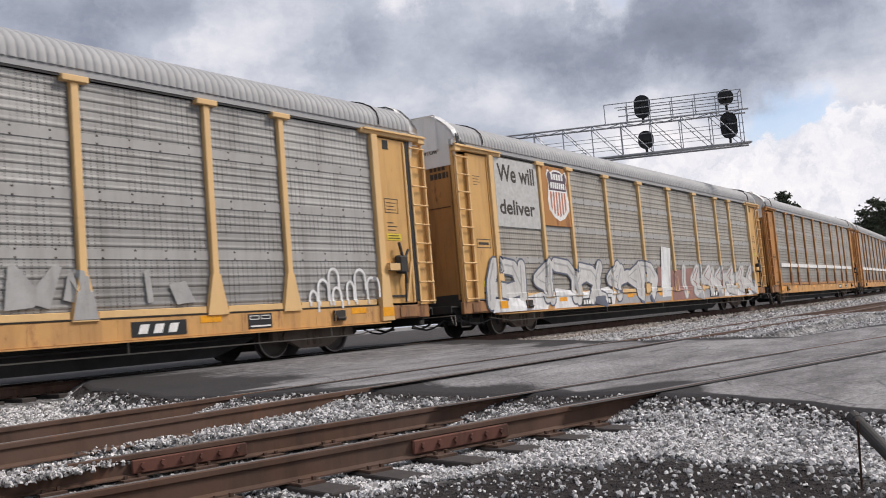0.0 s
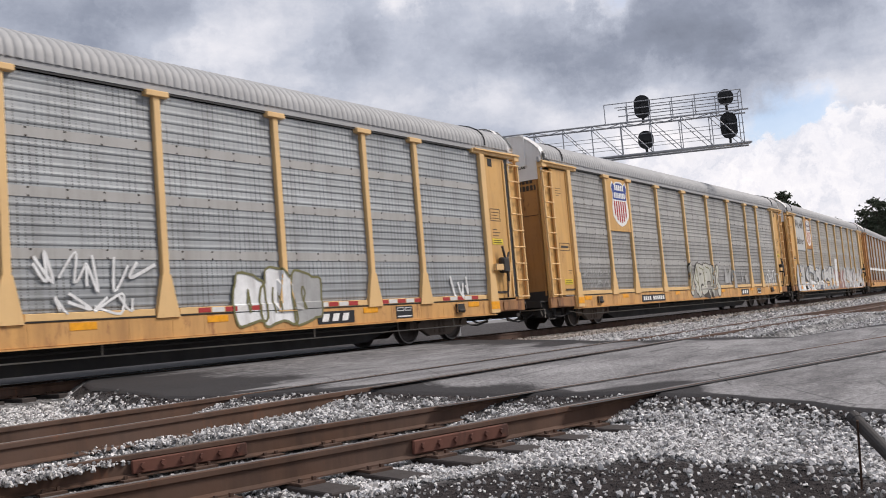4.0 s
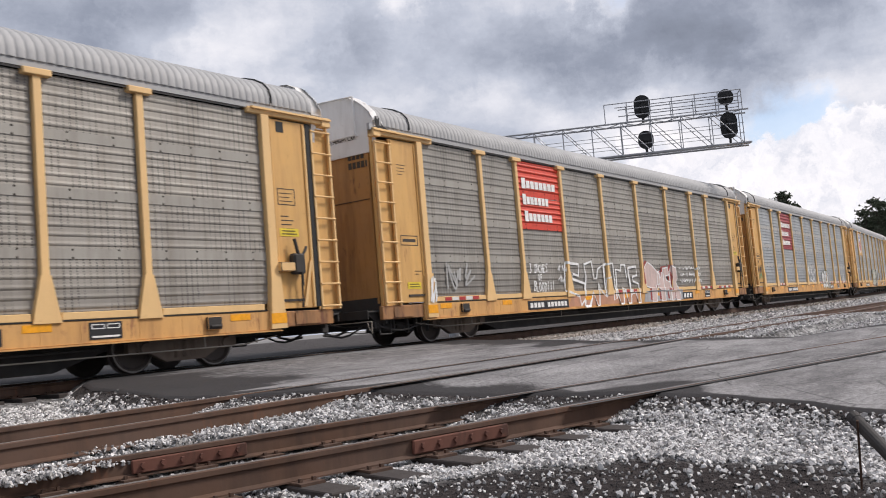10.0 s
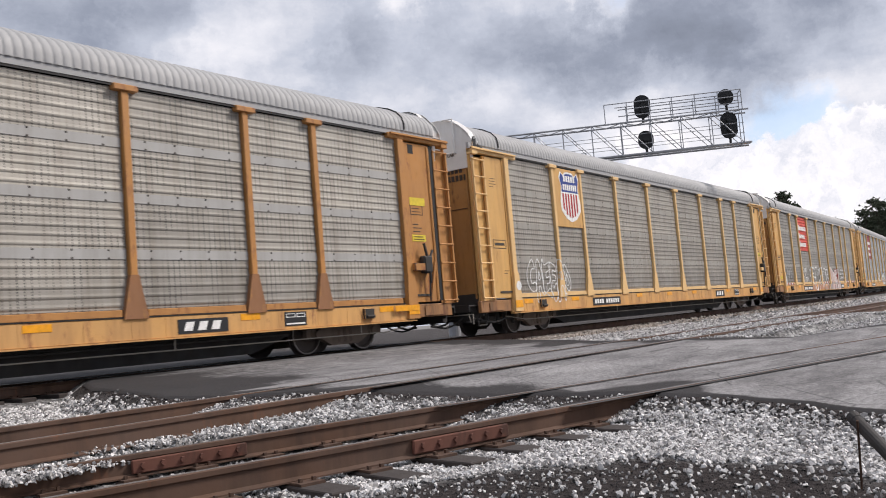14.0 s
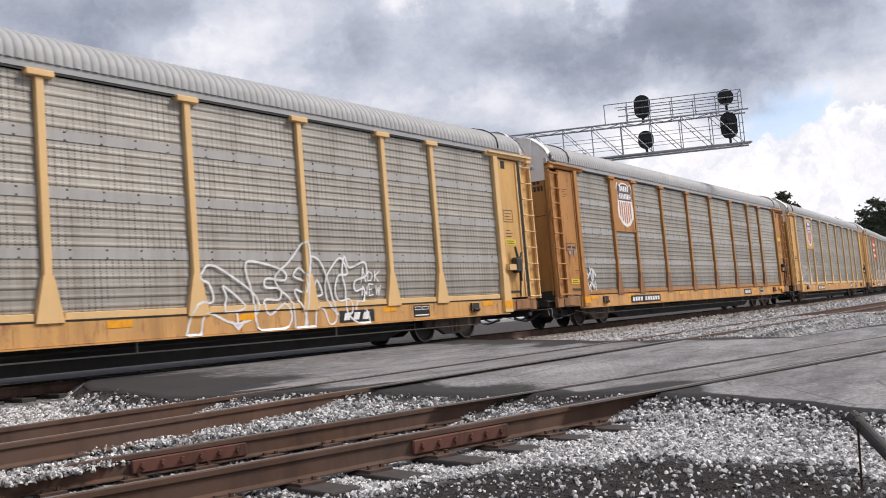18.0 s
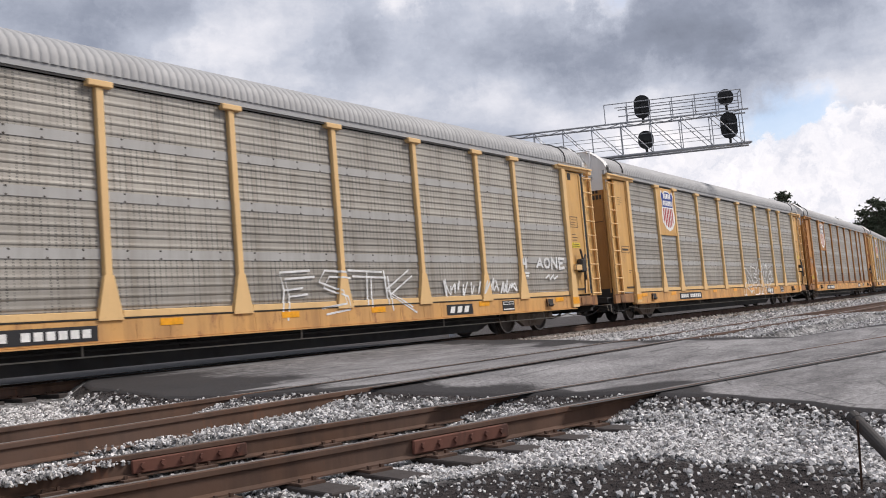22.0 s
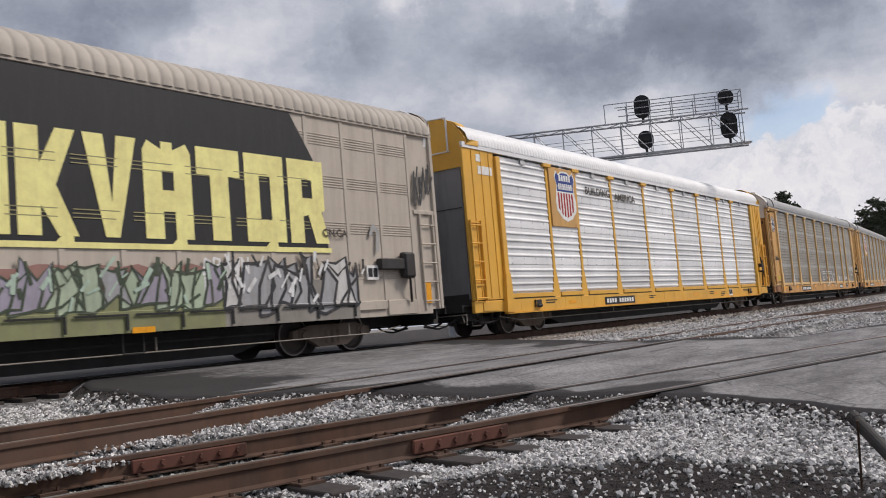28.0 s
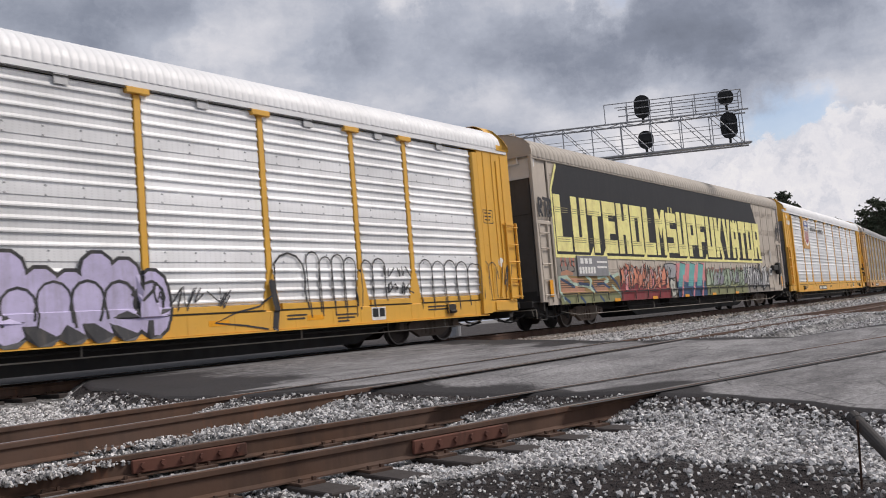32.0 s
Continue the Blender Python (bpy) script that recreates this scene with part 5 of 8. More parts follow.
def bubble(bm, x0, x1, z0, z1, seed, fill, line, width=0.05, spikes=0.0):
    """One swollen letter: a filled blob with an outline and a stroke inside."""
    rng = random.Random(seed)
    cx, cz, rx, rz = (x0 + x1) / 2, (z0 + z1) / 2, (x1 - x0) / 2, (z1 - z0) / 2
    n = 26
    ring = []
    a1, a2, p1, p2 = rng.uniform(0.05, 0.14), rng.uniform(0.03, 0.09), rng.uniform(0, 6), rng.uniform(0, 6)
    for i in range(n):
        t = 2 * math.pi * i / n
        c, s = math.cos(t), math.sin(t)
        r = 1 + a1 * math.sin(3 * t + p1) + a2 * math.sin(5 * t + p2) + (spikes * rng.uniform(-1, 1))
        ring.append((cx + rx * r * math.copysign(abs(c) ** 0.55, c), cz + rz * r * math.copysign(abs(s) ** 0.55, s)))
    if fill is not None:
        poly(bm, ring, fill)
    ribbon(bm, ring, width, line, True)
    for _ in range(2):
        h = rng.uniform(-0.3, 0.3)
        ribbon(bm, [(cx + rx * (h + 0.1 * rng.uniform(-1, 1)), cz + rz * k) for k in (-0.5, -0.15, 0.2, 0.45)], width * 0.8, line)


def piece(bm, x0, x1, z0, z1, n, seed, fills, line, width=0.05, spikes=0.0, gap=-0.06):
    rng = random.Random(seed)
    w = (x1 - x0) / n
    for i in range(n):
        bubble(bm, x0 + i * w - rng.uniform(0, 0.12) * w, x0 + (i + 1) * w - gap * w, z0 + rng.uniform(0, 0.12) * (z1 - z0), z1 - rng.uniform(0, 0.12) * (z1 - z0), seed * 31 + i, fills[i % len(fills)] if fills else None, line, width, spikes)


def wild(bm, x0, x1, z0, z1, seed, fills, line, shine, width=0.04):
    """Jagged interlocking letters: overlapping shards with outlines, arrows and highlights."""
    rng = random.Random(seed)
    x = x0
    while x < x1 - 0.2:
        w = rng.uniform(0.35, 0.75)
        lean = rng.uniform(-0.25, 0.35)
        bottom, top = z0 + rng.uniform(0, 0.2), z1 - rng.uniform(0, 0.25)
        shard = [(x, bottom), (x + w * rng.uniform(0.3, 0.6), bottom + rng.uniform(-0.05, 0.22)), (x + w, bottom + rng.uniform(0, 0.15)), (x + w * rng.uniform(0.75, 1.2) + lean, (bottom + top) / 2 + rng.uniform(-0.15, 0.15)),
                 (x + w + lean, top), (x + w * 0.55 + lean, top - rng.uniform(0.05, 0.35)), (x + w * rng.uniform(-0.05, 0.2) + lean, top + rng.uniform(-0.1, 0.08)), (x + w * rng.uniform(0.05, 0.3), (bottom + top) / 2)]
        shard = [(min(max(a, x0), x1), b) for a, b in shard]
        poly(bm, shard, rng.choice(fills))
        ribbon(bm, shard, width, line, True)
        for _ in range(3):
            a, b = rng.uniform(x, x + w), rng.uniform(bottom + 0.1, top - 0.1)
            ribbon(bm, [(a, b), (a + rng.uniform(-0.15, 0.3), b + rng.uniform(0.08, 0.4))], rng.uniform(0.03, 0.09), rng.choice((shine, line)))
        x += w * rng.uniform(0.55, 0.85)


BLOCK = {}
BLOCK["L"] = [((0, 0), (0.42, 0), (0.42, 1), (0, 1)), ((0.42, 0), (1, 0), (1, 0.26), (0.42, 0.26))]
BLOCK["U"] = [((0, 0), (0.4, 0), (0.4, 1), (0, 1)), ((0.6, 0), (1, 0), (1, 1), (0.6, 1)), ((0.4, 0), (0.6, 0), (0.6, 0.27), (0.4, 0.27))]
BLOCK["T"] = [((0, 0.7), (1, 0.7), (1, 1), (0, 1)), ((0.3, 0), (0.72, 0), (0.72, 0.7), (0.3, 0.7))]
BLOCK["E"] = [((0, 0), (0.42, 0), (0.42, 1), (0, 1)), ((0.42, 0), (1, 0), (1, 0.26), (0.42, 0.26)), ((0.42, 0.38), (0.9, 0.38), (0.9, 0.62), (0.42, 0.62)), ((0.42, 0.74), (1, 0.74), (1, 1), (0.42, 1))]
BLOCK["H"] = [((0, 0), (0.4, 0), (0.4, 1), (0, 1)), ((0.6, 0), (1, 0), (1, 1), (0.6, 1)), ((0.4, 0.38), (0.6, 0.38), (0.6, 0.66), (0.4, 0.66))]
BLOCK["O"] = [((0, 0), (0.36, 0), (0.36, 1), (0, 1)), ((0.64, 0), (1, 0), (1, 1), (0.64, 1)), ((0.36, 0), (0.64, 0), (0.64, 0.25), (0.36, 0.25)), ((0.36, 0.75), (0.64, 0.75), (0.64, 1), (0.36, 1))]
BLOCK["M"] = [((0, 0), (0.3, 0), (0.3, 1), (0, 1)), ((0.7, 0), (1, 0), (1, 1), (0.7, 1)), ((0.3, 1), (0.3, 0.62), (0.5, 0.36), (0.5, 0.76)), ((0.7, 1), (0.5, 0.76), (0.5, 0.36), (0.7, 0.62))]
BLOCK["$"] = [((0, 0.06), (1, 0.06), (1, 0.28), (0, 0.28)), ((0, 0.41), (1, 0.41), (1, 0.60), (0, 0.60)), ((0, 0.74), (1, 0.74), (1, 0.95), (0, 0.95)), ((0, 0.60), (0.36, 0.60), (0.36, 0.74), (0, 0.74)), ((0.64, 0.28), (1, 0.28), (1, 0.41), (0.64, 0.41)), ((0.3, 0.95), (0.4, 0.95), (0.4, 1.08), (0.3, 1.08)), ((0.6, 0.95), (0.7, 0.95), (0.7, 1.08), (0.6, 1.08))]
BLOCK["P"] = [((0, 0), (0.38, 0), (0.38, 1), (0, 1)), ((0.38, 0.74), (1, 0.74), (1, 1), (0.38, 1)), ((0.66, 0.5), (1, 0.5), (1, 0.74), (0.66, 0.74)), ((0.38, 0.27), (1, 0.27), (1, 0.5), (0.38, 0.5))]
BLOCK["F"] = [((0, 0), (0.4, 0), (0.4, 1), (0, 1)), ((0.4, 0.74), (1, 0.74), (1, 1), (0.4, 1)), ((0.4, 0.36), (0.86, 0.36), (0.86, 0.6), (0.4, 0.6))]
BLOCK["K"] = [((0, 0), (0.38, 0), (0.38, 1), (0, 1)), ((0.38, 0.44), (0.62, 0.44), (1, 1), (0.66, 1), (0.38, 0.66)), ((0.38, 0.44), (0.38, 0.28), (0.66, 0), (1, 0), (0.62, 0.5))]
BLOCK["V"] = [((0, 1), (0.36, 0), (0.62, 0), (0.5, 0.34), (0.38, 1)), ((0.62, 1), (0.5, 0.34), (0.62, 0), (1, 1))]
BLOCK["A"] = [((0, 0), (0.38, 0), (0.38, 0.92), (0.1, 1), (0, 0.9)), ((0.62, 0), (1, 0), (1, 0.9), (0.9, 1), (0.62, 0.92)), ((0.38, 0.7), (0.62, 0.7), (0.62, 1), (0.38, 1)), ((0.38, 0.28), (0.62, 0.28), (0.62, 0.5), (0.38, 0.5))]
BLOCK["R"] = [((0, 0), (0.38, 0), (0.38, 1), (0, 1)), ((0.38, 0.76), (1, 0.76), (1, 1), (0.38, 1)), ((0.66, 0.54), (1, 0.54), (1, 0.76), (0.66, 0.76)), ((0.38, 0.32), (1, 0.40), (1, 0.54), (0.38, 0.54)), ((0.52, 0.34), (0.7, 0), (1.08, 0), (0.9, 0.40))]
STROKES = {}
STROKES["D"] = "0,0 .1,1 .8,.85 1,.45 .7,.08 0,0"
STROKES["E"] = "1,.95 .1,1 .15,.5 .7,.55 .15,.5 .1,0 1,.1"
STROKES["F"] = "1,1 .1,.95 .2,.5 .75,.55 .2,.5 .1,-.1"
STROKES["A"] = "0,0 .3,.6 .6,1.25 .8,.5 1,0 .8,.4 .25,.35"
STROKES["C"] = "1,.9 .4,1 0,.5 .4,0 1,.1"
STROKES["S"] = "1,.95 .3,1 .1,.7 .8,.45 .9,.1 .1,0"
STROKES["T"] = "-.1,1 1.1,.95 .55,.97 .5,0"
STROKES["K"] = "0,1 .1,0 .05,.45 .95,1 .05,.45 1,-.1"
STROKES["H"] = "0,1 .05,0 .03,.5 .9,.55 .95,1 .9,0"
STROKES["R"] = "0,0 .05,1 .9,.9 .8,.55 .05,.5 1,0"
STROKES["W"] = "0,1 .25,0 .5,.8 .75,0 1,1"
STROKES["I"] = "0,.95 1,1 .5,.97 .5,0 0,.02 1,0"
STROKES["N"] = "0,0 .05,1 .95,.05 1,1"
STROKES["U"] = "0,1 .05,.25 .35,0 .7,.05 .95,.3 1,1"
STROKES["V"] = "0,1 .45,0 1,1"
STROKES["P"] = "0,0 .05,1 .9,.9 .85,.5 .05,.45"
STROKES["Y"] = "0,1 .5,.5 1,1 .5,.5 .45,0"
STROKES["O"] = ".5,1 .1,.8 0,.4 .3,0 .75,.05 1,.5 .8,.9 .5,1"
STROKES["4"] = ".1,1 .05,.5 .8,.5 .8,1 .75,0"
STROKES["3"] = ".1,1 .9,.95 .4,.55 .95,.3 .6,0 .05,.05"
STROKES["B"] = "0,0 .05,1 .8,.9 .75,.6 .05,.52 .95,.4 .85,.05 0,0"
STROKES["L"] = "0,1 .05,.05 .9,0"
STROKES["!"] = ".4,1 .5,.3 .45,.12 .5,.02"
STROKES["Z"] = "0,1 1,.95 .05,.05 1,0"


OUTLINES = {}
OUTLINES["S"] = ".12,1 .78,.95 .72,.6 .45,.66 .42,.5 1,.36 .95,-.1 .7,-.3 .66,-.02 0,.16 .06,.8"
OUTLINES["W"] = "-.1,-.55 .1,.6 .05,.95 .42,1.05 .48,.5 .62,.52 .7,.8 1.0,.95 1.02,-.1 .8,.08 .7,.36 .62,-.35 .5,-.35 .35,.1 .12,-.5"
OUTLINES["I"] = ".05,.95 .95,1 1,-.15 .75,-.2 .7,.55 .2,.5 .15,-.05 0,-.05"
OUTLINES["N"] = "0,0 .05,.8 .4,.75 .45,.95 .75,.95 .8,.5 .95,.78 1.05,.3 .95,-.5 .7,-.5 .6,.1 .45,.2 .4,-.35 .15,-.4"
OUTLINES["E"] = "0,.85 .85,.9 .9,.6 .4,.55 .42,.4 1,.3 1,-.45 .7,-.4 .55,.02 .1,-.05"
OUTLINES["T"] = "-.15,.2 -.1,.9 .15,1.1 .5,.95 1,.62 1,.25 .7,.2 .6,-.6 .25,-.6 .3,.1"
OUTLINES["H"] = "0,.1 0,.72 .35,.75 .4,.5 .6,.52 .65,.7 1,.65 .95,-.6 .3,-.6 .3,.05"
OUTLINES["R"] = "0,-.6 .05,.7 .3,.95 .9,.9 1,.45 .75,.3 1.15,-.2 1.1,-.6 .6,-.55 .5,0 .35,-.6"
LOOPS = {}
LOOPS["D"] = ".1,.85 .2,1 .45,.9 1.05,.3 1.0,-.15 .6,-.3 .1,-.05 -.05,-.75 -.25,-.55 -.05,.15 .25,.2 .2,.6 .02,.7|.45,.55 .8,.15 .75,0 .45,-.02 .5,.3"
LOOPS["E"] = ".0,.9 .15,1.1 1.0,.9 1.05,.65 .55,.7 .5,.5 .9,.45 .85,.2 .45,.2 .55,-.15 1.0,.1 1.15,-.3 .6,-.8 .2,-.4 .15,.3"
LOOPS["F"] = ".0,.75 .45,1.1 .9,1.55 1.05,1.45 1.0,.75 .75,.95 .55,.75 .9,.6 .85,.35 .55,.4 .85,-.25 .75,-.75 .5,-.85 .45,.1 .1,.45"
LOOPS["A"] = ".0,-.7 .15,.2 .3,1.15 .65,1.1 .9,.5 1.05,-.3 .8,-.45 .65,-.1 .4,-.1 .3,-.75|.4,.3 .5,.65 .65,.3"
LOOPS["C"] = ".3,.95 .75,1.2 1.0,.8 .6,.75 .4,.4 .55,.1 1.0,.15 1.05,-.2 .5,-.25 .05,.1 .0,.6"
LOOPS["Z"] = ".05,.8 .2,1.25 .4,.95 1.1,1.1 1.15,.75 .6,.6 .6,.35 1.0,.4 .95,.1 .6,.05 .55,-.3 1.0,-.15 1.1,-.6 .4,-.4 .1,-.1 .15,.4"


def fat(bm, pts, width, mat):
    """A thick sprayed line with round joints and ends."""
    for (a, b), (c, d) in zip(pts, pts[1:]):
        n = math.hypot(c - a, d - b) or 1.0
        u, v = -(d - b) / n * width / 2, (c - a) / n * width / 2
        poly(bm, [(a + u, b + v), (a - u, b - v), (c - u, d - v), (c + u, d + v)], mat)
    for a, b in pts:
        poly(bm, [(a + width / 2 * math.cos(k * math.pi / 5), b + width / 2 * math.sin(k * math.pi / 5)) for k in range(10)], mat)


def traced(text, x0, x1, z0, z1):
    """Corner points of a written outline, fitted to a box."""
    pts = [tuple(float(k) for k in p.split(",")) for p in text.split()]
    return [(x0 + a * (x1 - x0), z0 + b * (z1 - z0)) for a, b in pts]


def smooth_loop(pts, n=4):
    """A closed line through the points with its corners rounded."""
    out = []
    m = len(pts)
    for i in range(m):
        a, b, c, d = (Vector(pts[(i + k) % m]) for k in (-1, 0, 1, 2))
        for k in range(n):
            t = k / n
            out.append(tuple(0.5 * ((2 * b) + (c - a) * t + (2 * a - 5 * b + 4 * c - d) * t * t + (3 * b - a - 3 * c + d) * t ** 3)))
    return out


def hollow_word(car, word, spans, z0, z1, width, mats, label, shadow=0.0, kind="old"):
    """Angular letters, filled and edged with a sprayed line; each is a part of its own. mats: shadow and fill where there are any, then the edge."""
    for ch, (a, b) in zip(word, spans):
        pts = traced(OUTLINES[ch], a, b, z0, z1)
        pts = [(x, max(z, 0.60)) for x, z in pts]

        def draw(bm):
            if shadow:
                poly(bm, [(x - shadow, z + shadow * 0.4) for x, z in pts], 0)
                poly(bm, pts, 1)
            ribbon(bm, pts, width, len(mats) - 1, True)
        graffiti(car, draw, mats, label, kind)


def loop_word(car, word, spans, z0, z1, width, mat, label):
    """Letters drawn as one thin looping outline; each is a part of its own."""
    for ch, (a, b) in zip(word, spans):
        def draw(bm):
            for line in LOOPS[ch].split("|"):
                ribbon(bm, [(x, max(z, 0.59)) for x, z in smooth_loop(traced(line, a, b, z0, z1))], width, 0, True)
        graffiti(car, draw, [mat], label)


def fat_letter(bm, ch, x0, x1, z0, z1, layers):
    """One swollen letter: its strokes laid over themselves, each layer narrower; layers are (width, paint)."""
    pts = [tuple(float(k) for k in p.split(",")) for p in STROKES[ch].split()]
    pts = [(x0 + px * (x1 - x0), z0 + pz * (z1 - z0)) for px, pz in pts]
    for width, mat in layers:
        fat(bm, pts, width, mat)


def fat_word(car, word, x0, x1, z0, z1, layers, mats, label, seed=1, kind="old"):
    """Each letter is a part of its own."""
    rng = random.Random(seed)
    w = (x1 - x0) / len(word)
    for i, ch in enumerate(word):
        if ch == " ":
            continue
        a, b = x0 + (i + 0.14) * w, x0 + (i + 0.90) * w
        lo, hi = z0 + rng.uniform(0, 0.08), z1 + rng.uniform(-0.12, 0.05)
        graffiti(car, lambda bm: fat_letter(bm, ch, a, b, lo, hi, layers), mats, label, kind)


def glyphs(car, n, x0, x1, z0, z1, thick, paints, label, seed, kind="old", round_=False):
    """A row of interlocking swollen shapes that cannot be read; paints are outline, fill and highlight."""
    rng = random.Random(seed)
    w = (x1 - x0) / n
    for i in range(n):
        a = x0 + i * w
        hi = z1 - rng.uniform(0, 0.15) * (z1 - z0)
        lo = z0 + rng.uniform(0, 0.15) * (z1 - z0)
        X = lambda k: a + w * (0.5 + (k - 0.5) * 1.15)
        strokes = []
        stem = rng.uniform(-0.05, 0.2)
        strokes.append([(X(stem), lo), (X(stem + rng.uniform(-0.1, 0.1)), (lo + hi) / 2), (X(stem + rng.uniform(0.0, 0.25)), hi)])
        mid = lo + (hi - lo) * rng.uniform(0.35, 0.65)
        if rng.random() < 0.5:
            strokes.append([(X(0.3), hi), (X(0.75), hi - 0.08), (X(0.95), mid), (X(rng.uniform(0.6, 1.0)), lo)])
        else:
            strokes.append([(X(0.95), hi), (X(0.55), mid + 0.05), (X(0.9), mid - 0.15), (X(rng.uniform(0.5, 1.1)), lo + 0.05)])
        if rng.random() < 0.6:
            strokes.append([(X(0.1), mid), (X(0.5), mid + rng.uniform(-0.2, 0.2)), (X(0.85), mid)])
        if rng.random() < 0.45:
            strokes.append([(X(rng.uniform(0.4, 0.9)), lo + 0.1), (X(1.15), lo - 0.06)])

        def draw(bm):
            for layer, width in ((0, thick * 1.28), (1, thick)):
                for st in strokes:
                    fat(bm, st, width * (1.0 if round_ else 0.92), layer)
            for st in strokes[:2]:
                ribbon(bm, [(p - thick * 0.16, q + thick * 0.12) for p, q in st[:3]], thick * 0.16, 2)
            if not round_:
                for _ in range(2):
                    p, q = X(rng.uniform(0, 1)), rng.uniform(lo, hi)
                    ribbon(bm, [(p, q), (p + rng.uniform(-0.2, 0.3), q + rng.uniform(0.1, 0.3))], thick * 0.14, rng.choice((0, 2)))
        graffiti(car, draw, paints, label, kind)


def scrawl(car, text, x0, x1, z0, z1, width, seed, paint_=None, kind="old", label="white handwritten letter"):
    """Quick handwriting, each letter a part of its own."""
    rng = random.Random(seed)
    w = (x1 - x0) / len(text)
    for i, ch in enumerate(text):
        if ch == " ":
            continue
        lo, hi, lean = z0 + rng.uniform(-0.02, 0.02), z1 + rng.uniform(-0.03, 0.03), rng.uniform(-0.02, 0.05)
        pts = [tuple(float(k) for k in p.split(",")) for p in STROKES[ch].split()]
        pts = [(x0 + (i + 0.12 + 0.72 * a) * w + lean * b, lo + b * (hi - lo)) for a, b in pts]
        graffiti(car, lambda bm: fat(bm, pts, width, 0), [paint_ or W_SPRAY], label, kind)


def arches(bm, x0, x1, z0, z1, n, width, seed, mat=0):
    """Thin outlined finger shapes side by side."""
    rng = random.Random(seed)
    w = (x1 - x0) / n
    for i in range(n):
        a, r = x0 + i * w, w * 0.5
        top = z1 - r - rng.uniform(0, 0.15)
        low = z0 + rng.uniform(0, 0.25)
        pts = [(a + rng.uniform(-0.05, 0.05), low), (a + 0.02, (low + top) / 2), (a, top)]
        pts += [(a + r - r * math.cos(k * math.pi / 6), top + r * math.sin(k * math.pi / 6)) for k in range(1, 7)]
        pts += [(a + w - 0.03, (low + top) / 2 + 0.1), (a + w * rng.uniform(0.8, 1.05), low + rng.uniform(0, 0.2))]
        ribbon(bm, pts, width * rng.uniform(0.8, 1.2), mat)


def humps(bm, spans, z0, fill, line):
    """Swollen letters that merge: rounded columns, dark ones behind and a fill on top."""
    for x, top, w in spans:
        fat(bm, [(x, z0 + w / 2), (x + 0.05, (z0 + top) / 2), (x, top - w / 2)], w + 0.13, line)
    for x, top, w in spans:
        fat(bm, [(x, z0 + w / 2), (x + 0.05, (z0 + top) / 2), (x, top - w / 2)], w, fill)


COATS = {}


def graffiti(car, draw, mats, label, kind="old"):
    bm = bmesh.new()
    draw(bm)
    # each new coat lies over those before it
    COATS[car.name] = COATS.get(car.name, 0) + 1
    drape(bm, kind, 0.0004 * COATS[car.name])
    return part("graffiti", bm, mats, car, label)


def words(name, text, x, y, z, tall, wide, mat, parent, label="", turn=0):
    """Real lettering, drawn in the built-in font and fitted to its size."""
    cu = bpy.data.curves.new(name, "FONT")
    cu.body, cu.offset = text, 0.024
    ob = bpy.data.objects.new(name, cu)
    scene.collection.objects.link(ob)
    me = bpy.data.meshes.new_from_object(ob.evaluated_get(bpy.context.evaluated_depsgraph_get()))
    bpy.data.objects.remove(ob)
    xs = [v.co.x for v in me.vertices]
    ys = [v.co.y for v in me.vertices]
    sx, sy = wide / (max(xs) - min(xs)), tall / (max(ys) - min(ys))
    for v in me.vertices:
        u, w = (v.co.x - min(xs)) * sx, (v.co.y - min(ys)) * sy
        v.co = (x + u, y, z + w) if turn == 0 else (x, y - u, z + w)
    me.materials.clear()
    me.materials.append(mat)
    o = new(name, me)
    o.parent = parent
    return tagged(o, label)


def letter_bars(bm, x0, x1, z, tall, groups, y, depth=0.004):
    """Lettering as plain bars, one for each character."""
    total = sum(groups) + 0.8 * (len(groups) - 1)
    w = (x1 - x0) / total
    x = x0
    for g in groups:
        for _ in range(g):
            box(bm, x + 0.14 * w, x + 0.86 * w, y - depth, y, z - tall / 2, z + tall / 2)
            x += w
        x += 0.8 * w


def number_plate(car, x0, x1, backed=True, z=0.735, tall=0.25, mark=None):
    if backed:
        bm = bmesh.new()
        box(bm, x0, x1, -1.509, -1.501, z - tall / 2, z + tall / 2)
        p = part("marking_plate", bm, PLATE, car, "black plate with white markings")
    else:
        p = car
    bm = bmesh.new()
    letter_bars(bm, x0 + 0.1, x1 - 0.1, z, tall * 0.55, (4, 6), -1.510)
    part("marking", bm, mark or CREAM, p)


def stencil_plate(bm):
    box(bm, 7.62, 8.22, -1.508, -1.501, 0.63, 0.91, 0)
    for x0, x1, z0, z1 in ((7.66, 7.90, 0.80, 0.88), (7.94, 8.18, 0.80, 0.88), (7.66, 8.18, 0.66, 0.69)):
        for a, b, c, d in ((x0, x1, z0, z0 + 0.015), (x0, x1, z1 - 0.015, z1), (x0, x0 + 0.015, z0, z1), (x1 - 0.015, x1, z0, z1)):
            box(bm, a, b, -1.511, -1.508, c, d, 1)


def frame_lines(bm, x0, x1, z0, z1, y, w=0.018):
    for a, b, c, d in ((x0, x1, z0, z0 + w), (x0, x1, z1 - w, z1), (x0, x0 + w, z0 + w, z1 - w), (x1 - w, x1, z0 + w, z1 - w)):
        box(bm, a, b, y - 0.003, y, c, d)


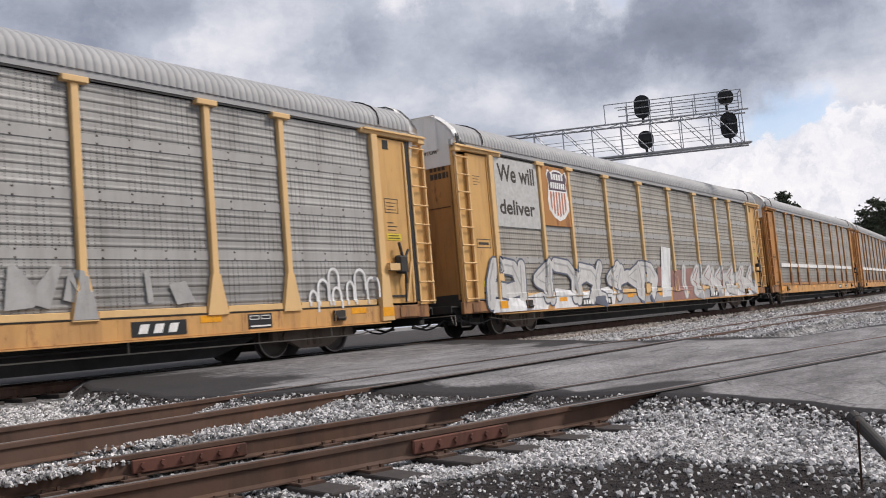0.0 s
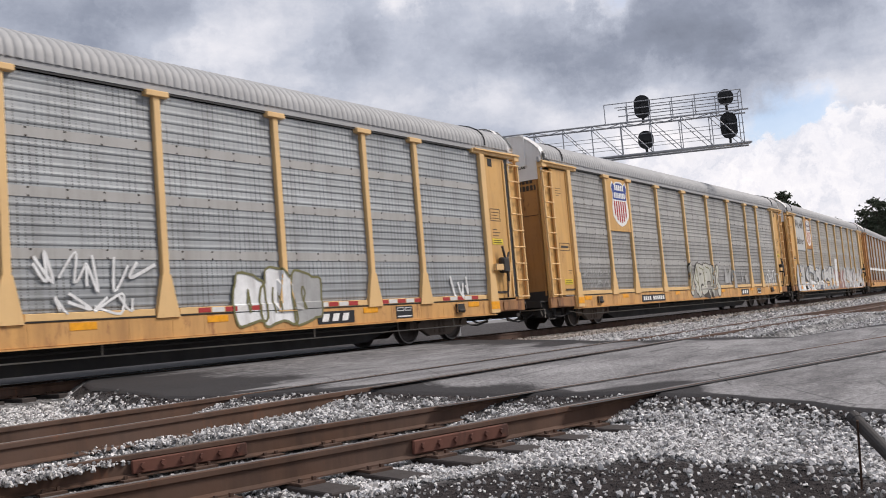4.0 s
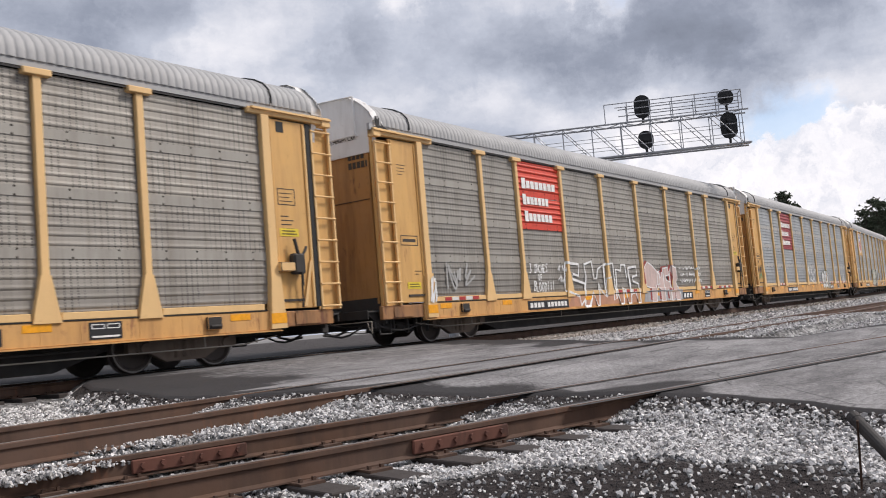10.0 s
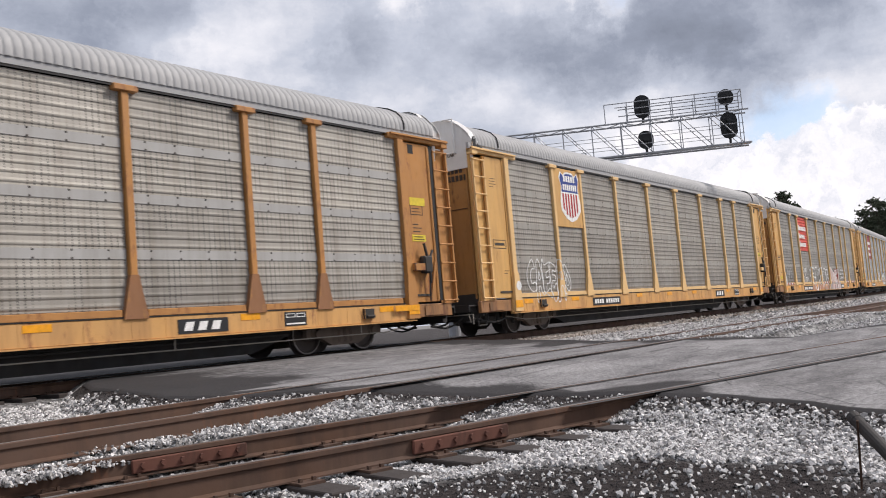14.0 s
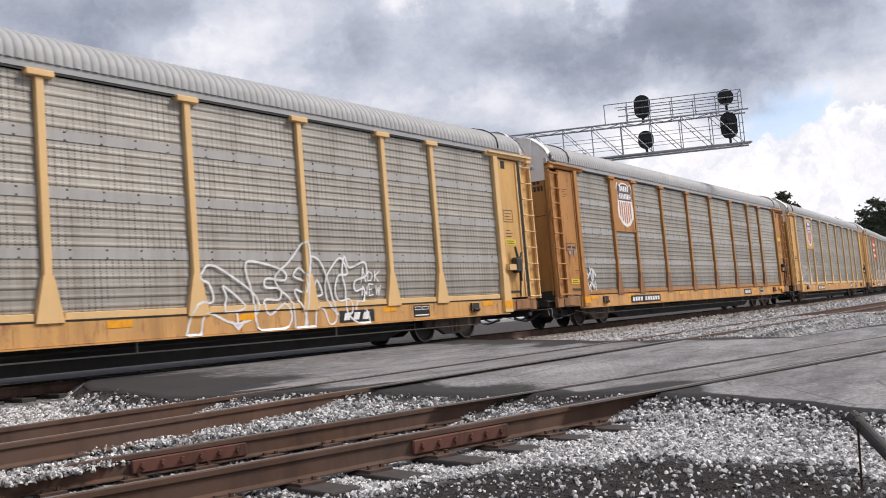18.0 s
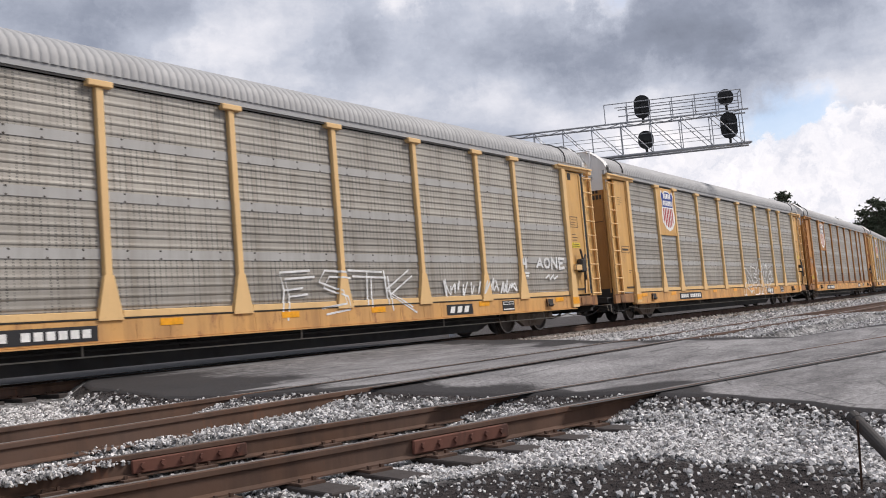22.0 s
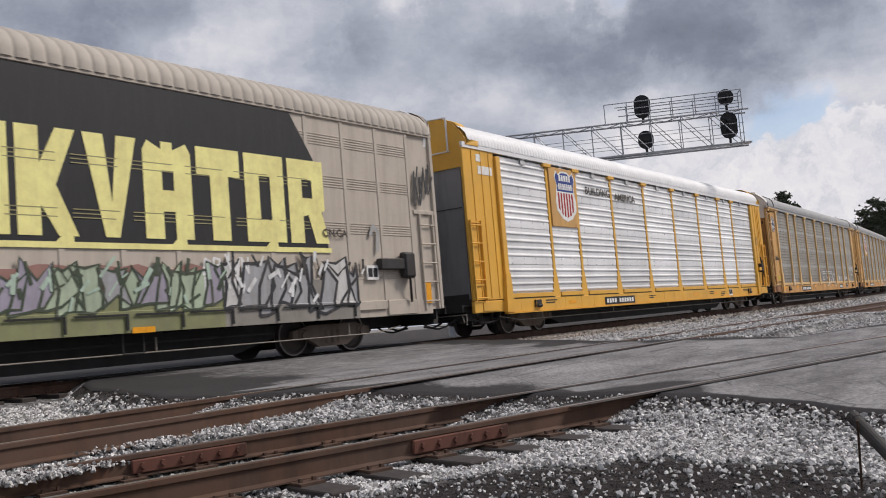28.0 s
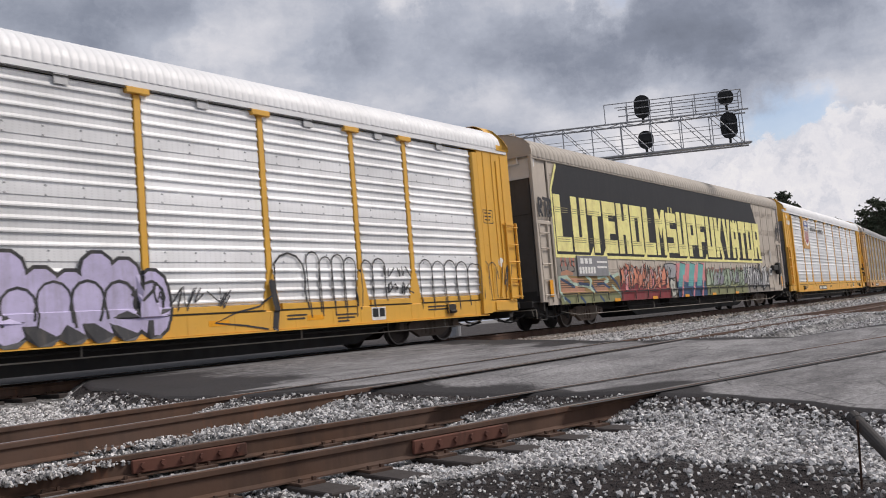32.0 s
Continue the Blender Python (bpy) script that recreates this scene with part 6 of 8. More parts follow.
def notices(car, seed):
    """Stencils and notices on the end panels."""
    rng = random.Random(seed)
    y = -1.471
    def small(bm):
        frame_lines(bm, -12.46, -11.80, 2.33, 2.57, y)
        label_bars(bm, -12.38, 2.45, (0.9,), 0.55, 0.1, 0.07, y)
        label_bars(bm, -12.40, 4.25, (1, 0.9, 1, 0.6), 0.32, 0.075, 0.014, y)
        label_bars(bm, 11.98, 2.85, (0.6, 1, 0.8, 1, 0.7), 0.34, 0.085, 0.02, y)
        frame_lines(bm, 11.92, 12.40, 3.08, 3.42, y)
        label_bars(bm, 11.98, 3.32, (1, 0.8, 1), 0.34, 0.08, 0.016, y)
        label_bars(bm, -12.0, 1.72, (1, 0.6), 0.25, 0.07, 0.016, y)
    shared("stencil", "stencil", small, STENCIL, car)
    if seed % 2:
        n = shared("yellow_notice", "notice_l", lambda bm: box(bm, -12.32, -11.80, y - 0.006, y, 1.30, 1.46), NOTICE, car, label="small yellow warning notice")
        shared("notice_text", "notice_lt", lambda bm: label_bars(bm, -12.25, 1.41, (0.9, 1), 0.4, 0.06, 0.022, y - 0.007), NOTICE_EDGE, n)
    n = shared("yellow_notice", "notice_r", lambda bm: box(bm, 11.92, 12.44, y - 0.006, y, 2.44, 2.60), NOTICE, car, label="small yellow warning notice")
    shared("notice_text", "notice_rt", lambda bm: label_bars(bm, 11.98, 2.55, (0.9, 1), 0.4, 0.06, 0.022, y - 0.007), NOTICE_EDGE, n)


def sill_marks(car):
    for x in (-10.88, -8.0, -3.05, -0.2, 2.5, 6.75, 10.75):
        shared("orange_reflector", "sill_orange", lambda bm: box(bm, -0.24, 0.24, -0.006, 0.0, 0.80, 0.92), ORANGE, car, (x, -1.501, 0))
    shared("stencil_plate", "stencil_plate", stencil_plate, [PLATE, CREAM], car)
    p = shared("maker_plate", "maker_plate", lambda bm: box(bm, 5.08, 6.2, -1.508, -1.501, 0.62, 0.88), PLATE, car)
    shared("maker_marks", "maker_marks", lambda bm: [prism(bm, [(5.2 + 0.3 * i, 0.67), (5.38 + 0.3 * i, 0.67), (5.44 + 0.3 * i, 0.83), (5.26 + 0.3 * i, 0.83)], -1.512, -1.508) for i in range(3)], CREAM, p)


EDGE = ((-0.50, 1.0), (-0.36, 0.93), (-0.20, 0.99), (0.0, 1.0), (0.20, 0.99), (0.36, 0.93), (0.50, 1.0), (0.60, 0.88), (0.50, 0.70), (0.60, 0.40), (0.58, 0.22), (0.30, 0.06), (0.0, 0.0), (-0.30, 0.06), (-0.58, 0.22), (-0.60, 0.40), (-0.50, 0.70), (-0.60, 0.88))


def shield(car, faded=False):
    """A yellow plate with a shield: blue above, upright red stripes below."""
    bm = bmesh.new()
    box(bm, -8.70, -7.0, -1.505, -1.43, 3.08, 4.90, 0, 0.008)
    plate_ = part("emblem_plate", bm, YELLOW_RUSTY if faded else YELLOW, car, "yellow plate with a shield emblem")
    emblem(plate_, -7.72, 3.24, 1.32, 1.58, -1.506, faded)


def emblem(parent, cx, z0, wide, tall, y, faded):
    blue, red = (FADED_BLUE, FADED_RED) if faded else (BLUE, RED)
    pt = lambda px, pz, k=1.0: (cx + px * wide * 0.84 * k, z0 + tall * (0.5 + (pz - 0.5) * k))
    bm = bmesh.new()
    prism(bm, [pt(*e, 1.0) for e in EDGE], y - 0.004, y)
    base = part("shield", bm, CREAM, parent, "white-edged shield")
    bm = bmesh.new()
    prism(bm, [pt(*e, 0.93) for e in EDGE[:9]] + [pt(0.53, 0.60, 0.93), pt(-0.53, 0.60, 0.93)] + [pt(*e, 0.93) for e in EDGE[16:]], y - 0.007, y - 0.004)
    part("shield_top", bm, blue, base)
    bm = bmesh.new()
    letter_bars(bm, *(pt(k, 0.86)[0] for k in (-0.36, 0.36)), pt(0, 0.86)[1], 0.12 * tall, (5,), y - 0.007, 0.003)
    letter_bars(bm, *(pt(k, 0.69)[0] for k in (-0.42, 0.42)), pt(0, 0.69)[1], 0.12 * tall, (7,), y - 0.007, 0.003)
    part("shield_marks", bm, CREAM, base)
    for i in range(6):
        a = -0.5 + 0.172 * i
        b = a + 0.095
        foot = lambda k: float(np.interp(abs(k), (0.0, 0.30, 0.55), (0.05, 0.11, 0.28)))
        bm = bmesh.new()
        prism(bm, [pt(a, foot(a), 0.93), pt(b, foot(b), 0.93), pt(b, 0.57, 0.93), pt(a, 0.57, 0.93)], y - 0.007, y - 0.004)
        part("stripe", bm, red, base)


def red_panel(car, mat):
    w = 2.52
    p = shared("red_panel", ("red_panel", w), corrugated(w, 2.93, 4.925, (4.045, 3.095), 0.148, 0.03, 0.15), [mat, STENCIL, mat], car, (-5.585, -1.447, 0), label="red painted panel with white lettering bars")
    for x0, x1, z, n in ((-6.62, -4.58, 4.27, 8), (-6.62, -5.08, 3.80, 7), (-6.58, -4.92, 3.31, 7)):
        bm = bmesh.new()
        k = (x1 - x0) / n
        box(bm, x0, x0 + k * 0.84, -1.486, -1.480, z - 0.15, z + 0.16)
        for i in range(1, n):
            box(bm, x0 + i * k, x0 + (i + 0.80) * k, -1.486, -1.480, z - 0.13, z + 0.09)
        part("white_lettering", bm, CREAM, p).matrix_local = pose(5.585, 1.447, 0)


def end_words(car, mark=True):
    for x, turn in ((-13.165, 0.0),):
        if "height_words" not in SHARED:
            o = words("end_lettering", "EXCESS HEIGHT CAR", x, 0.1, 4.86, 0.11, 1.15, STENCIL, car, turn=1)
            SHARED["height_words"] = o.data
            o.location.y = 0.12
        else:
            o = new("end_lettering", SHARED["height_words"])
            o.parent = car
            o.location.y = 0.12
    shared("end_marking", "end_marking", lambda bm: [box(bm, -13.135, -13.121, -0.62 - 0.13 * i - 0.09, -0.62 - 0.13 * i, z, z + 0.15) for z, n in ((4.40, 4), (4.19, 5)) for i in range(n)], STENCIL, car)


def decorate(car, look_):
    old = look_ not in ("letters", "new_a", "new_b")
    if old:
        notices(car, len(look_) + ord(look_[-1]))
        sill_marks(car)
        end_words(car)
    plates = {"red_b": (-6.9, -4.45), "shield_a": (-6.6, -4.4), "red_a": (-6.7, -4.3), "shield_b": (-6.8, -4.7), "shield_c": (-8.0, -5.3), "shield_d": (-7.35, -4.85), "round": (-6.9, -4.5), "deliver": (-6.8, -4.6), "new_a": (-5.6, -3.2), "new_b": (-5.6, -3.2)}
    if look_ in plates:
        number_plate(car, *plates[look_])
    if look_.startswith("shield") or look_ in ("deliver", "new_a", "rusty"):
        shield(car, look_ in ("shield_c", "deliver", "rusty"))
    DECOR.get(look_, lambda c: None)(car)


def deco_deliver(car):
    bm = bmesh.new()
    box(bm, -11.3, -8.92, -1.478, -1.474, 2.95, 4.88)
    part("pale_panel", bm, PALE, car, "pale washed panel with black words")
    words("slogan", "We will", -11.15, -1.480, 4.22, 0.50, 2.05, STENCIL, car, "black painted words")
    words("slogan", "deliver", -11.15, -1.480, 3.30, 0.42, 1.95, STENCIL, car, "black painted words")
    for x0, x1, z1, m in ((-12.0, -9.0, 1.1, W_SPRAY), (-8.6, -4.4, 1.2, W_SPRAY), (-4.3, 0.6, 0.95, SILVER), (0.9, 4.1, 1.75, DULL_RED), (4.4, 6.9, 1.0, SILVER), (7.0, 11.2, 1.05, W_SPRAY)):
        graffiti(car, lambda bm: poly(bm, [(x0, 0.60), (x1, 0.60), (x1 + 0.2, z1 * 0.8), (x1 - 0.3, z1), ((x0 + x1) / 2, z1 - 0.15), (x0 + 0.2, z1)]), [m], "washed-out patch of spray paint")
    graffiti(car, lambda bm: poly(bm, [(-0.4, 1.15), (3.6, 1.15), (3.4, 1.85), (1.2, 1.7), (-0.3, 1.9)]), [DULL_RED], "dull red fill behind the letters")
    glyphs(car, 7, -12.0, -0.6, 0.78, 1.92, 0.40, [SLATE, PALE_SPRAY, GREY_SPRAY], "white bubble letter with a dark blue outline", 3, "old", True)
    graffiti(car, lambda bm: poly(bm, [(-0.15, 0.75), (0.75, 0.75), (1.15, 2.6), (0.25, 2.65)]), [W_SPRAY], "broad white stroke")
    glyphs(car, 6, 2.4, 11.2, 0.80, 1.85, 0.36, [SILVER, PALE_SPRAY, DULL_RED], "faded white bubble letter", 4, "old", True)


def deco_shield_a(car):
    graffiti(car, lambda bm: poly(bm, [(-1.4, 0.62), (2.1, 0.62), (2.2, 1.6), (0.4, 1.75), (-1.3, 1.6)]), [PANEL_GREY], "grey wash behind the letters")
    glyphs(car, 4, -1.3, 2.0, 0.75, 1.9, 0.36, [STENCIL, CHALK, MOSS], "pale bubble letter with a dark outline", 8, "old", True)
    graffiti(car, lambda bm: scribble(bm, -11.1, -9.1, 1.55, 1.75, 6, 0.035, 4), [GREY_SPRAY], "faded pale scrawl")
    graffiti(car, lambda bm: scribble(bm, -10.9, -9.1, 1.2, 1.45, 6, 0.03, 5), [GREY_SPRAY], "faded pale scrawl")
    # letters that have almost washed away
    for shape in ("0,0 .08,1 .2,1 .5,.5 .8,1 .95,.95 .72,0 .5,.1 .45,.05", "1.15,.9 1.3,.85 1.45,.1 1.3,.05", "2.45,.85 2.55,.9 2.62,.1 2.5,.05", "2.95,.5 3.3,.6 3.5,.05 3.1,0", ".95,.2 1.05,.8 1.15,.85 1.2,.1"):
        graffiti(car, lambda bm: poly(bm, traced(shape, 2.95, 3.95, 1.15, 1.85)), [WASHED], "washed-out pale patch of spray paint")
    graffiti(car, lambda bm: poly(bm, traced("0,0 .3,1 .7,1 1,0", 4.02, 4.48, 0.94, 1.66)), [WASHED], "washed-out pale patch on a post foot")
    for x, top, w in ((9.42, 1.32, 0.22), (9.72, 1.55, 0.30), (10.05, 1.78, 0.30), (10.12, 1.38, 0.26), (10.55, 1.5, 0.22), (10.88, 1.76, 0.34), (11.25, 1.58, 0.30)):
        graffiti(car, lambda bm: ribbon(bm, [(x - w / 2, 1.0)] + [(x - w / 2 * math.cos(k * math.pi / 8), top - 0.18 + 0.18 * math.sin(k * math.pi / 8)) for k in range(9)] + [(x + w / 2, top - 0.45)], 0.06, 0), [W_SPRAY], "white sprayed arch with runs")


def deco_red_a(car):
    red_panel(car, RED_SHEET)
    graffiti(car, lambda bm: (scribble(bm, -1.1, 1.2, 1.45, 2.1, 5, 0.05, 11), scribble(bm, -0.9, 0.9, 1.05, 1.4, 4, 0.045, 12)), [W_SPRAY], "white sprayed tag")
    graffiti(car, lambda bm: piece(bm, 2.9, 5.2, 0.60, 1.75, 3, 14, (0, 0, 1), 2, 0.05), [W_SPRAY, GREY_SPRAY, MOSS], "white bubble letters over the sill")
    graffiti(car, lambda bm: scribble(bm, 9.8, 10.6, 1.05, 1.55, 3, 0.06, 15), [W_SPRAY], "small white tag")
    graffiti(car, lambda bm: (scribble(bm, -12.5, -11.75, 1.55, 2.1, 4, 0.05, 16, 0), scribble(bm, -12.45, -11.8, 1.25, 1.62, 3, 0.06, 17, 1), ribbon(bm, [(-12.35, 2.12), (-12.05, 2.3)], 0.05, 0)), [K_SPRAY, GREEN], "black and green tag on the end panel")
    for i in range(7):
        shared("striped_mark", "stripe_mark", lambda bm: box(bm, -0.045, 0.045, -0.004, 0.0, 0, 0.2), (RED_BAND, WHITE_BAND)[i % 2], car, (-12.54, -1.472, 1.25 + 0.205 * i))


def deco_red_b(car):
    red_panel(car, RED_BRIGHT)
    graffiti(car, lambda bm: poly(bm, [(-4.5, 0.62), (0.8, 0.62), (0.9, 0.93), (-4.2, 0.93)]), [SALMON_BROWN], "brown fill on the sill under the letters")
    hollow_word(car, "SWINE", ((-4.55, -3.2), (-3.2, -1.75), (-1.75, -0.95), (-0.85, 0.25), (0.2, 1.0)), 0.95, 1.98, 0.085, [W_SPRAY], "hollow white outlined block letter")
    graffiti(car, lambda bm: poly(bm, [(1.3, 0.60), (5.2, 0.60), (5.1, 1.0), (1.5, 1.0)]), [SILVER], "pale wash over the sill")
    hollow_word(car, "THER", ((1.75, 2.95), (2.75, 3.35), (3.3, 3.95), (3.9, 4.75)), 1.0, 1.95, 0.05, [R_SPRAY, ROSE, W_SPRAY], "rose block letter with a red shadow and white edge", 0.16)
    graffiti(car, lambda bm: (scribble(bm, -11.1, -9.5, 1.3, 1.9, 4, 0.06, 22),), [GREY_SPRAY], "faded white scrawl")
    scrawl(car, "3 INCHES", -6.62, -5.55, 1.68, 1.92, 0.034, 21)
    scrawl(car, "OF", -6.15, -5.88, 1.44, 1.64, 0.034, 22)
    scrawl(car, "BLOOD!!!", -6.45, -5.2, 1.14, 1.40, 0.036, 23)
    graffiti(car, lambda bm: [scribble(bm, -4.95, -4.4, z, z + 0.2, 3, 0.035, 33 + i) for i, z in enumerate((1.7, 1.4))] + [scribble(bm, 5.0, 7.4, z, z + 0.16, 11, 0.035, 43 + i) for i, z in enumerate((1.75, 1.5, 1.25))], [W_SPRAY], "small white handwriting that cannot be read")
    graffiti(car, lambda bm: scribble(bm, -11.6, -11.3, 0.95, 1.6, 3, 0.05, 27), [W_SPRAY], "white tag on the post")


def deco_shield_b(car):
    loop_word(car, "CAZEAD", ((-10.8, -10.35), (-10.35, -9.9), (-9.95, -9.5), (-9.5, -9.1), (-9.1, -8.6), (-8.6, -8.2)), 1.30, 1.92, 0.032, W_SPRAY, "thin white looping letter")
    bm = bmesh.new()
    turned(bm, [(0.13, -1.574), (0.13, -1.569)], (-11.46, 0, 1.3), sides=16)
    part("white_spot", bm, W_SPRAY, car)


def deco_shield_c(car):
    shared("orange_reflector", "wide_orange", lambda bm: box(bm, -0.44, 0.44, -0.006, 0.0, 0.79, 0.92), ORANGE, car, (11.42, -1.572, 0))
    shared("yellow_notice", "notice_up", lambda bm: box(bm, 11.92, 12.50, -1.478, -1.471, 3.31, 3.50), NOTICE, car, label="small yellow warning notice")
    graffiti(car, lambda bm: (scribble(bm, -11.35, -10.5, 1.4, 1.8, 3, 0.05, 41), scribble(bm, -11.2, -10.5, 1.08, 1.4, 3, 0.05, 42)), [W_SPRAY], "white tag beside the end panel")
    graffiti(car, lambda bm: scribble(bm, -12.4, -11.8, 2.1, 2.6, 3, 0.04, 43), [GREY_SPRAY], "faint chalk tag")


def deco_shield_d(car):
    loop_word(car, "DEFACZ", ((1.45, 2.75), (2.6, 3.55), (3.35, 4.25), (4.05, 4.95), (4.75, 5.45), (5.25, 5.95)), 1.0, 1.85, 0.045, W_SPRAY, "white looping line letter")
    scrawl(car, "ADK", 5.85, 6.5, 1.50, 1.74, 0.03, 51)
    scrawl(car, "NEW", 5.85, 6.5, 1.18, 1.42, 0.03, 52)
    graffiti(car, lambda bm: (fat(bm, [(2.3, 0.92), (2.32, 0.66)], 0.05, 0), fat(bm, [(2.17, 0.78), (2.31, 0.64), (2.46, 0.78)], 0.05, 0)), [W_SPRAY], "white sprayed arrow")


def deco_round(car):
    bm = bmesh.new()
    turned(bm, [(0.42, -1.482), (0.42, -1.473)], (-12.24, 0, 4.18), sides=32)
    disc = part("round_emblem", bm, FADED_BLUE, car, "round dark emblem with a pale cross")
    bm = bmesh.new()
    turned(bm, [(0.27, -1.487), (0.27, -1.482)], (-12.24, 0, 4.18), sides=28)
    inner = part("emblem_centre", bm, CREAM, disc)
    bm = bmesh.new()
    box(bm, -12.31, -12.17, -1.490, -1.487, 3.93, 4.43)
    box(bm, -12.49, -12.31, -1.490, -1.487, 4.11, 4.25)
    box(bm, -12.17, -11.99, -1.490, -1.487, 4.11, 4.25)
    ob = part("emblem_cross", bm, NAVY, inner)
    bm = bmesh.new()
    for i in range(14):
        a = 2 * math.pi * i / 14
        c = Vector((-12.24 + 0.345 * math.cos(a), 0, 4.18 + 0.345 * math.sin(a)))
        box(bm, c.x - 0.03, c.x + 0.03, -1.485, -1.482, c.z - 0.04, c.z + 0.04)
    part("emblem_marks", bm, CREAM, disc)
    bm = bmesh.new()
    letter_bars(bm, -12.5, -11.7, 2.35, 0.11, (9,), -1.472)
    part("marking", bm, STENCIL, car)
    for i, ch in enumerate("FSTK"):
        graffiti(car, lambda bm: [ribbon(bm, [(-0.5 + 1.1 * i + d + 0.95 * px, 0.95 - d + 0.8 * pz) for px, pz in traced(STROKES[ch], 0, 1, 0, 1)], 0.045) for d in (0.0, 0.13)], [W_SPRAY], "thin white line letter")
    graffiti(car, lambda bm: scribble(bm, 5.0, 8.4, 1.1, 1.5, 12, 0.05, 62), [W_SPRAY], "white handwriting that cannot be read")
    fat_word(car, "4 AONE", 8.75, 11.3, 1.78, 2.14, ((0.075, 0),), [W_SPRAY], "white sprayed letter", 7)
    graffiti(car, lambda bm: (fat(bm, [(8.98, 1.66), (9.2, 1.66)], 0.05, 0), fat(bm, [(9.04, 1.58), (9.14, 1.58)], 0.05, 0), fat(bm, [(10.1, 1.5), (10.3, 1.6), (10.35, 1.46), (10.55, 1.6), (10.6, 1.47), (10.8, 1.56)], 0.05, 0)), [W_SPRAY], "white sprayed underline")
    graffiti(car, lambda bm: scribble(bm, -8.95, -8.65, 0.95, 1.7, 4, 0.06, 65), [W_SPRAY], "white tag on a post foot")


def fresh_marks(car):
    """Stencils, a bordered plate and reflectors on the sill and end panel of the fresh cars."""
    for x, z, rows, w in ((-9.6, 0.86, (1, 0.8), 0.7), (-1.9, 0.82, (1, 0.7), 0.6), (4.6, 0.84, (1, 0.9), 0.55), (6.05, 0.8, (1, 0.9, 0.6), 0.6), (9.2, 0.86, (1, 0.95), 0.9)):
        bm = bmesh.new()
        label_bars(bm, x, z, rows, w, 0.07, 0.035, -1.503)
        part("stencil", bm, STENCIL, car)
    for x in (-7.9, 2.9, 5.4):
        shared("orange_reflector", "fresh_reflector", lambda bm: box(bm, -0.24, 0.24, -0.004, 0.0, -0.05, 0.05), ORANGE, car, (x, -1.5, 0.77))
    bm = bmesh.new()
    box(bm, 7.15, 7.62, -1.506, -1.500, 0.63, 0.92)
    p = part("marking_plate", bm, CREAM, car, "white plate with black squares")
    bm = bmesh.new()
    box(bm, 7.18, 7.37, -1.509, -1.506, 0.70, 0.89)
    part("marking", bm, PLATE, p)
    bm = bmesh.new()
    box(bm, 7.41, 7.59, -1.509, -1.506, 0.70, 0.89)
    part("marking", bm, PLATE, p)
    bm = bmesh.new()
    turned(bm, [(0.13, -1.476), (0.13, -1.471)], (12.62, 0, 1.95), sides=18)
    part("round_sticker", bm, CREAM, car)
    bm = bmesh.new()
    for x0, x1, z0, z1 in ((11.95, 12.4, 3.35, 3.37), (11.95, 12.4, 3.0, 3.02), (11.95, 11.965, 3.0, 3.37), (12.385, 12.4, 3.0, 3.37)):
        box(bm, x0, x1, -1.475, -1.471, z0, z1)
    label_bars(bm, 12.02, 3.28, (1, 1, 0.8), 0.3, 0.09, 0.035, -1.472)
    part("stencil", bm, STENCIL, car)


def deco_new_a(car):
    fresh_marks(car)
    words("slogan", "BUILDING", -6.25, -1.480, 4.22, 0.26, 1.85, STENCIL, car, "black painted word")
    words("slogan", "AMERICA", -4.02, -1.480, 4.16, 0.26, 1.75, STENCIL, car, "black painted word")
    bm = bmesh.new()
    box(bm, -12.62, -11.92, -1.480, -1.473, 4.32, 4.55)
    box(bm, -12.68, -12.42, -1.480, -1.473, 4.66, 4.86)
    part("white_sign", bm, CREAM, car, "small white sign plates")


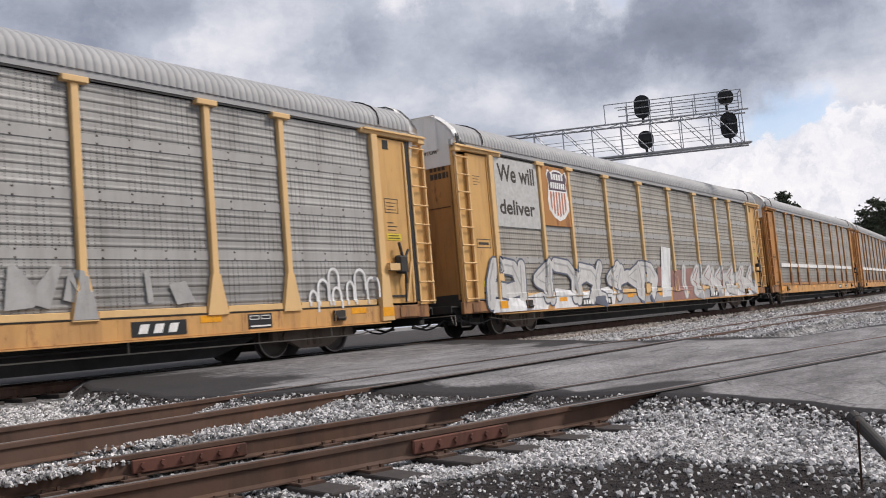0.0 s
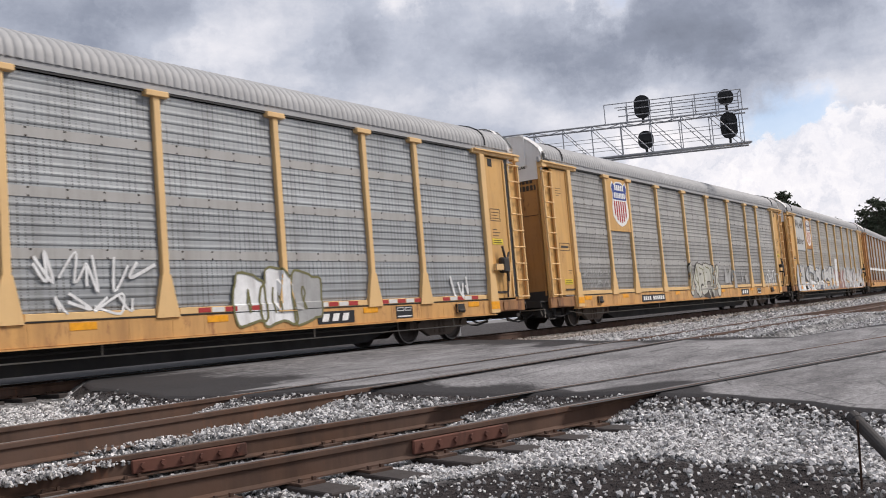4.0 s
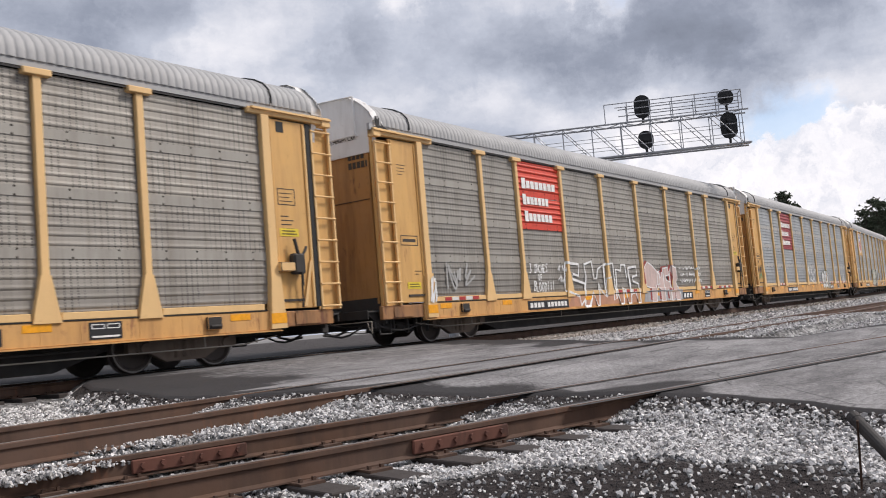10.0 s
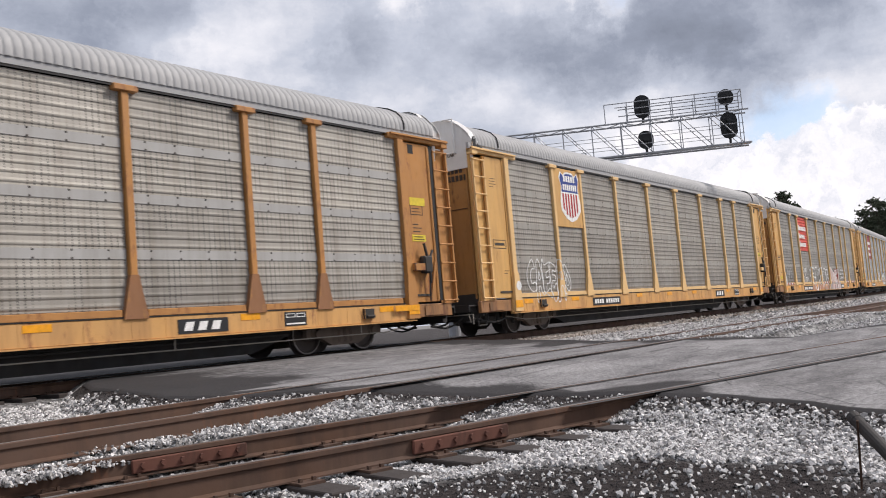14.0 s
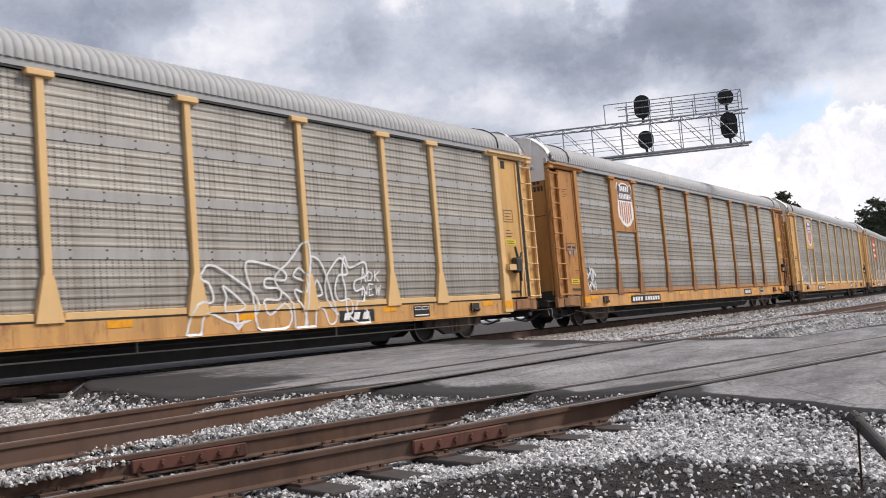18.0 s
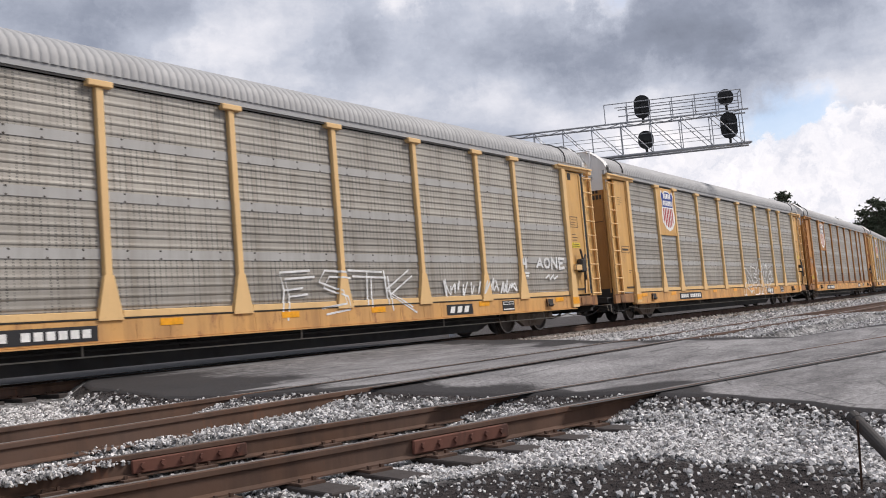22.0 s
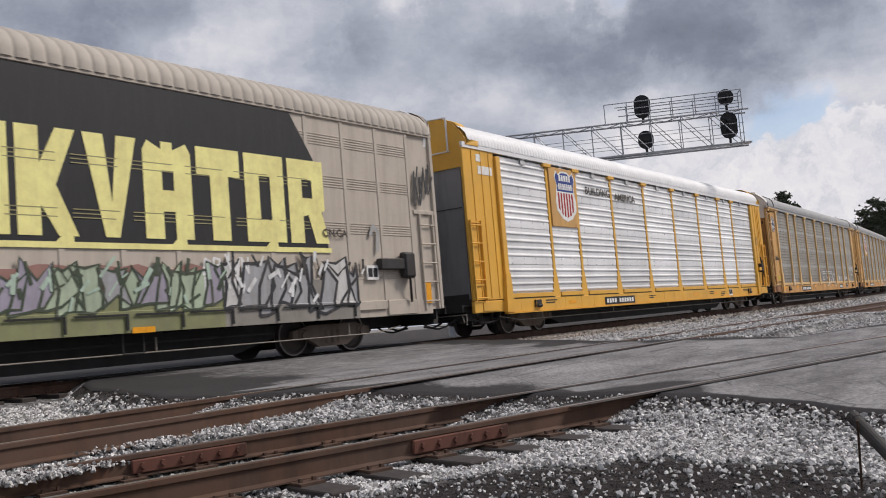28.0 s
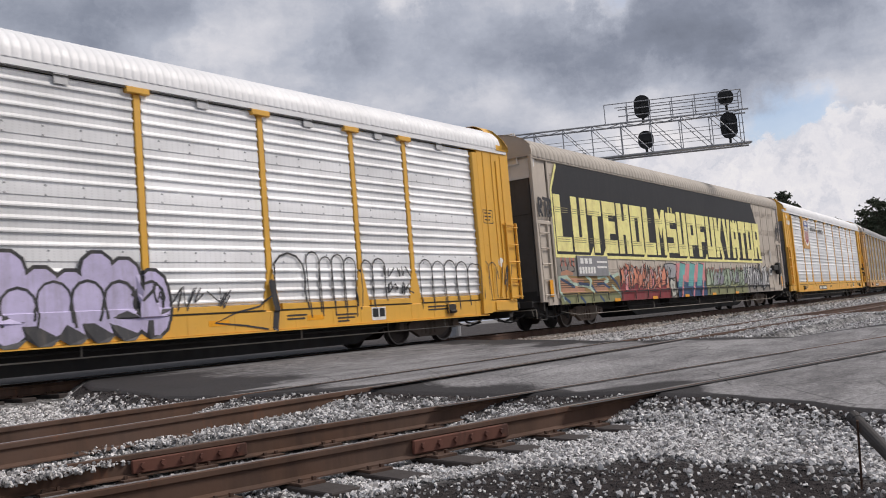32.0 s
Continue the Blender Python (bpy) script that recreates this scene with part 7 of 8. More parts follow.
def deco_new_b(car):
    fresh_marks(car)
    graffiti(car, lambda bm: humps(bm, ((-1.55, 1.95, 0.62), (-1.05, 2.05, 0.60), (-0.5, 1.8, 0.62), (0.0, 1.75, 0.60), (0.48, 2.05, 0.58), (0.98, 1.95, 0.60), (1.5, 1.75, 0.62)), 0.62, 1, 0), [K_SPRAY, PURPLE], "lilac bubble letters with thick black outlines")
    graffiti(car, lambda bm: (arches(bm, -1.75, 1.75, 0.75, 1.6, 6, 0.045, 70, 2), scribble(bm, 1.0, 1.7, 1.2, 1.5, 3, 0.04, 69, 2)), [K_SPRAY, K_SPRAY, K_SPRAY], "black inner lines of the bubble letters")
    graffiti(car, lambda bm: fat(bm, [(4.28, 0.62), (4.34, 0.95), (4.22, 1.5)], 0.15, 0), [K_SPRAY], "broad black swoosh")
    graffiti(car, lambda bm: arches(bm, 4.3, 5.2, 0.62, 2.15, 1, 0.035, 71), [K_SPRAY], "thin black outlined letter")
    graffiti(car, lambda bm: arches(bm, 5.25, 6.75, 0.62, 2.15, 4, 0.032, 72), [K_SPRAY], "thin black outlined letters")
    graffiti(car, lambda bm: arches(bm, 6.85, 7.75, 0.8, 2.1, 2, 0.03, 77), [K_SPRAY], "thin black outlined letters")
    graffiti(car, lambda bm: arches(bm, 9.0, 11.5, 0.70, 2.05, 5, 0.03, 73), [K_SPRAY], "thin black outlined letters")
    graffiti(car, lambda bm: (scribble(bm, 7.6, 8.65, 1.6, 1.85, 5, 0.03, 74), scribble(bm, 7.6, 8.65, 1.2, 1.5, 5, 0.03, 75)), [K_SPRAY], "small black handwriting that cannot be read")
    graffiti(car, lambda bm: ribbon(bm, [(4.2, 1.25), (3.9, 1.05), (3.3, 0.95), (2.8, 0.78), (3.5, 0.7), (4.1, 0.6)], 0.035), [K_SPRAY], "thin black line")
    graffiti(car, lambda bm: scribble(bm, 1.8, 3.2, 1.05, 1.45, 5, 0.028, 78), [K_SPRAY], "thin black scrawl")
    graffiti(car, lambda bm: (arches(bm, 11.6, 12.3, 0.9, 2.0, 2, 0.03, 79), scribble(bm, 12.2, 13.0, 1.2, 2.0, 4, 0.03, 76)), [K_SPRAY], "black scrawl on the end panel")


def deco_letters(car):
    graffiti(car, lambda bm: poly(bm, [(-12.22, 2.22), (9.42, 2.22), (9.12, 4.1), (8.52, 5.03), (-11.72, 5.03), (-12.22, 4.2)]), [BLACK_FIELD], "black painted band behind the letters", "rack")
    step = 1.138
    for i, ch in enumerate("LUTEHOLM$UPFUKVATOR"):
        x0 = -12.14 + step * i
        def draw(bm):
            for q in BLOCK[ch]:
                poly(bm, [(x0 + 1.02 * a, 2.31 + 1.75 * b) for a, b in q], 1)
        graffiti(car, draw, [LEMON, LEMON], "huge pale yellow block letter", "rack")
    def fringe(bm):
        poly(bm, [(-12.3, 2.12), (9.5, 2.12), (9.5, 2.22), (-12.3, 2.22)])
        poly(bm, [(-12.3, 2.12), (-12.2, 2.12), (-12.2, 4.2), (-11.75, 4.95), (-11.85, 5.02), (-12.3, 4.2)])
        for i in range(9):
            x = -9.95 + (0.95 if i == 1 else 2.2 * i)
            poly(bm, [(x, 2.2), (x + 0.34, 2.2), (x + 0.30, 2.5)])
    graffiti(car, fringe, [LEMON], "yellow edge below the black band", "rack")
    def wash(x0, x1, z0, z1, mat, label, wave=0.06, seed=1):
        rng = random.Random(seed)
        n = max(int((x1 - x0) / 0.35), 2)
        top = [(x0 + (x1 - x0) * i / n, z1 + rng.uniform(-wave, wave)) for i in range(n + 1)]
        graffiti(car, lambda bm: poly(bm, [(x0, max(z0, 0.70)), (x1, max(z0, 0.70))] + top[::-1]), [mat], label, "rack")

    def slits(x0, x1, z0, z1, mat, label):
        """Rows of pressed slits that the paint has missed."""
        def draw(bm):
            z = z0
            while z < z1:
                x = x0
                while x < x1 - 0.2:
                    ribbon(bm, [(x, z), (min(x + 0.85, x1), z)], 0.018)
                    x += 1.12
                z += 0.068
        tagged(graffiti(car, draw, [mat], label, "rack"), kind="stuff")
    for z in (2.62, 3.52):
        slits(-12.1, 9.3, z, z + 0.2, SLIT, "faint rows of slits through the letters")
    # grey panel with a tag, and the brown and orange piece round the plate
    wash(-12.28, -11.02, 1.50, 2.12, PANEL_GREY, "grey-brown buffed panel", 0.03, 3)
    for x in (-12.0, -11.75, -11.42, -11.2):
        graffiti(car, lambda bm: ribbon(bm, [(x, 2.12), (x + 0.02, 1.85)], 0.10), [BRICK_RED], "run of dark red paint", "rack")
    scrawl(car, "CYS", -12.15, -11.1, 1.68, 2.02, 0.05, 61, K_SPRAY, "rack", "black sprayed letter")
    wash(-12.28, -7.85, 0.98, 1.58, OCHRE, "ochre fill of a sprayed piece", 0.05, 4)
    wash(-12.28, -7.85, 0.62, 0.98, OLIVE, "olive fill along the sill", 0.0, 5)
    for x0, x1, z0, z1, seed in ((-12.2, -10.6, 1.05, 1.5, 6), (-9.9, -8.9, 1.05, 1.42, 7), (-12.1, -11.3, 1.58, 1.7, 8)):
        wash(x0, x1, z0, z1, SALMON_BROWN, "orange-brown flake of the piece", 0.05, seed)
    for line, m in (("0,.9 .12,.95 .2,.55 .35,.5 .5,.3", MINT), ("0,.9 0,.1 .05,-.3", MINT), (".03,.85 .22,.4", NAVY), (".3,.6 .5,.45 .55,.1", NAVY), (".42,1 .5,.75 .47,.35 .52,.1", MINT), (".62,.9 .74,1 .8,.7 .72,.6", MINT), (".8,1.3 .86,.9 .98,1.1", MINT), (".84,1 .95,.55 .99,.2", NAVY), (".6,.5 .7,.55 .8,.3", NAVY), (".86,.4 .98,-.1 1,-.3", MINT), (".05,-.2 .12,-.45", NAVY), (".3,-.2 .36,-.5", NAVY), (".62,-.2 .68,-.5", NAVY)):
        graffiti(car, lambda bm: fat(bm, traced(line, -12.25, -7.9, 1.0, 1.55), 0.11 if m is MINT else 0.09, 0), [m], "mint or navy stroke of the piece", "rack")
    slits(-12.2, -8.0, 1.20, 1.42, STENCIL, "dark slits through the paint")
    # orange-red piece
    wash(-7.9, -3.35, 0.62, 1.35, DEEP_RED, "deep red fade below the letters", 0.08, 9)
    wash(-7.7, -3.5, 1.30, 1.72, DULL_RED, "dull red fade behind the letters", 0.1, 10)
    for i in range(6):
        graffiti(car, lambda bm: wild(bm, -7.85 + 0.72 * i, -7.0 + 0.72 * i, 0.98, 2.04, 120 + i, (0, 1, 0), 2, 3, 0.035), [SALMON, PINK, K_SPRAY, ROSE], "salmon red graffiti letter with a black outline", "rack")
    slits(-7.6, -3.6, 1.15, 1.42, DEEP_RED, "red slits across the letters")
    # pale swollen shape
    graffiti(car, lambda bm: bubble(bm, -3.65, -2.5, 1.45, 2.02, 84, 0, 1, 0.04, 0.05), [SILVER, K_SPRAY], "pale grey sprayed shape", "rack")
    graffiti(car, lambda bm: bubble(bm, -3.3, -2.8, 0.75, 1.4, 85, 0, 1, 0.04, 0.05), [CHALK, K_SPRAY], "pale grey sprayed shape", "rack")
    # teal and pink piece
    wash(-2.55, 0.75, 1.25, 2.0, PINK, "pink fill of a sprayed piece", 0.10, 11)
    wash(-2.55, 0.75, 0.62, 1.30, NAVY, "navy fill below the letters", 0.05, 12)
    for x in (-2.45, -1.35, -0.35):
        graffiti(car, lambda bm: (poly(bm, [(x, 1.1), (x + 0.55, 1.1), (x + 1.02, 1.98), (x + 0.42, 2.05)], 0), ribbon(bm, [(x + 0.42, 2.05), (x + 1.02, 1.98)], 0.03, 1)), [TEAL, K_SPRAY], "slanted teal graffiti letter", "rack")
    for x in (-2.2, -0.9, 0.15):
        graffiti(car, lambda bm: ribbon(bm, [(x, 0.7), (x + 0.3, 1.2), (x + 0.45, 1.55)], 0.14), [PINK], "pink stroke through the letters", "rack")
    slits(-2.5, 0.7, 1.12, 1.45, STEEL_TEAL, "teal slits across the letters")
    # green and silver wild-style letters
    wash(0.8, 6.5, 0.62, 1.32, OLIVE, "olive fade below the letters", 0.08, 13)
    wash(0.8, 6.5, 1.30, 1.82, DULL_RED, "dull red fade behind the letters", 0.08, 14)
    graffiti(car, lambda bm: wild(bm, 0.85, 6.5, 0.95, 1.95, 86, (0, 1, 2, 0), 3, 4, 0.045), [SAGE, PURPLE_GREY, SILVER, DARK_GREEN, MINT], "green and silver wild-style letters with white highlights", "rack")
    wash(6.5, 10.2, 0.62, 1.5, PANEL_GREY, "grey fade below the letters", 0.1, 15)
    graffiti(car, lambda bm: wild(bm, 6.5, 10.2, 0.85, 2.08, 87, (0, 1, 0), 2, 3, 0.07), [SILVER, PALE_SPRAY, K_SPRAY, W_SPRAY], "silver wild-style letters with black shadows", "rack")
    scrawl(car, "DRAWN", 6.05, 7.2, 1.68, 1.98, 0.045, 65, W_SPRAY, "rack", "small white letter")
    scrawl(car, "BLOOD", 6.08, 7.05, 1.30, 1.62, 0.045, 66, W_SPRAY, "rack", "small white letter")
    bm = bmesh.new()
    box(bm, 10.53, 10.92, -1.535, -1.49, 1.53, 1.85)
    p = part("small_sign", bm, CREAM, car, "small white sign with black squares")
    for x in (10.57, 10.74):
        bm = bmesh.new()
        box(bm, x, x + 0.14, -1.538, -1.535, 1.59, 1.79)
        part("square", bm, PLATE, p)
    graffiti(car, lambda bm: fat(bm, [(10.75, 2.55), (10.85, 2.75), (11.0, 2.6), (10.95, 2.2)], 0.10, 0), [GREY_SPRAY], "grey sprayed curl", "rack")
    bm = bmesh.new()
    box(bm, -11.0, -8.78, -1.548, -1.490, 1.55, 2.19)
    p = part("marking_plate", bm, GREY_END, car, "grey plate with white markings")
    bm = bmesh.new()
    letter_bars(bm, -10.85, -9.95, 2.02, 0.17, (3,), -1.549)
    letter_bars(bm, -10.95, -9.75, 1.73, 0.21, (6,), -1.549)
    label_bars(bm, -9.62, 2.0, (1, 0.95), 0.75, 0.17, 0.06, -1.549)
    part("marking", bm, CREAM, p)
    # black edges of the notched sill
    for i in range(20):
        x = -12.32 + 1.12 * i
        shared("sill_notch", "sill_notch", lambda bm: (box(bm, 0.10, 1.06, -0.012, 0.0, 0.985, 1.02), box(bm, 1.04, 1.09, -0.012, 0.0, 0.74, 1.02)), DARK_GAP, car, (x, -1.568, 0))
    graffiti(car, lambda bm: (scribble(bm, 12.35, 13.1, 3.3, 4.3, 4, 0.05, 91), ribbon(bm, [(12.5, 4.0), (12.6, 3.3)], 0.06)), [K_SPRAY], "black tag beside the ladder", "rack")
    scrawl(car, "RTB", -13.2, -12.35, 3.35, 3.85, 0.10, 92, K_SPRAY, "rack", "black sprayed letter on the end panel")
    words("web_address", "CN.CA", 9.25, -1.52, 2.46, 0.17, 0.75, STENCIL, car)
    for x in (-8.32, -5.03, -1.72, 1.55, 4.73):
        shared("orange_reflector", "rack_orange", lambda bm: box(bm, -0.22, 0.22, -0.006, 0.0, 0.69, 0.79), ORANGE, car, (x, -1.568, 0))


def deco_band(car):
    bm = bmesh.new()
    box(bm, -10.9, 11.0, -1.505, -1.478, 1.95, 2.15)
    part("pale_band", bm, CREAM, car, "pale band along the side")


DECOR = {"deliver": deco_deliver, "shield_a": deco_shield_a, "red_a": deco_red_a, "red_b": deco_red_b, "shield_b": deco_shield_b, "shield_c": deco_shield_c, "shield_d": deco_shield_d, "round": deco_round, "new_a": deco_new_a, "new_b": deco_new_b, "letters": deco_letters, "band": deco_band}


# ---- the train ----
OLD = dict(body=YELLOW, trim=POST_CREAM, panel=GALV, roof=ROOF, cap=WHITE_CAP, end=END_BROWN, sill=SILL)
STYLES = {
    "old": OLD,
    "blue": dict(OLD, panel=GALV_BLUE),
    "tan": dict(OLD, panel=GALV_TAN),
    "brown": dict(OLD, panel=GALV_BROWN, lap=BAND_DARK),
    "dark": dict(OLD, panel=GALV_DARK, lap=BAND_DARK),
    "rusty": dict(OLD, panel=GALV_TAN, trim=YELLOW_RUSTY, body=YELLOW_RUSTY, foot=RUST_FOOT),
    "new": dict(OLD, fresh=True, body=YELLOW_NEW, trim=YELLOW_NEW, panel=ALU, roof=ROOF_NEW, cap=YELLOW_NEW, end=GREY_END, sill=YELLOW_NEW),
    "tan_car": dict(OLD, shallow=True, body=TAN, trim=TAN, panel=TAN, roof=TAN_ROOF, cap=WHITE_CAP, end=TAN_END, sill=TAN),
}
# how far along the line each car's middle is at the start, its look and its label
TRAIN = [
    (171.64, "rusty", "faded yellow and grey autorack rail car on the main line"),
    (143.69, "rusty", "faded yellow and grey autorack rail car on the main line"),
    (115.74, "rusty", "faded yellow and grey autorack rail car on the main line"),
    (87.79, "band", "yellow autorack car with a pale band along its side"),
    (59.84, "band", "yellow autorack car with a pale band along its side"),
    (31.894, "deliver", "weathered grey and yellow autorack car with lettering and white graffiti"),
    (3.921, "shield_a", "weathered autorack car with a shield panel and pale graffiti"),
    (-24.103, "red_a", "blue-grey autorack car with a dark red panel"),
    (-52.11, "red_b", "dark weathered autorack car with a bright red panel and graffiti"),
    (-80.227, "shield_b", "weathered autorack car with a shield panel and white graffiti"),
    (-108.043, "shield_c", "rusty yellow and tan autorack car with a faded shield"),
    (-135.831, "shield_d", "tan-grey autorack car with a bright shield and line graffiti"),
    (-163.724, "round", "tan-grey autorack car with a round emblem on its end panel"),
    (-191.615, "new_a", "fresh yellow autorack car with bright metal screens"),
    (-219.528, "letters", "tan box-sided autorack car covered in large graffiti letters"),
    (-247.442, "new_b", "fresh yellow autorack car with bright screens and purple graffiti"),
]
KIND = {"band": "rusty", "deliver": "tan", "shield_a": "old", "red_a": "blue", "red_b": "dark", "shield_b": "brown", "shield_c": "rusty", "shield_d": "tan", "round": "tan", "new_a": "new", "letters": "tan_car", "new_b": "new"}
EXTRA = {"new_b": dict(bare=True), "red_a": dict(reflectors=(1, 5, 6, 7, 8)), "red_b": dict(reflectors=(0, 4, 7, 8)), "shield_a": dict(), "shield_c": dict()}
CARS, WHEELS = [], []


def make_train():
    for start, look_, label in TRAIN:
        wheels = []
        car = (box_rack if look_ == "letters" else autorack)(label, dict(STYLES[KIND.get(look_, look_)], **EXTRA.get(look_, {})), wheels)
        decorate(car, look_)
        CARS.append((car, start, look_))
        WHEELS.append(wheels)


make_train()


# ---- signal bridge, trees and trackside ----
GALV_STEEL = paint("galvanised_steel", (0.36, 0.37, 0.39), (0.2, 0.2, 0.2), 0.5, 0.3, 0.3)
SIGNAL_BLACK = plain("signal_black", (0.008, 0.008, 0.009), 0.6)


def signal_bridge():
    """A cantilever that carries two pairs of signal heads over the tracks."""
    tip, back = Vector((39.94, 12.62, 0)), Vector((35.2, 21.77, 0))
    d = (back - tip).normalized()
    side = Vector((-d.y, d.x, 0))                # away from the viewer
    side = side if side.x > 0 else -side
    low, top, hand = 7.30, 8.79, 9.70
    b = tagged(new("signal_bridge"), "galvanised steel cantilever signal bridge over the tracks", "signal bridge")

    def member(name, pts, r, sides=6):
        bm = bmesh.new()
        for p, q in pts:
            rod(bm, p, q, r, sides)
        return part(name, bm, GALV_STEEL, b)
    at = lambda along_, z, dep=0.0: tip + d * along_ + side * dep + Vector((0, 0, z))
    n, pitch, depth = 8, 1.32, 0.85
    length = n * pitch + 3.2
    for dep in (0.0, depth):
        member("chord", [(at(-0.25, top, dep), at(length, top, dep))], 0.04)
        member("chord", [(at(-0.25, low, dep), at(length, low, dep))], 0.045)
        for i in range(n + 1):
            member("upright", [(at(i * pitch + 0.05, low, dep), at(i * pitch + 0.05, top, dep))], 0.02)
            if i < n:
                member("diagonal", [(at(i * pitch + 0.05, low, dep), at((i + 1) * pitch + 0.05, top, dep))], 0.02)
        for z in (low + 0.45, low + 0.9):
            member("guard_rail", [(at(0.0, z, dep), at(n * pitch, z, dep))], 0.012)
    for z, k in ((hand, 6.0), (hand - 0.3, 5.4), (hand - 0.6, 5.4)):
        member("hand_rail", [(at(0.0, z), at(k, z))], 0.022)
        member("hand_rail", [(at(0.0, z, depth), at(k - 0.5, z, depth))], 0.02)
    member("hand_rail", [(at(0.0, hand), at(0.0, hand, depth))], 0.02)
    for i in range(7):
        member("rail_post", [(at(i * 1.0, top), at(i * 1.0, hand))], 0.022)
        if i < 6:
            member("rail_post", [(at(i * 1.0, top, depth), at(i * 1.0, hand, depth))], 0.02)
    bm = bmesh.new()
    q = [at(-0.3, low + 0.03, 0.12), at(length, low + 0.03, 0.12), at(length, low + 0.03, depth - 0.12), at(-0.3, low + 0.03, depth - 0.12)]
    a = [bm.verts.new(p) for p in q]
    c = [bm.verts.new(p + Vector((0, 0, 0.02))) for p in q]
    bm.faces.new(a[::-1]); bm.faces.new(c)
    for i in range(4):
        bm.faces.new((a[i], a[(i + 1) % 4], c[(i + 1) % 4], c[i]))
    part("walkway", bm, GALV_STEEL, b)
    for i in range(n):
        member("lacing", [(at(i * pitch, top), at((i + 0.5) * pitch, top, depth)), (at((i + 0.5) * pitch, top, depth), at((i + 1) * pitch, top))], 0.02)
    bm = bmesh.new()
    rod(bm, at(length, -0.2, depth / 2), at(length, hand - 0.4, depth / 2), 0.28, 14)
    part("mast", bm, GALV_STEEL, b)
    # signal heads face away along the line; their backs are seen
    toward = -side
    for k, z, tall, wide in ((0.60, 9.50, 0.74, 0.70), (0.58, 8.22, 1.20, 0.74), (4.28, 9.52, 1.08, 0.74), (4.26, 7.98, 0.84, 0.70)):
        c = at(k, z, depth * 0.5)
        h = part("signal_head", signal_plate(c, d, toward, wide, tall), SIGNAL_BLACK, b, "black oval signal back plate")
        bm = bmesh.new()
        foot = top if z > top else low
        rod(bm, c - Vector((0, 0, tall / 2)), Vector((c.x, c.y, foot)), 0.06, 8)
        for s in (-0.22, 0.0, 0.22):
            if abs(s) < tall / 2 - 0.2 or s == 0:
                rod(bm, c + Vector((0, 0, s)), c + Vector((0, 0, s)) + toward * 0.32, 0.11, 10)
        part("signal_lamp", bm, SIGNAL_BLACK, h)


def signal_plate(c, d, toward, wide, tall):
    bm = bmesh.new()
    n = 28
    rings = []
    straight = max(tall - wide, 0) / 2
    for off in (-0.03, 0.03):
        ring = []
        for i in range(n):
            a = 2 * math.pi * i / n
            z = math.sin(a) * wide / 2
            z += straight if z > 0 else -straight
            ring.append(bm.verts.new(c + d * (math.cos(a) * wide / 2) + Vector((0, 0, z)) + toward * off))
        rings.append(ring)
    bm.faces.new(rings[0]); bm.faces.new(rings[1][::-1])
    for i in range(n):
        bm.faces.new((rings[0][i], rings[1][i], rings[1][(i + 1) % n], rings[0][(i + 1) % n]))
    return bm


signal_bridge()
BARK = plain("pine_bark", (0.07, 0.05, 0.04), 0.95)


def leaf_material():
    m, nt, b = material("pine_needles", 0.9)
    geo = nt.nodes.new("ShaderNodeNewGeometry")
    nt.links.new(ramp(nt, geo.outputs["Random Per Island"], [(0.0, (0.045, 0.058, 0.036)), (0.6, (0.085, 0.10, 0.062)), (1.0, (0.13, 0.14, 0.09))]), b.inputs["Base Color"])
    return m


NEEDLES = leaf_material()


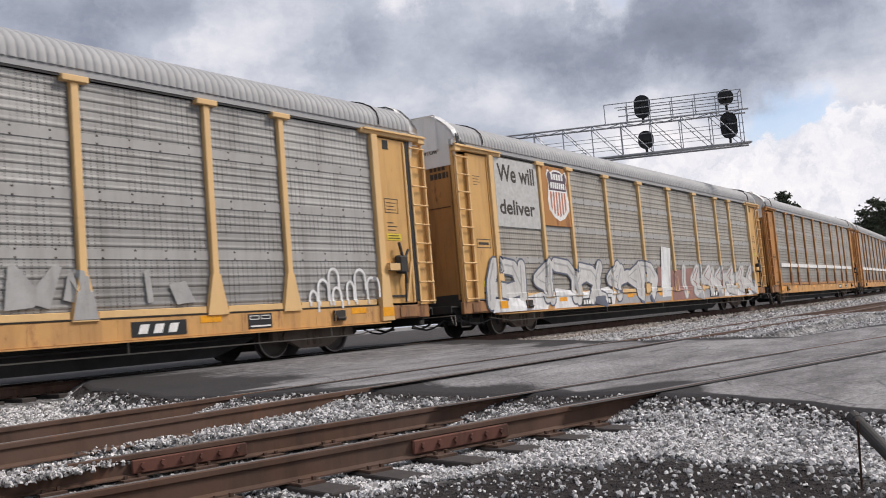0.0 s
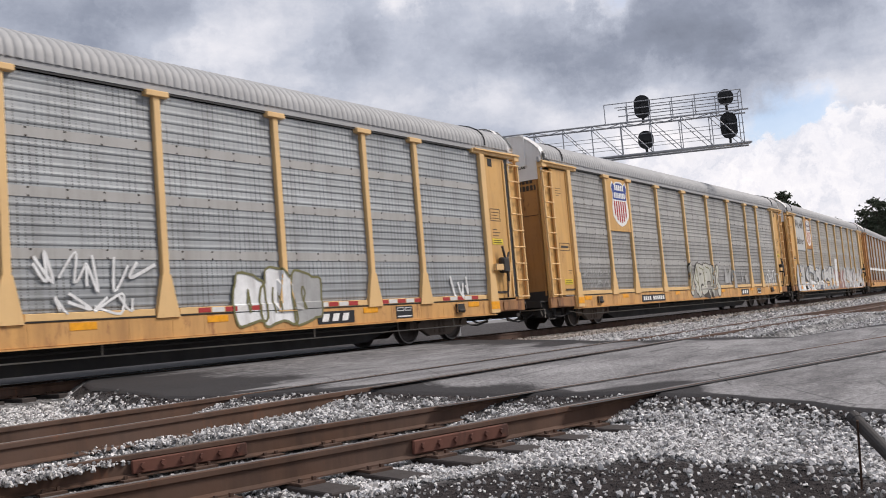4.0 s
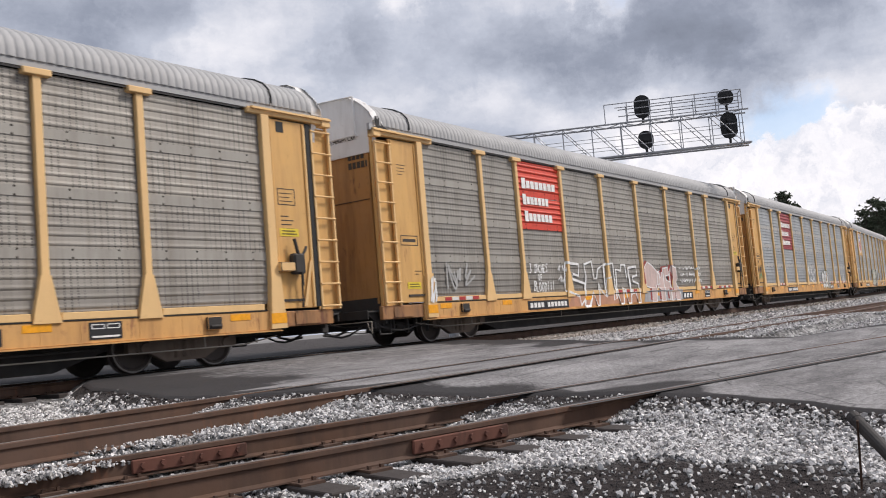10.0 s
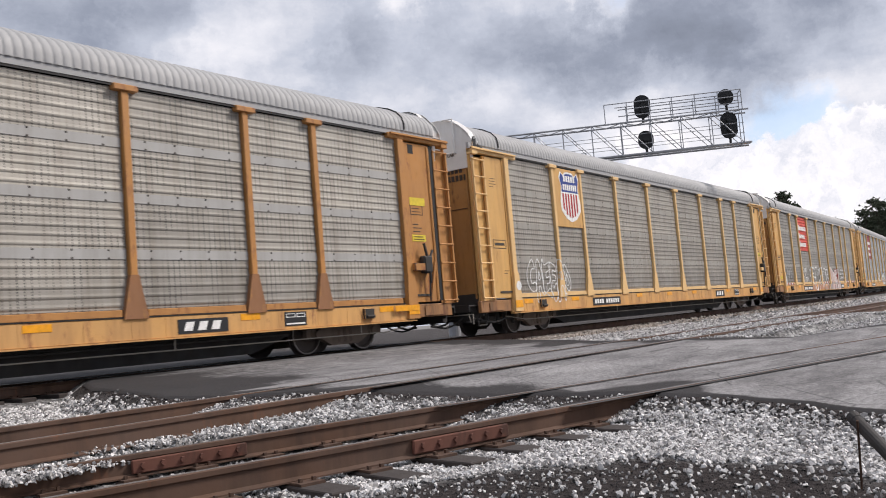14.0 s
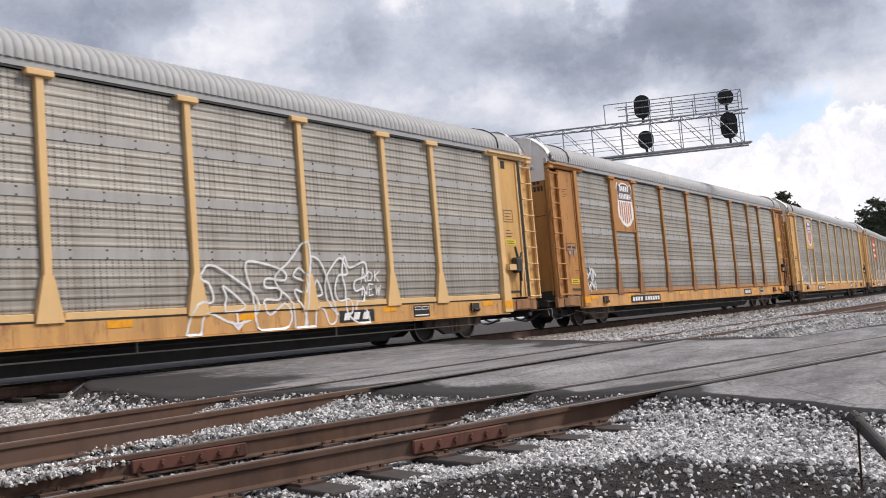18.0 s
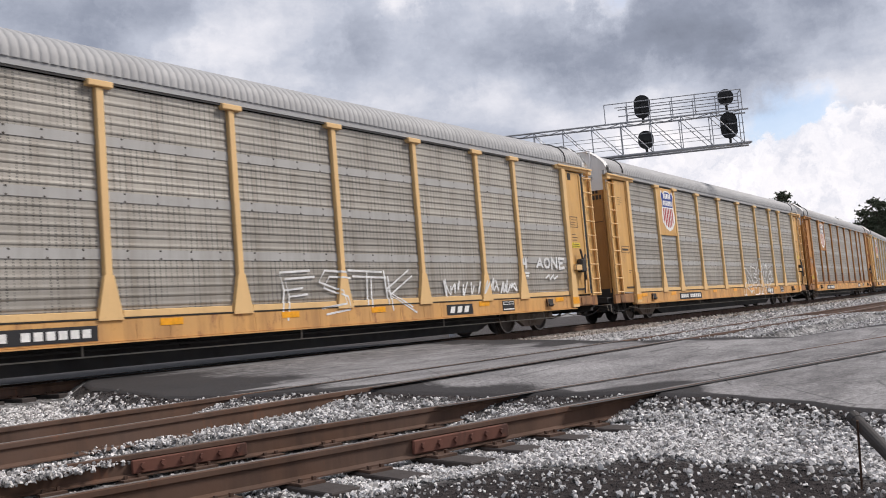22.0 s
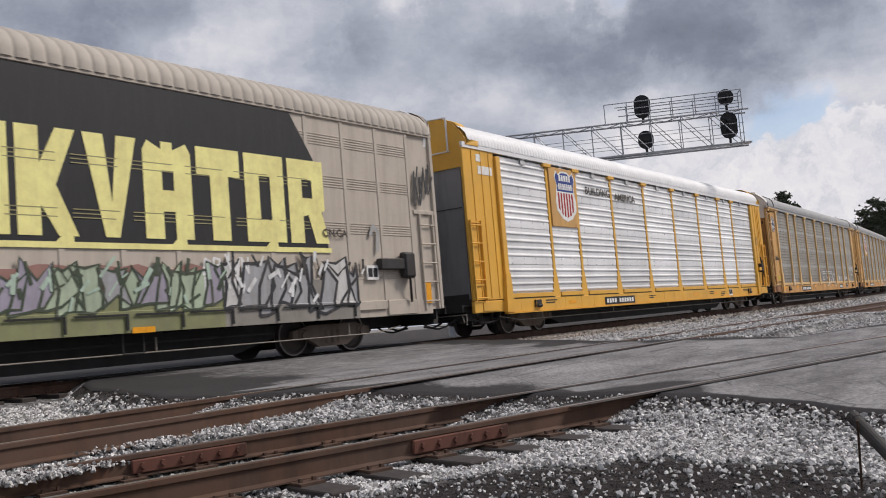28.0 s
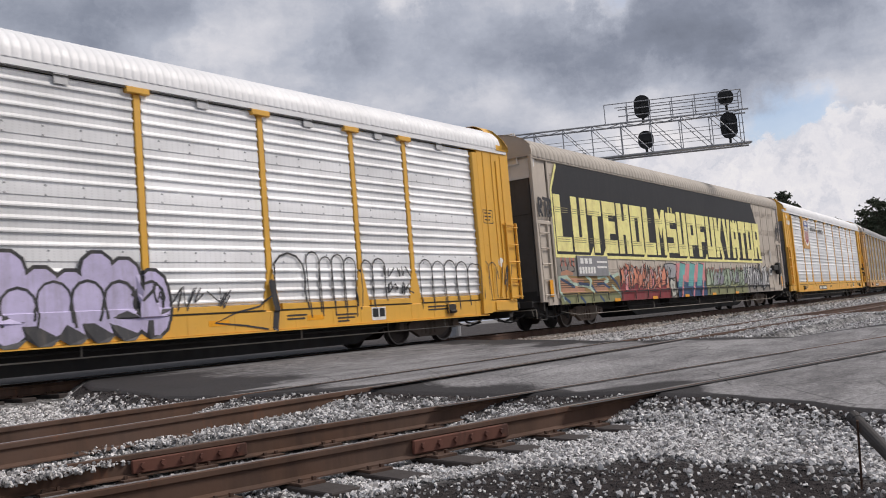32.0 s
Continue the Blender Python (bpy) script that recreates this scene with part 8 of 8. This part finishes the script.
def tree(x, y, tall, spread_, seed, bare=0.45, count=900):
    """A tall pine: tapered trunk, limbs, and a ragged crown of small needle clumps."""
    rng = random.Random(seed)
    t = tagged(new("pine_tree"), "tall dark green pine behind the railway line", "tree", group="pines beyond the line")
    t.location = (x, y, -0.2)
    bm = bmesh.new()
    segs, sides = 7, 8
    rings = []
    bend_ = rng.uniform(-0.3, 0.3)
    centre = lambda k: Vector((bend_ * k * k * 2, rng.uniform(-0.05, 0.05), tall * k))
    line = [centre(i / segs) for i in range(segs + 1)]
    for i, c in enumerate(line):
        r = 0.32 * (1 - 0.85 * i / segs) * tall / 18
        rings.append([bm.verts.new(c + Vector((r * math.cos(2 * math.pi * j / sides), r * math.sin(2 * math.pi * j / sides), 0))) for j in range(sides)])
    for a, c in zip(rings, rings[1:]):
        for j in range(sides):
            bm.faces.new((a[j], a[(j + 1) % sides], c[(j + 1) % sides], c[j]))
    bm.faces.new(rings[-1])
    part("trunk", bm, BARK, t)
    tips = []
    bm = bmesh.new()
    for i in range(26):
        k = bare + (0.98 - bare) * (i / 25) ** 0.9
        z = tall * k
        reach = spread_ * (1.0 - ((k - bare - 0.2) / (1.1 - bare)) ** 2) * rng.uniform(0.45, 1.05)
        a = rng.uniform(0, 6.28)
        p = Vector((bend_ * k * k * 2, 0, z))
        q = p + Vector((math.cos(a) * reach, math.sin(a) * reach, reach * rng.uniform(0.05, 0.45)))
        rod(bm, p, q, 0.05 * tall / 18, 5)
        tips += [(p.lerp(q, f), reach * 0.36) for f in (0.55, 0.8, 1.0)]
    part("limb", bm, BARK, t, "bare limbs of the crown")
    verts, faces = [], []
    for _ in range(count):
        c, r = rng.choice(tips)
        g = c + Vector((rng.gauss(0, r * 0.62), rng.gauss(0, r * 0.62), rng.gauss(0, r * 0.38)))
        s = rng.uniform(0.16, 0.42) * tall / 18
        for _ in range(3):
            u = Vector((rng.gauss(0, 1), rng.gauss(0, 1), rng.gauss(0, 0.7))).normalized() * s
            w = Vector((rng.gauss(0, 1), rng.gauss(0, 1), rng.gauss(0, 1))).normalized() * s * 0.6
            n = len(verts)
            verts += [g - u * 0.5 - w, g + u, g - u * 0.5 + w]
            faces.append((n, n + 1, n + 2))
    me = bpy.data.meshes.new("crown")
    me.from_pydata(verts, [], faces)
    me.materials.append(NEEDLES)
    crown = new("crown", me)
    crown.parent = t
    return t


def make_trees():
    for x, y, tall, spread_, seed, count in ((150, 43.3, 17.0, 3.2, 1, 1800), (151, 41.7, 15.3, 2.2, 2, 900), (165, 37.9, 12.9, 1.7, 3, 500),
                                             (152, 32.6, 10.2, 2.4, 4, 1200), (150, 30.6, 12.2, 2.6, 9, 1500), (150, 29.0, 13.9, 2.6, 5, 1800), (156, 28.6, 13.4, 3.2, 6, 1800), (150, 26.0, 13.0, 3.4, 7, 1600), (158, 31.0, 11.6, 3.0, 8, 1400)):
        tree(x, y, tall, spread_, seed, 0.4, count)
    rng = random.Random(77)
    for i in range(14):
        tree(rng.uniform(170, 260), rng.uniform(-140, 20), rng.uniform(16, 23), rng.uniform(4, 7), 100 + i, 0.4, 500)


make_trees()


def fallen_post():
    """A dark pipe that leans on a rusty stake in the dirt."""
    p = tagged(new("fallen_post"), "dark weathered post leaning on a thin rusty stake", "post")
    a, c = Vector((4.94, 1.18, -0.224)), Vector((4.72, 0.997, -0.36))
    bm = bmesh.new()
    dirn = (c - a).normalized()
    rod(bm, a, a + dirn * 0.62, 0.032, 14)
    rod(bm, a - dirn * 0.004, a + dirn * 0.04, 0.034, 14)
    part("post", bm, paint("weathered_post", (0.035, 0.03, 0.028), (0.08, 0.07, 0.06), 0.8, 0, 0.5, None, 0.6, 14.0, 0.5), p)
    bm = bmesh.new()
    top = a + dirn * 0.12 + Vector((0.0, 0.0, 0.0))
    rod(bm, top + Vector((-0.045, 0.02, 0.05)), Vector((5.02, 1.197, -0.60)), 0.006, 7)
    part("stake", bm, RAIL_RUST, p)


fallen_post()


# ---- movement ----
def along(s):
    """The point of the main line's centre s metres along it."""
    return Vector((s, line_y(s), 0.0))


def car_pose(s):
    a, b = along(s - 9.76), along(s + 9.76)
    m = (a + b) / 2
    return pose(m.x, m.y, 0.0, 0, 0, math.degrees(math.atan2(b.y - a.y, b.x - a.x)))


def gone(t):
    """How far the train has run since the start."""
    return SPEED * t + SLOWING * t * t / 2


def motions():
    for (car, start, look_), wheels in zip(CARS, WHEELS):
        walk(car, [(0.5 * i, car_pose(start + gone(0.5 * i))) for i in range(65)])
        if start < 40:
            for w in wheels:
                home = w.location.copy()
                walk(w, [(i / 15, pose(*home, 0, math.degrees(gone(i / 15) / 0.425), 0)) for i in range(481)])


motions()
